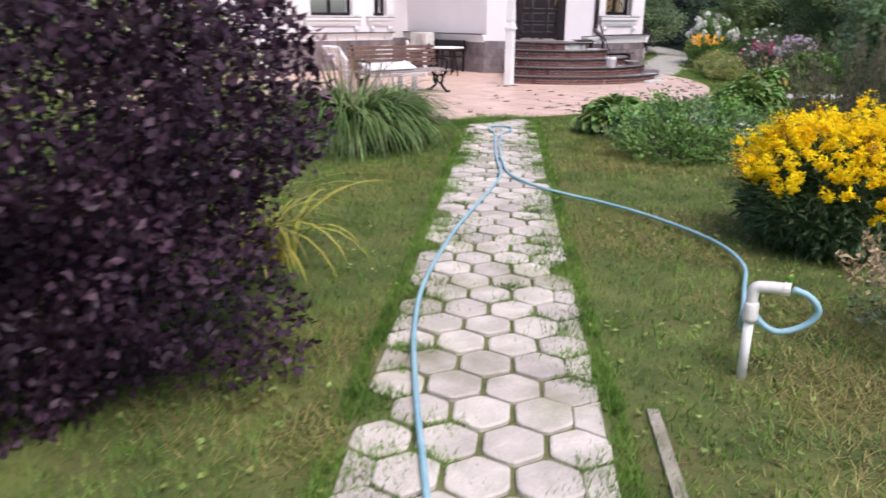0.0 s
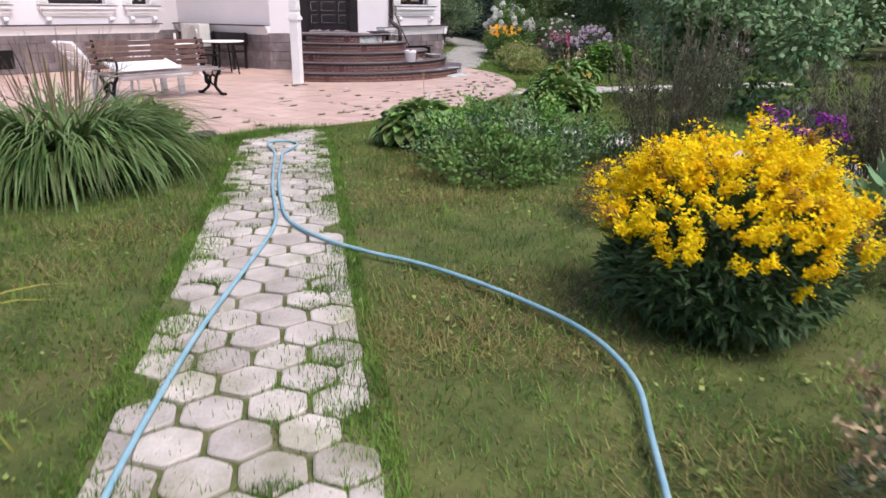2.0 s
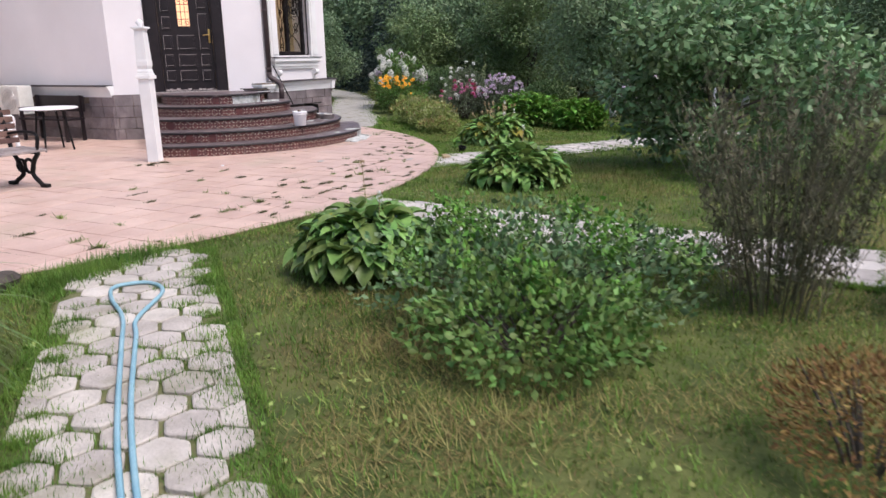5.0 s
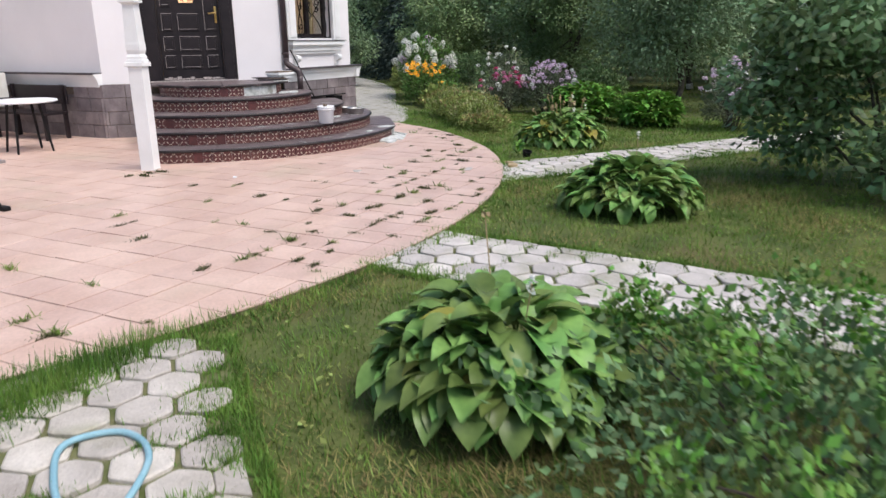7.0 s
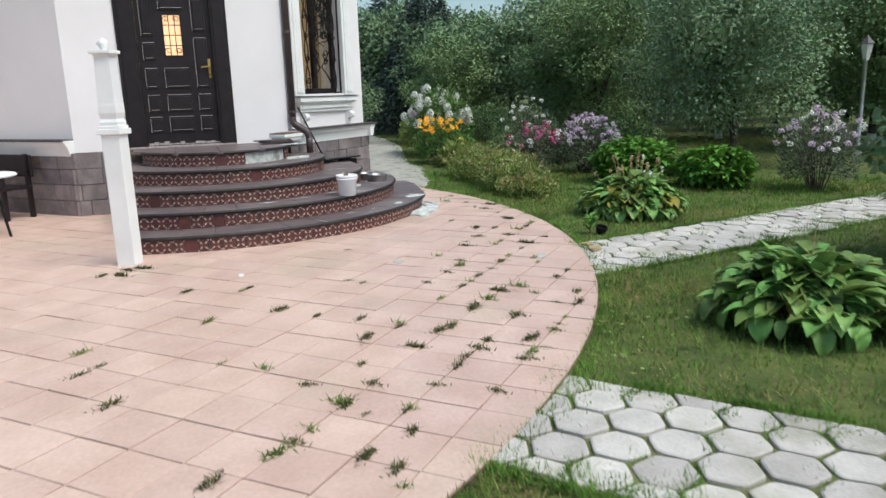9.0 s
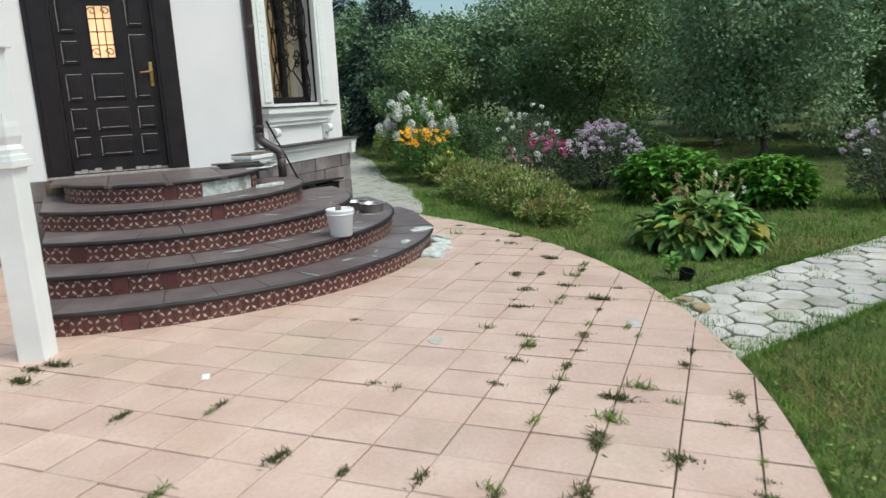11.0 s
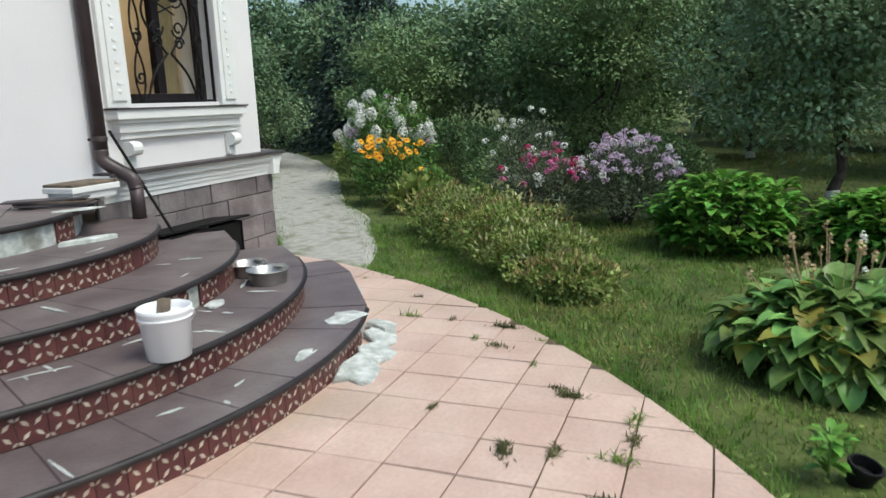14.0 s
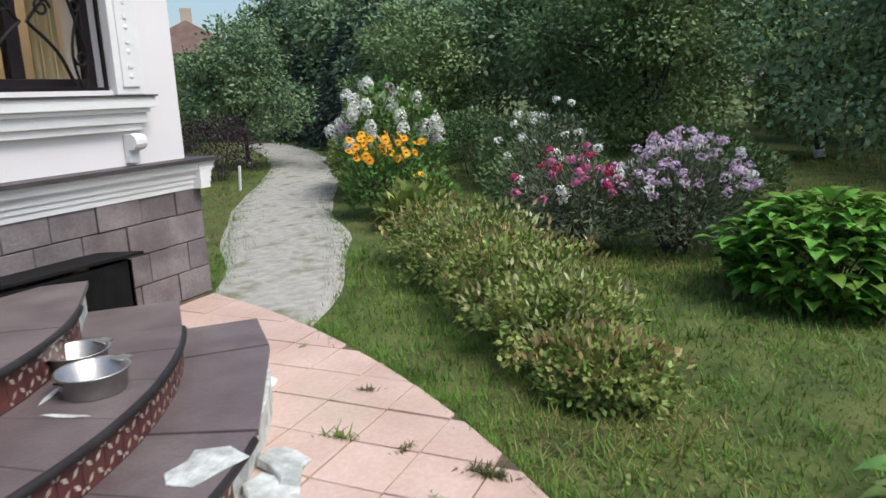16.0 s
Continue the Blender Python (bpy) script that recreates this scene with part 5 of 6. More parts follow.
TREES = [
    tree("apple_tree", 70, 4.9, 2.4, 0.45, 34000, M_apple, "old apple tree with a dense dark crown", 0.085, 66),
    tree("apple_tree", 71, 5.3, 2.6, 0.35, 11000, M_tree, "broad apple tree in the orchard", 0.15, 56),
    tree("plum_tree", 72, 5.0, 2.2, 0.3, 11000, M_tree_lt, "lighter green plum tree in the orchard", 0.135, 54),
    tree("cherry_tree", 73, 5.6, 2.5, 0.3, 11500, M_tree_lt, "cherry tree with pale green leaves", 0.14, 56),
    tree("pear_tree", 74, 5.1, 2.4, 0.6, 30000, M_tree_lt, "pear tree with a wide fresh green crown", 0.088, 66),
    tree("apple_tree", 76, 5.0, 2.5, 0.3, 11000, M_tree, "dark apple tree at the back of the orchard", 0.15, 56),
]
SPOTS = [
    (0, 21.4, 7.7, 20, 0.85), (4, 24.6, 11.0, 80, 0.85), (4, 25.6, 5.0, 200, 1.0), (0, 24.0, 1.6, 140, 0.9), (3, 28.4, 8.4, 10, 1.0), (1, 28.8, 13.6, 60, 0.95),
    (2, 27.0, 16.0, 300, 0.7), (5, 30.6, 17.4, 250, 0.9), (1, 29.6, 3.0, 190, 1.0), (3, 27.5, -2.2, 33, 1.0), (5, 33.0, 11.2, 130, 1.0), (2, 33.4, 7.0, 44, 1.0),
    (3, 27.6, 23.0, 77, 0.52), (2, 31.4, 26.0, 15, 0.6), (5, 36.0, 22.3, 222, 1.2), (3, 36.4, 29.4, 99, 0.6), (1, 41.0, 34.5, 5, 0.72), (2, 45.0, 33.0, 50, 1.0),
    (1, 35.6, 15.2, 310, 1.0), (3, 34.6, 2.0, 260, 1.0), (5, 33.6, -3.6, 12, 1.05), (1, 39.6, 18.6, 100, 1.1), (2, 40.2, 11.8, 180, 1.1), (3, 40.4, 5.6, 70, 1.1), (5, 40.0, -1.0, 7, 1.1),
    (1, 24.2, -4.8, 290, 0.9), (5, 29.4, -8.0, 40, 1.0), (2, 36.0, -9.5, 20, 1.1), (3, 45.0, 24.0, 150, 1.15), (5, 46.0, 15.5, 210, 1.2), (1, 46.5, 8.5, 25, 1.2), (2, 46.0, 0.0, 95, 1.2), (3, 19.8, -6.5, 115, 0.9),
    (1, 23.2, 22.6, 45, 0.9), (5, 24.0, 28.0, 175, 1.0), (2, 31.0, 33.0, 270, 1.1), (3, 47.0, 40.0, 20, 0.7), (3, 35.2, 27.4, 160, 0.75), (2, 33.4, 29.6, 240, 0.62), (5, 38.0, 26.5, 30, 1.3), (2, 30.2, 25.6, 85, 0.58), (1, 26.4, 19.9, 10, 0.62),
    (1, 37.6, 8.8, 0, 1.05), (2, 36.6, 18.8, 33, 1.0), (5, 31.2, 5.2, 120, 0.95), (3, 30.6, 11.2, 200, 0.9), (2, 32.2, 14.0, 280, 0.95), (1, 31.6, -1.0, 66, 1.0),
]
done = set()
for k, x, y, rz, s in SPOTS:
    m = pose(x, y, -0.03, 0, 0, rz)
    if k in done:
        copy_thing(TREES[k], m).scale = (s, s, s)
    else:
        TREES[k].matrix_basis = m
        TREES[k].scale = (s, s, s)
        done.add(k)
sp = spruce(75, 6.6, 3.0)
sp.matrix_basis = pose(33.4, 19.9, -0.03)
copy_thing(sp, pose(36.8, 23.6, -0.03, 0, 0, 40))
lilac = tree("lilac_bush", 78, 2.7, 1.75, 0.1, 9500, M_bluegreen, "large dark green lilac bush beside the path", 0.11, 34, False, 0.05)
lilac.matrix_basis = pose(13.6, 4.45, -0.28)
lilac2 = tree("lilac_bush", 79, 2.2, 1.3, 0.25, 6000, M_tree, "dark shrubby tree beyond the flower bed", 0.085, 26, False, 0.05)
lilac2.matrix_basis = pose(14.4, 1.2, -0.03)


# ---------------------------------------------------------------- things by the path
def tube_thing(name, pts, r, material, label, category, n=8):
    return single(name, sweep(pts, r, n), material, label, category, smooth=True)


HOSE = [(-0.6, -0.9), (0.45, 0.5), (1.17, 1.59), (1.53, 2.15), (1.93, 2.72), (2.4, 3.25), (3.18, 3.94), (3.8, 4.42), (4.4, 4.88), (4.78, 5.23), (5.4, 6.0), (6.05, 6.74), (6.4, 7.14), (6.62, 7.5), (6.8, 7.68), (6.96, 7.55), (6.86, 7.3), (6.42, 7.04), (6.2, 6.8), (5.6, 6.15), (5.1, 5.54), (4.78, 5.08), (4.64, 4.6), (4.62, 4.17), (4.65, 3.79), (4.58, 3.29), (4.48, 2.84), (4.37, 2.55), (4.22, 2.33), (4.02, 2.14), (3.72, 1.97), (3.42, 1.8)]
hose_line = smooth_line([(x, y, 0.014 + (0.012 if 3.4 < x < 4.6 and y < 4.2 else 0)) for x, y in HOSE] + [(3.15, 1.66, 0.05), (2.95, 1.55, 0.17), (2.845, 1.475, 0.30), (2.825, 1.40, 0.25), (2.85, 1.33, 0.225), (2.905, 1.25, 0.27), (2.925, 1.215, 0.34), (2.90, 1.25, 0.40), (2.865, 1.305, 0.425)], 6)
tube_thing("garden_hose", hose_line, 0.0135, M_hose, "pale blue garden hose lying along the path", "hose")


def standpipe():
    t = thing("standpipe", 2.8, 1.44, -0.03, 0, "white plastic garden standpipe with elbow and hose joint", "standpipe")
    part("riser_pipe", lathe([(0.021, 0), (0.021, 0.30)], 14), M_white, t, "white pipe", True)
    part("tee", lathe([(0.03, 0.28), (0.032, 0.30), (0.032, 0.36), (0.028, 0.37)], 14), M_pvc, t, "off-white tee joint", True)
    part("elbow", sweep(smooth_line([(0, 0, 0.36), (0, 0, 0.415), (0.006, -0.012, 0.44), (0.025, -0.055, 0.448), (0.05, -0.11, 0.452)], 6), 0.025, 12), M_pvc, t, "off-white elbow", True)
    part("collar", sweep([(0.048, -0.105, 0.452), (0.058, -0.128, 0.452)], 0.030, 12), M_pvc, t)
    part("side_spout", sweep([(0.0, 0.0, 0.31), (0.04, 0.035, 0.32)], 0.02, 10), M_pvc, t)
    part("valve_tab", boxes((0.05, -0.125, 0.475, 0.075, -0.105, 0.505), bevel=0.004), M_bright, t, "bright green tab")


standpipe()


# ---------------------------------------------------------------- things on the terrace
def bench():
    t = thing("park_bench", 8.35, 12.15, 0.006, 0, "park bench with brown slats and black scrolled iron ends", "bench")
    L = 1.05
    # The seat's paler grey carries reflected sky; the back keeps plain brown.
    for k in range(5):
        part("seat_slat", boxes((-L, -0.27 + k * 0.1, 0.43 + 0.004 * k, L, -0.19 + k * 0.1, 0.46 + 0.004 * k), bevel=0.006), M_slat_lit, t, "greyed sky-lit seat slat")
    for k in range(5):
        z = 0.52 + k * 0.085
        part("back_slat", boxes((-L, 0.235 + k * 0.022, z, L, 0.26 + k * 0.022, z + 0.065), bevel=0.006), M_slat, t)
    for x in (-L + 0.12, L - 0.12):
        bm = bmesh.new()
        sweep(smooth_line([(x, -0.30, 0.0), (x, -0.22, 0.05), (x, -0.10, 0.16), (x, -0.16, 0.32), (x, -0.26, 0.42)], 5), 0.027, 8, bm)
        sweep(smooth_line([(x, 0.32, 0.0), (x, 0.22, 0.06), (x, 0.08, 0.16), (x, 0.16, 0.32), (x, 0.24, 0.45), (x, 0.36, 0.95)], 5), 0.027, 8, bm)
        sweep([(x, -0.27, 0.42), (x, 0.24, 0.43)], 0.018, 8, bm)
        for cy, r in ((-0.055, 0.085), (0.10, 0.075)):
            sweep([(x, cy + r * math.cos(k * 0.45), 0.25 + r * math.sin(k * 0.45)) for k in range(15)], 0.02, 6, bm)
        for fy in (-0.30, 0.32):
            box(bm, x - 0.035, fy - 0.06, 0.0, x + 0.035, fy + 0.05, 0.045, bevel=0.01)
        sweep(smooth_line([(x, 0.27, 0.64), (x, 0.0, 0.67), (x, -0.24, 0.66), (x, -0.29, 0.58), (x, -0.24, 0.44)], 5), 0.016, 8, bm)
        part("iron_end", bm, M_iron, t, "black scrolled iron end", True)


def plastic_chair(x, y, rz):
    t = thing("plastic_chair", x, y, 0.006, rz, "white moulded plastic garden chair", "chair", "white plastic chairs")
    part("seat", boxes((-0.22, -0.22, 0.40, 0.22, 0.22, 0.425), bevel=0.012), M_plastic, t)
    for sx in (-1, 1):
        for sy in (-1, 1):
            part("leg", sweep([(sx * 0.25, sy * 0.24, 0), (sx * 0.2, sy * 0.2, 0.41)], [0.022, 0.028], 8), M_plastic, t)
        part("armrest", sweep(smooth_line([(sx * 0.22, -0.2, 0.42), (sx * 0.26, -0.2, 0.62), (sx * 0.26, 0.0, 0.66), (sx * 0.23, 0.24, 0.66)], 4), 0.02, 8), M_plastic, t)
    part("backrest", boxes((-0.22, 0.21, 0.44, 0.22, 0.24, 0.55), (-0.21, 0.225, 0.72, 0.21, 0.26, 0.90), *[(-0.2 + k * 0.09, 0.222, 0.55, -0.15 + k * 0.09, 0.245, 0.72) for k in range(5)], bevel=0.01), M_plastic, t)


def sun_lounger(x, y):
    t = thing("sun_lounger", x, y, 0.006, 0, "white plastic sun lounger with raised slatted back behind the bench", "sun lounger")
    part("bed_frame", boxes((-0.75, -0.3, 0.30, 0.85, -0.25, 0.36), (-0.75, 0.25, 0.30, 0.85, 0.3, 0.36), (0.80, -0.25, 0.30, 0.85, 0.25, 0.36), bevel=0.01), M_plastic, t)
    for k in range(9):
        part("bed_slat", boxes((-0.72 + k * 0.17, -0.25, 0.335, -0.58 + k * 0.17, 0.25, 0.355), bevel=0.005), M_plastic, t)
    tilt = pose(-0.75, 0, 0.34, 0, 52, 0)
    part("back_frame", boxes((-0.72, -0.3, -0.02, 0.0, -0.25, 0.03), (-0.72, 0.25, -0.02, 0.0, 0.3, 0.03), (-0.74, -0.3, -0.02, -0.70, 0.3, 0.03), m=tilt, bevel=0.008), M_plastic, t)
    for k in range(5):
        part("back_slat", boxes((-0.68 + k * 0.135, -0.25, 0.0, -0.57 + k * 0.135, 0.25, 0.018), m=tilt, bevel=0.004), M_plastic, t)
    for sx in (-0.62, 0.62):
        for sy in (-0.27, 0.27):
            part("leg", boxes((sx - 0.06, sy - 0.025, 0, sx + 0.06, sy + 0.025, 0.31), bevel=0.012), M_plastic, t)


def bed_panel(x, y, z):
    t = thing("folded_lounger", x, y, z, 0, "white slatted plastic lounger folded flat on the park bench", "sun lounger")
    lean = pose(0, 0, 0.0, 17, 0, 2)
    for a in (-0.56, 0.52):
        part("side_rail", boxes((a, -0.02, 0.012, a + 0.05, 0.38, 0.05), m=lean, bevel=0.008), M_plastic, t)
    for k in range(5):
        part("slat", boxes((-0.51, -0.01 + k * 0.078, 0.018, 0.52, 0.05 + k * 0.078, 0.036), m=lean, bevel=0.005), M_plastic, t)
    for a in (-0.36, 0.3):
        part("foot", boxes((a, 0.19, -0.002, a + 0.08, 0.24, 0.075), bevel=0.01), M_plastic, t)


def round_table(x, y):
    t = thing("round_table", x, y, 0.006, 0, "white round garden table top on shade-darkened legs", "table")
    part("tabletop", lathe([(0.42, 0.70), (0.45, 0.705), (0.455, 0.72), (0.44, 0.735), (0.001, 0.735)], 32), M_plastic, t, smooth=False)
    # Legs coloured black to stand in for the shade under the tabletop.
    for k in range(4):
        a = math.tau * k / 4 + 0.5
        part("leg", sweep([(0.33 * math.cos(a), 0.33 * math.sin(a), 0), (0.22 * math.cos(a), 0.22 * math.sin(a), 0.71)], [0.016, 0.02], 8), M_iron, t, "shade-darkened leg")


def small_bench(x, y, rz):
    t = thing("wooden_bench", x, y, 0.006, rz, "dark red brown wooden bench against the house wall", "bench")
    part("seat", boxes((-0.7, -0.2, 0.40, 0.7, 0.2, 0.44), bevel=0.008), M_door, t)
    part("backrest", boxes((-0.7, 0.2, 0.55, 0.7, 0.235, 0.85), bevel=0.01), M_door, t)
    for sx in (-0.62, 0.62):
        part("side_frame", boxes((sx - 0.025, -0.2, 0, sx + 0.025, -0.14, 0.62), (sx - 0.025, 0.17, 0, sx + 0.025, 0.23, 0.86), (sx - 0.025, -0.2, 0.60, sx + 0.025, 0.23, 0.64), bevel=0.006), M_door, t)


def air_unit(wall):
    t = new("air_conditioner")
    t.matrix_basis = wall.matrix_basis @ pose(2.3, 0.5, 0.5)
    tagged(t, "off-white air conditioner unit on the house wall", "air conditioner")
    part("casing", boxes((-0.4, -0.15, 0, 0.4, 0.15, 0.55), bevel=0.015), M_pvc, t)
    ring = bmesh.new()
    for r in (0.06, 0.11, 0.16, 0.21):
        sweep([(-0.1 + r * math.cos(k * 0.3307), 0.157, 0.27 + r * math.sin(k * 0.3307)) for k in range(19)], 0.005, 5, ring, True)
    part("fan_guard", ring, M_steel, t, "round fan guard")
    part("bracket", boxes((-0.3, -0.48, -0.03, -0.26, 0.12, 0.0), (0.26, -0.48, -0.03, 0.3, 0.12, 0.0)), M_steel, t)


bench()
bed_panel(8.0, 11.95, 0.487)
plastic_chair(8.55, 13.35, 185)
sun_lounger(8.3, 12.78)
round_table(11.9, 15.25)
small_bench(12.95, 16.7, -90)
air_unit(house[3])
plastic_chair(11.2, 15.6, 60)
for x, y in ((7.6, 17.1), (5.6, 17.1)):
    build_post(x, y, 2.6, "tall white painted post before the house wing")


def bucket():
    x, y, z = 13.93, 11.47, 2 * RISE
    t = thing("bucket", x, y, z, 20, "white plastic bucket standing on the steps", "bucket")
    part("body", lathe([(0.095, 0.0), (0.10, 0.004), (0.118, 0.215), (0.124, 0.22), (0.126, 0.245), (0.119, 0.247), (0.116, 0.22), (0.096, 0.01), (0.001, 0.008)], 28), M_plastic, t, smooth=True)
    part("rim_band", lathe([(0.119, 0.195), (0.126, 0.197), (0.126, 0.203), (0.119, 0.205)], 28), M_plastic, t)
    part("handle", sweep([(0.128 * math.cos(a), 0.128 * math.sin(a), 0.225 - 0.11 * math.sin((a + 1.4) * 1.12)) for a in (-1.4 + 2.8 * k / 16 for k in range(17))], 0.005, 6), M_plastic, t)
    single("wood_block", boxes((-0.032, -0.02, 0, 0.032, 0.02, 0.26), bevel=0.004), M_wood, "short brown wooden offcut standing in the bucket", "wood block", m=pose(x + 0.0, y + 0.05, z + 0.012, 6, 8, 15))


def bowl(x, y, z, r, h, label):
    t = thing("dog_bowl", x, y, z, 0, label, "bowl", "steel feeding bowls")
    part("body", lathe([(r * 0.86, 0), (r * 0.9, 0.004), (r * 0.97, h), (r * 1.06, h + 0.004), (r * 1.05, h + 0.009), (r * 0.95, h + 0.005), (r * 0.86, 0.012), (0.001, 0.012)], 28), M_steel, t, smooth=True)
    for s in (-1, 1):
        part("lug", boxes((s * r * 1.0 - 0.02, -0.03, h - 0.004, s * r * 1.0 + 0.03 * s + 0.01, 0.03, h + 0.004), bevel=0.002), M_steel, t)


bucket()
bowl(15.27, 11.83, 2 * RISE, 0.135, 0.085, "dull steel feeding bowl on the steps")
bowl(15.42, 12.1, 2 * RISE, 0.13, 0.08, "second dull steel feeding bowl on the steps")


def chip(name, x, y, z, rx, ry, h, seed, material, label, rz=0.0):
    rng = random.Random(seed)
    k = 9
    poly = [(rx * rng.uniform(0.6, 1.15) * math.cos(a + rng.uniform(-0.2, 0.2)), ry * rng.uniform(0.6, 1.15) * math.sin(a)) for a in (i * math.tau / k for i in range(k))]
    me = chamfered(poly, 0, h, min(0.012, h * 0.5))
    me.materials.append(material)
    ob = new(name, me)
    ob.matrix_basis = pose(x, y, z, *((rng.uniform(8, 16), rng.uniform(-5, 5)) if name == "mortar_slab" else (0, 0)), rz)
    return tagged(ob, label, "rubble", "broken mortar by the steps")


for k, (x, y, rx, ry, rz) in enumerate(((14.76, 10.90, 0.22, 0.13, 14), (15.04, 10.96, 0.21, 0.12, 18), (15.30, 11.03, 0.2, 0.12, 26), (15.52, 11.13, 0.17, 0.11, 40))):
    chip("mortar_slab", x, y, 0.006, rx, ry, 0.028 + 0.01 * (k % 2), 80 + k, M_mortar, "broken slab of pale mortar at the foot of the steps", rz)
chip("mortar_patch", 15.2, 11.22, RISE + 0.002, 0.17, 0.13, 0.006, 90, M_mortar, "white mortar patch where a step slab is missing", -25)
chip("mortar_patch", 14.52, 11.12, RISE + 0.002, 0.12, 0.035, 0.012, 91, M_mortar, "white mortar showing at a chipped step edge", 10)
chip("broken_tile", 14.72, 11.95 - 0.12, 2 * RISE + 0.002, 0.09, 0.055, 0.014, 92, M_mortar, "loose broken piece of pale tile on a step", 25)
chip("broken_tile", 14.3, 11.78, 2 * RISE + 0.002, 0.05, 0.03, 0.012, 93, M_mortar, "small broken piece of pale tile on a step", 60)
chip("mortar_patch", 14.7, 12.72, 4 * RISE + 0.002, 0.2, 0.05, 0.03, 94, M_mortar, "white mortar crumbs under the landing edge", -20)
chip("mortar_patch", 14.85, 12.95, 5 * RISE + 0.002, 0.17, 0.075, 0.008, 95, M_mortar, "white mortar patch on the landing", -30)
chip("mortar_patch", 12.36, 9.95, 0.005, 0.10, 0.06, 0.006, 96, M_hex, "pale crumbling patch in the terrace", 30)
chip("mortar_patch", 13.0, 8.78, 0.005, 0.14, 0.05, 0.006, 97, M_hex, "pale broken tile at the terrace edge", 5)
chip("white_tile", 16.2, 11.75, 0.008, 0.09, 0.06, 0.02, 98, M_white, "loose white tile lying on the terrace", 30)


def mortar_streaks():
    """Thin pale scrapes of mortar left on the treads."""
    rng = random.Random(55)
    for k in range(26):
        tier = rng.choice((0, 1, 1, 2, 2, 3))
        r = rng.uniform(STEP_R[tier + 1] + 0.06, STEP_R[tier] - 0.08)
        a = radians(rng.uniform(235, 300 if tier else 284))
        x, y = STEP_C[0] + r * math.cos(a), STEP_C[1] + r * math.sin(a)
        chip("mortar_streak", x, y, (tier + 1) * RISE + 0.001, rng.uniform(0.03, 0.13), rng.uniform(0.004, 0.016), 0.003, 400 + k, M_mortar, "thin pale scrape of mortar on a step", rng.choice((math.degrees(a), math.degrees(a) + 90)) + rng.uniform(-12, 12))


mortar_streaks()


def board_pile():
    rng = random.Random(7)
    t = thing("board_pile", 14.95, 13.28, 5 * RISE, 128, "small pile of dark boards and cardboard on the landing", "boards")
    for k in range(5):
        part("board", boxes((-0.24 + rng.uniform(-0.05, 0.05), -0.07, 0.012 * k, 0.22 + rng.uniform(-0.05, 0.08), 0.07, 0.012 * k + 0.01), m=pose(0, 0, 0, 0, rng.uniform(-2, 2), rng.uniform(-14, 14))), M_wood if k == 3 else M_ledge, t)


def downpipe():
    t = thing("downpipe", 15.49, 13.30, 0, 0, "dark brown metal rain downpipe at the house corner", "downpipe")
    part("upper_pipe", lathe([(0.05, 1.2), (0.05, 6.0)], 16, m=pose(0.0, 0.05, 0)), M_pipe, t, smooth=True)
    part("elbow", sweep(smooth_line([(0, 0.05, 1.22), (0, 0.04, 1.14), (0.05, -0.05, 1.06), (0.075, -0.14, 1.0), (0.08, -0.16, 0.92)], 6), 0.052, 14), M_pipe, t, smooth=True)
    part("lower_pipe", lathe([(0.05, 0.70), (0.05, 0.95)], 16, m=pose(0.08, -0.16, 0)), M_pipe, t, smooth=True)
    for z in (1.28, 2.4, 4.0):
        part("clamp", lathe([(0.054, z), (0.056, z + 0.01), (0.056, z + 0.03), (0.054, z + 0.04)], 16, m=pose(0, 0.05, 0)), M_pipe, t)
    part("hook", boxes((-0.11, 0.03, 1.29, 0.0, 0.05, 1.31)), M_pipe, t)


def cellar_flap():
    t = thing("cellar_flap", 16.1, 13.0, 0.0, 0, "black cellar window flap propped open under the house ledge", "flap")
    part("flap", boxes((-0.50, -0.12, 0.545, 0.50, 0.33, 0.565), m=pose(0, 0, 0, -6, 0, -5), bevel=0.004), M_iron, t, "black sheet flap")
    part("pit_wall", boxes((-0.44, -0.06, 0.0, 0.42, -0.03, 0.53), (0.40, -0.06, 0.0, 0.43, 0.28, 0.53)), M_iron, t, "black board front")
    part("prop_rod", sweep([(-0.62, 0.24, 1.36), (-0.38, -0.02, 0.57)], 0.011, 8), M_iron, t, "black prop rod")


board_pile()
downpipe()
cellar_flap()
ledge_end = thing("ledge_board", 15.21, 13.28, 0.905, 0, "white moulding end block with a worn wooden top beside the landing", "moulding block")
part("block", boxes((-0.19, -0.12, 0, 0.19, 0.12, 0.05), (-0.21, -0.14, 0.05, 0.21, 0.14, 0.092), bevel=0.006), M_white, ledge_end)
part("top_board", boxes((-0.20, -0.13, 0.092, 0.20, 0.14, 0.112), bevel=0.004), M_wood, ledge_end, "worn brown wooden top")
lamp_in = thing("room_lamp", 16.6, 15.6, 3.0, 0, "warm glowing lamp inside the house", "lamp")
part("shade", lathe([(0.08, 0.0), (0.16, 0.05), (0.14, 0.18), (0.05, 0.22)], 18), M_lampglow, lamp_in, smooth=True)
part("cord", sweep([(0, 0, 0.22), (0, 0, 2.9)], 0.006, 6), M_iron, lamp_in)
bulb = new("room_light", bpy.data.lights.new("room_light", "POINT"))
bulb.data.energy, bulb.data.color, bulb.data.shadow_soft_size = 16, (1.0, 0.68, 0.36), 0.15
bulb.location = (16.6, 15.3, 2.6)


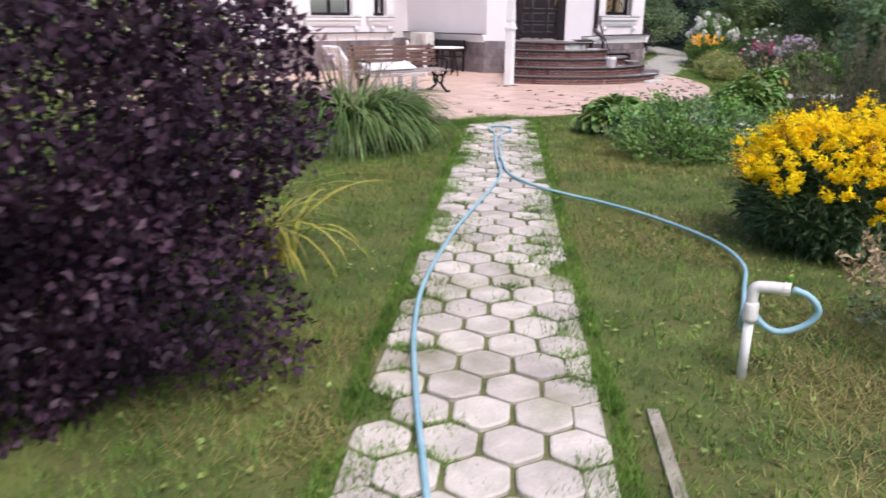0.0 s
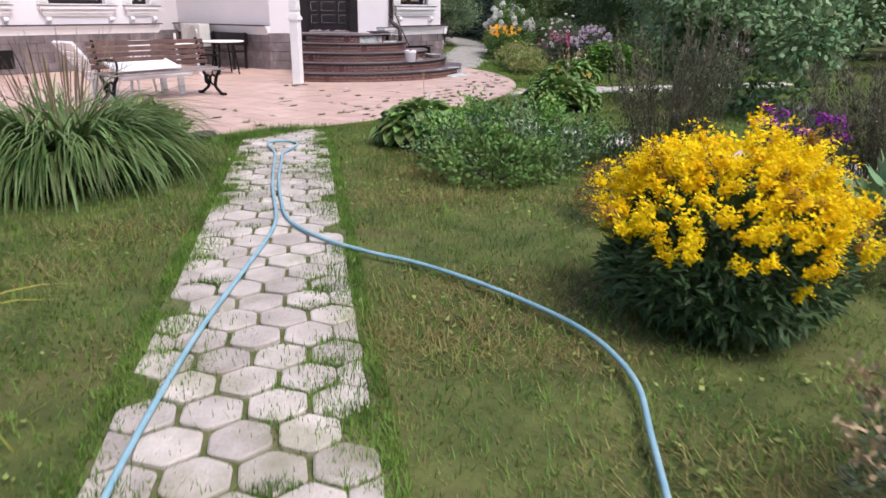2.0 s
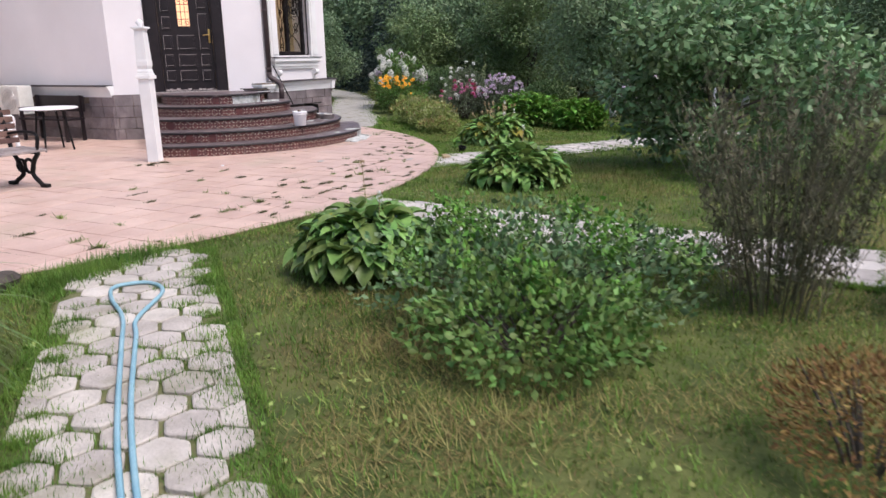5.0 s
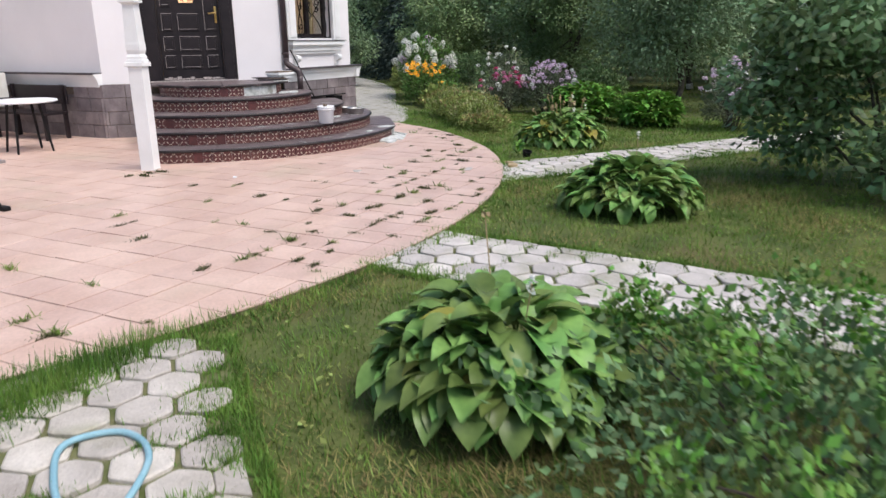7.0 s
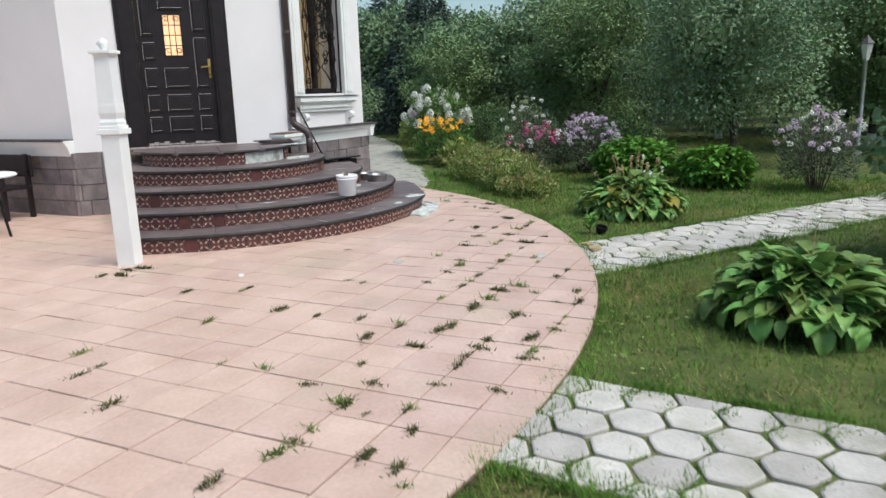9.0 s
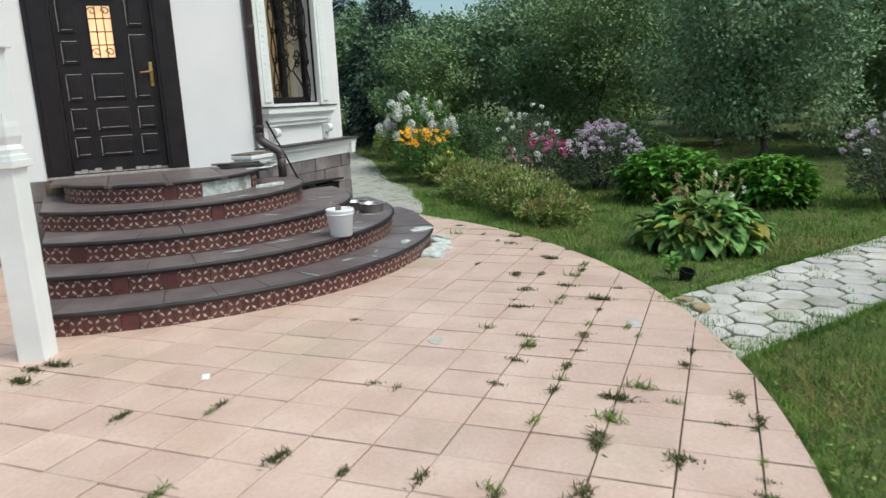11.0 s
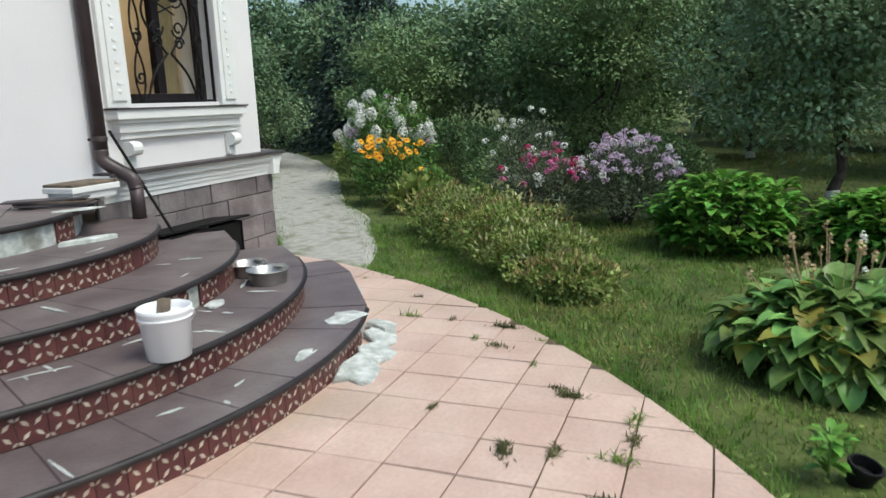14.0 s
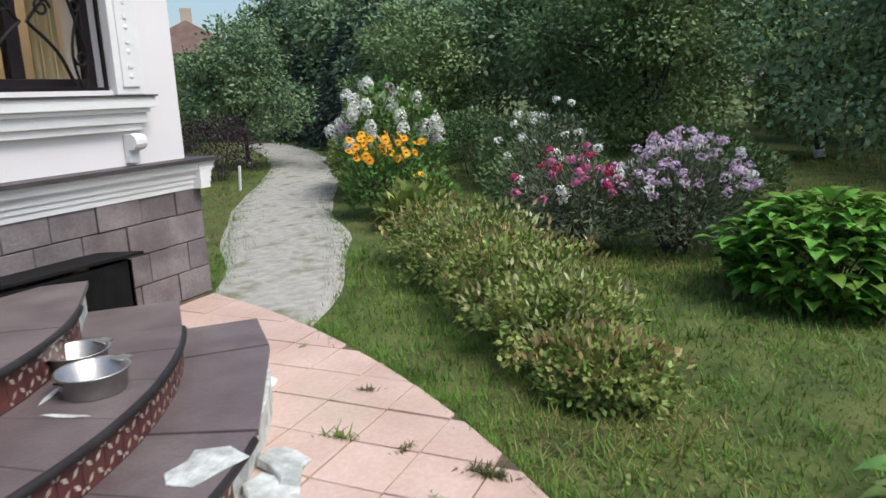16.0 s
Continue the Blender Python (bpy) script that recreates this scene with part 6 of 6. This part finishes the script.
def garden_lamp(x, y):
    t = thing("garden_lamp", x, y, -0.03, 0, "grey garden lamp post with a glass lantern", "lamp post")
    t.scale = (0.87, 0.87, 0.87)
    part("pole", lathe([(0.09, 0), (0.09, 0.3), (0.045, 0.36), (0.04, 2.15), (0.06, 2.2)], 14), M_steel, t, smooth=True)
    part("lantern", lathe([(0.07, 2.2), (0.13, 2.5), (0.12, 2.52)], 6), M_pvc, t, "pale lantern glass")
    part("lantern_roof", lathe([(0.16, 2.52), (0.06, 2.62), (0.02, 2.68), (0.001, 2.7)], 6), M_ledge, t)


garden_lamp(22.4, 5.5)


def seedling(x, y):
    rng = np.random.default_rng(91)
    t = thing("seedling", x, y, -0.02, 0, "small yellow green seedling at the lawn edge beside a dark pot", "plant")
    n = 34
    az = rng.uniform(0, math.tau, n)
    P = np.stack((0.02 * np.cos(az), 0.02 * np.sin(az), rng.uniform(0.02, 0.20, n)), 1)
    V, F = blades(P, az, rng.uniform(0.06, 0.12, n), rng.uniform(0.2, 0.9, n), rng.uniform(0.3, 1.2, n), np.full(n, 0.038), 4, (0.3, 0.9, 1, 0.7, 0.05), 0.14)
    cloud("leaf_tuft", V, F, M_bright, t, smooth=True)
    part("stem", sweep([(0, 0, 0), (0.01, 0, 0.12), (0, 0.01, 0.22)], [0.006, 0.005, 0.003], 6), M_green, t)
    single("plant_pot", lathe([(0.045, -0.02), (0.062, 0.06), (0.066, 0.06), (0.066, 0.075), (0.056, 0.075), (0.05, 0.03), (0.001, 0.03)], 16), M_iron, "small black plastic plant pot tilted on the grass", "plant pot", m=pose(x + 0.02, y - 0.11, -0.015, 14, -8, 0))


seedling(14.3, 8.64)
chip("sand_stone", 13.42, 8.39, -0.02, 0.12, 0.07, 0.05, 131, M_sand, "rough sandy stone at the terrace edge", 20)
chip("sand_stone", 13.62, 8.50, -0.02, 0.07, 0.05, 0.04, 132, M_sand, "small sandy stone at the terrace edge", 70)
single("paper_scrap", boxes((-0.035, -0.022, 0, 0.035, 0.022, 0.003), (-0.02, -0.018, 0.002, 0.033, 0.02, 0.010), bevel=0.001), M_plastic, "crumpled scrap of white paper on the terrace", "paper", m=pose(11.46, 11.02, 0.0075, 0, 0, 35))
single("marker_stake", boxes((-0.018, -0.018, -0.05, 0.018, 0.018, 0.42), bevel=0.004), M_white, "short white wooden stake beside the gravel path", "stake", m=pose(22.99, 17.41, -0.03, 2, 3, 10))


def far_house():
    t = thing("neighbour_house", 60.5, 52.0, 0, 38, "distant beige house with brown roof and brick chimney", "house")
    part("wall", boxes((-6, -4, 0, 6, 4, 5.0)), M_beige, t)
    bm = bmesh.new()
    v = [bm.verts.new(p) for p in ((-6.5, -4.5, 5), (6.5, -4.5, 5), (6.5, 4.5, 5), (-6.5, 4.5, 5), (-3.5, 0, 7.6), (3.5, 0, 7.6))]
    for f in ((0, 1, 5, 4), (1, 2, 5), (2, 3, 4, 5), (3, 0, 4), (3, 2, 1, 0)):
        bm.faces.new([v[k] for k in f])
    roof = part("roof", bm, M_roof, t)
    part("chimney", boxes((-2.4, -0.4, 6.2, -1.6, 0.4, 8.6)), M_beige, roof)
    for x in (-3.5, 0, 3.5):
        w = part("window", boxes((x - 0.6, -4.03, 1.6, x + 0.6, -3.98, 3.2)), M_ledge, t, "dark window")


far_house()

# ---------------------------------------------------------------- weeds and grass
def weed_kind(seed, n, L):
    rng = np.random.default_rng(seed)
    az = rng.uniform(0, math.tau, n)
    P = np.stack((rng.normal(0, 0.045, n), rng.normal(0, 0.016, n), np.zeros(n)), 1)
    return blades(P, az, L * rng.uniform(0.3, 1.0, n), rng.uniform(0.1, 1.1, n), rng.uniform(0.0, 1.2, n), np.full(n, 0.0075), 3, (0.8, 1, 0.7, 0.1))


WEEDS = []
for s, (n, L) in enumerate(((110, 0.05), (150, 0.065), (190, 0.07), (50, 0.10))):
    V, F = weed_kind(s + 200, n, L)
    w = cloud("weed", V, F, M_grass if s == 3 else M_weed, None)
    WEEDS.append(tagged(w, "small tuft of grass growing in a tile joint", "weed", "weeds in the terrace"))
W_AT = [(11.28, 12.2), (11.12, 12.08), (11.38, 12.1), (12.43, 9.36), (12.71, 9.06), (11.77, 8.73), (11.29, 8.75), (11.41, 9.07), (10.79, 9.38), (10.75, 10.06), (10.73, 9.72), (10.77, 9.09), (10.76, 8.77), (10.45, 9.14), (10.42, 8.78), (9.55, 8.77), (9.49, 8.57), (9.14, 8.36), (8.7, 8.83), (9.78, 9.43), (9.47, 10.37), (11.04, 12.24), (10.8, 8.16), (11.78, 8.46), (12.32, 8.44), (10.9, 11.1)]
W_AT2 = [(15.75, 10.36), (15.14, 10.02), (14.79, 9.77), (14.12, 9.9), (14.16, 9.69), (14.15, 9.43), (13.84, 9.42), (13.83, 9.0), (13.51, 9.1), (13.49, 9.37), (13.19, 9.64), (12.66, 9.06), (12.4, 9.35), (16.75, 11.89), (15.38, 10.31), (14.76, 9.72), (14.45, 10.36), (14.57, 9.4), (15.84, 10.75), (16.3, 11.2), (16.1, 11.9), (15.54, 10.07)]
wr = random.Random(77)
more = []
while len(more) < 45:
    x, y = wr.uniform(7.0, 13.0), wr.uniform(8.0, 11.5)
    if math.hypot(x - 10.2, y - 15.5) < 7.6 and wr.random() < 0.25 + 0.75 * (y < 9.2):
        more.append((tile_x(round((x - 9.43) / 0.318)), y) if wr.random() < 0.35 else (x, TILE_Y + TILE * round((y - TILE_Y) / TILE)))
while len(more) < 82:
    a, r = radians(wr.uniform(258, 338)), 7.55 - abs(wr.gauss(0, 0.75))
    x, y = 10.2 + r * math.cos(a), 15.5 + r * math.sin(a)
    if math.hypot(x - STEP_C[0], y - STEP_C[1]) > 2.95:
        more.append((tile_x(round((x - 9.43) / 0.322)), y) if wr.random() < 0.3 else (x, TILE_Y + TILE * round((y - TILE_Y) / TILE)))
for i, (x, y) in enumerate(W_AT + W_AT2 + more):
    k = i % 4 if i < len(W_AT) + len(W_AT2) else wr.choice((0, 0, 3))
    m = pose(x, y, 0.002, 0, 0, wr.choice((0, 90)) + wr.uniform(-15, 15))
    big = wr.uniform(0.45, 1.0)
    if i < 4:
        WEEDS[k].matrix_basis = m
    else:
        copy_thing(WEEDS[k], m).scale = (big, big, big)


def scatter(n, x0, x1, y0, y1, rng):
    return rng.uniform(x0, x1, n), rng.uniform(y0, y1, n)


def lawn_mask(x, y):
    ok = ~inside_terrace(x, y)
    for p in (PATH_1, PATH_2, PATH_3):
        ok &= ~on_path(p, x, y, 0.0)
    for a, b in zip(FAR_PATH, FAR_PATH[1:]):
        ok &= ~on_path((a, b, 0.60), x, y, 0.0)
    ok &= ~((x > 13.4) & (y > 13.4) & (x < 17.5))
    return ok


def lawn():
    rng = np.random.default_rng(300)
    t = thing("lawn_grass", 0, 0, 0, 0, "uneven mown lawn grass with dry straw patches", "grass", kind="stuff")
    xs, ys = [], []
    for n, box4 in ((260000, (-0.5, 9.5, -0.5, 9.0)), (80000, (6.5, 13.5, 2.5, 8.6)), (110000, (11.0, 19.5, 5.0, 12.6)), (60000, (16.0, 30.0, 3.0, 21.0))):
        x, y = scatter(n, *box4, rng)
        xs.append(x), ys.append(y)
    x, y = np.concatenate(xs), np.concatenate(ys)
    keep = lawn_mask(x, y) & ~((x < 0.6) & (y < 0.2))
    x, y = x[keep], y[keep]
    patch = np.sin(x * 2.1 + 1.3 * np.sin(y * 1.7)) + np.sin(y * 2.6 + 1.1 * np.sin(x * 1.3)) + 0.6 * np.sin(x * 5.3 + y * 4.1)
    s, w, _ = along(PATH_1, x, y)
    dry_lean = np.where(w < 0, 0.62, -0.5) - 0.16 * np.clip(s - 9, 0, 9)
    roll = rng.random(len(x))
    dry = roll < 0.22 + 0.26 * patch + 0.34 * dry_lean
    knots = np.stack((rng.uniform(-0.5, 20, 26000), rng.uniform(-0.5, 13, 26000)), 1)
    knots = knots[lawn_mask(knots[:, 0], knots[:, 1])]
    tuft = ~dry & (rng.random(len(x)) < 0.5) & (x < 20) & (y < 13)
    for nm, m, sel, h in (("green_blades", M_grass, ~dry & ~tuft, 0.046), ("tuft_blades", M_lush, tuft, 0.058), ("dry_blades", M_straw, dry, 0.040)):
        k = int(sel.sum())
        px, py, az = x[sel], y[sel], rng.uniform(0, math.tau, k)
        if nm == "tuft_blades":
            home = knots[rng.integers(0, len(knots), k)]
            off = rng.normal(0, 0.034, (k, 2))
            px, py = home[:, 0] + off[:, 0], home[:, 1] + off[:, 1]
            az = np.arctan2(off[:, 1], off[:, 0]) + rng.normal(0, 0.5, k)
        P = np.stack((px, py, np.full(k, -0.035)), 1)
        far = 1 + np.clip((px - 12) / 10, 0, 1.2)
        tall = h * (1 + 0.35 * np.clip(patch[sel], -1, 2)) * rng.uniform(0.7, 1.5, k)
        flat = 0.5 if nm == "dry_blades" else 0.95
        V, F = blades(P, az, tall * (1.25 if nm == "dry_blades" else 1.0), rng.uniform(0.35, 1.45, k) * flat, rng.uniform(0.2, 1.1, k), 0.0072 * far, 1, (1, 0.1))
        cloud(nm, V, F, m, t)
    n = 9000
    x, y = scatter(n, 0.5, 17.0, 0.5, 10.0, rng)
    ok = lawn_mask(x, y) & (np.sin(x * 3.3) + np.sin(y * 2.9 + x) > -0.2)
    P = np.stack((x[ok], y[ok], rng.uniform(-0.01, 0.015, int(ok.sum()))), 1)
    D = rng.normal(size=P.shape) * np.array((1, 1, 0.35))
    V, F = leaflets(P, D, rng.uniform(0.02, 0.045, len(P)), rng.uniform(0.015, 0.03, len(P)), rng, 0.15, unit(rng.normal(size=P.shape) * 0.35 + np.array((0, 0, 1.0))))
    cloud("broad_leaves", V, F, M_varieg, t)


def fringe():
    """Longer grass along path and terrace edges and in the paver joints."""
    rng = np.random.default_rng(301)
    t = thing("edge_grass", 0, 0, 0, 0, "longer grass and weeds along path edges and joints", "grass", kind="stuff")
    X, Y, H = [], [], []
    for path, n in ((PATH_1, 62000), (PATH_2, 24000), (PATH_3, 22000)):
        (ax, ay), (bx, by), half = path
        L = math.hypot(bx - ax, by - ay)
        s = rng.uniform(0, L, n)
        side = rng.choice((-1, 1), n)
        w = side * (half + 0.07 - np.abs(rng.normal(0, 0.14 if path is PATH_1 else 0.08, n)) * (1.1 + 1.0 * np.sin(s * 3.1 + side) * np.sin(s * 1.3 + side)))
        clump = (np.sin(s * 4.3 + side * 2) + np.sin(s * 9.1 + side) > -0.3) | (rng.random(n) < 0.3)
        s, w = s[clump], w[clump]
        n2 = n // 5
        c = rng.integers(0, 110, n2)
        pitch = 0.248 if path is PATH_1 else 0.262
        row = rng.integers(0, int(L / (pitch * 0.866)), 110)
        cs = 0.1 + (row + 0.5) * pitch * 0.866
        cw = np.clip(np.sign(rng.normal(size=110)) * half * rng.random(110) ** 0.55, -0.4, 0.4)
        s, w = np.concatenate((s, cs[c] + rng.normal(0, 0.028, n2))), np.concatenate((w, cw[c] + rng.normal(0, 0.05, n2)))
        X.append(ax + (bx - ax) * s / L - (by - ay) * w / L)
        Y.append(ay + (by - ay) * s / L + (bx - ax) * w / L)
        H.append(rng.uniform(0.02, 0.046, len(s)))
    a = rng.uniform(math.pi * 1.12, math.pi * 1.86, 9000)
    r = TERRACE_R + np.abs(rng.normal(0.0, 0.09, 9000)) - 0.02
    X.append(TERRACE_C[0] + r * np.cos(a)), Y.append(TERRACE_C[1] + r * np.sin(a)), H.append(rng.uniform(0.02, 0.055, 9000))
    for a, b in zip(FAR_PATH, FAR_PATH[1:]):
        u, sd = rng.random(1500), rng.choice((-1, 1), 1500)
        d = np.array((b[0] - a[0], b[1] - a[1])) / math.hypot(b[0] - a[0], b[1] - a[1])
        w = sd * (0.64 - np.abs(rng.normal(0, 0.14, 1500)))
        X.append(a[0] + (b[0] - a[0]) * u - d[1] * w), Y.append(a[1] + (b[1] - a[1]) * u + d[0] * w), H.append(rng.uniform(0.02, 0.05, 1500))
    n3 = 5200
    X.append(7.15 + rng.normal(0, 0.42, n3)), Y.append(8.22 - 0.2 * rng.normal(0, 0.42, n3) + rng.normal(0, 0.07, n3)), H.append(rng.uniform(0.03, 0.10, n3))
    x, y, h = np.concatenate(X), np.concatenate(Y), np.concatenate(H)
    keep = np.hypot(x - TERRACE_C[0], y - TERRACE_C[1]) > TERRACE_R - 0.10
    x, y, h = x[keep], y[keep], h[keep]
    n = len(x)
    P = np.stack((x, y, np.full(n, -0.02)), 1)
    V, F = blades(P, rng.uniform(0, math.tau, n), h * 1.3, rng.uniform(0.3, 1.45, n), rng.uniform(0.3, 1.4, n), np.full(n, 0.0062), 1, (1, 0.1))
    cloud("blades", V, F, M_lush, t)


lawn()
fringe()


# ---------------------------------------------------------------- paving pieces
def hex_path(path, name, label):
    bm, m = path_bed(path)
    bed = single(name, bm, M_joint, label, "path", "structure", m=m)
    (ax, ay), (bx, by), half = path
    L = math.hypot(bx - ax, by - ay)
    PITCH = 0.248 if path is PATH_1 else 0.262
    R = PITCH / math.sqrt(3) - 0.012
    kinds = []
    rng = random.Random(len(name))
    for q in range(4):
        tips = [Vector((R * rng.uniform(0.96, 1.02) * math.cos(a), R * rng.uniform(0.96, 1.02) * math.sin(a))) for a in (k * math.pi / 3 for k in range(6))]
        poly = []
        for k in range(6):
            soft = rng.uniform(0.10, 0.2)
            poly += [tuple(tips[k].lerp(tips[k - 1], soft)), tuple(tips[k] * (1 - 0.3 * soft)), tuple(tips[k].lerp(tips[(k + 1) % 6], soft))]
        me = chamfered(poly, -0.05, 0.0, 0.009)
        me.materials.append(M_hex_worn if path is PATH_1 else M_hex)
        kinds.append(me)
    row, n, s = 0, 0, 0.1
    cut = []
    for sign in (1, -1):
        poly = [(R * math.cos(a), R * math.sin(a)) for a in (k * math.pi / 3 for k in range(6))]
        keep = [p for p in poly if p[1] * sign < 0.02]
        me = chamfered(keep if sign < 0 else keep[-1:] + keep[:-1], -0.05, 0.0, 0.008)
        me.materials.append(M_hex_worn if path is PATH_1 else M_hex)
        cut.append(me)
    while s < L:
        slots = [(-1.5, 0), (-0.5, 0), (0.5, 0), (1.5, 0)] if row % 2 else [(-1.93, -1), (-1.0, 0), (0.0, 0), (1.0, 0), (1.93, 1)]
        for slot, end in slots:
            w = slot * PITCH
            x, y = ax + (bx - ax) * s / L - (by - ay) * w / L, ay + (by - ay) * s / L + (bx - ax) * w / L
            if math.hypot(x - TERRACE_C[0], y - TERRACE_C[1]) > TERRACE_R - 0.10 and rng.random() > (0.25 if end and path is PATH_1 else 0.0) and n < 300:
                tilt = (rng.uniform(-0.007, 0.002) - (0.003 if abs(slot) > 1.4 else 0.0), rng.gauss(0, 1.0), rng.gauss(0, 1.0))
                if end:
                    piece("paver", cut[0 if end > 0 else 1], bed, pose(s, w, *tilt, rng.gauss(0, 2)))
                else:
                    piece("paver", kinds[rng.randrange(4)], bed, pose(s, w, *tilt, rng.choice((0, 60, 120)) + rng.gauss(0, 1.5)))
                n += 1
        s += PITCH * 0.866
        row += 1


def kerb_row():
    """Half-buried thin kerb stones beside the main path."""
    (ax, ay), (bx, by), _ = PATH_1
    rz = math.degrees(math.atan2(by - ay, bx - ax))
    row = thing("kerb", ax, ay, 0, rz, "row of thin half buried concrete kerb stones along the path", "kerb", kind="structure")
    rng = random.Random(17)
    for k in range(5):
        me = chamfered([(0.01, -0.025), (0.83, -0.025), (0.83, 0.025), (0.01, 0.025)], -0.16, 0.0, 0.006)
        me.materials.append(M_kerb)
        piece("kerb_stone", me, row, pose(1.55 + 0.85 * k, -0.665 + rng.gauss(0, 0.008), -0.010 if k == 3 else -0.035, rng.gauss(0, 3), rng.gauss(0, 0.12), rng.gauss(0, 0.7)))


kerb_row()
hex_path(PATH_1, "path_main", "garden path of grey hexagonal concrete pavers")
hex_path(PATH_2, "path_side", "side path of hexagonal concrete pavers")
hex_path(PATH_3, "path_back", "weedy path of hexagonal concrete pavers")
steps = build_steps()
build_terrace()
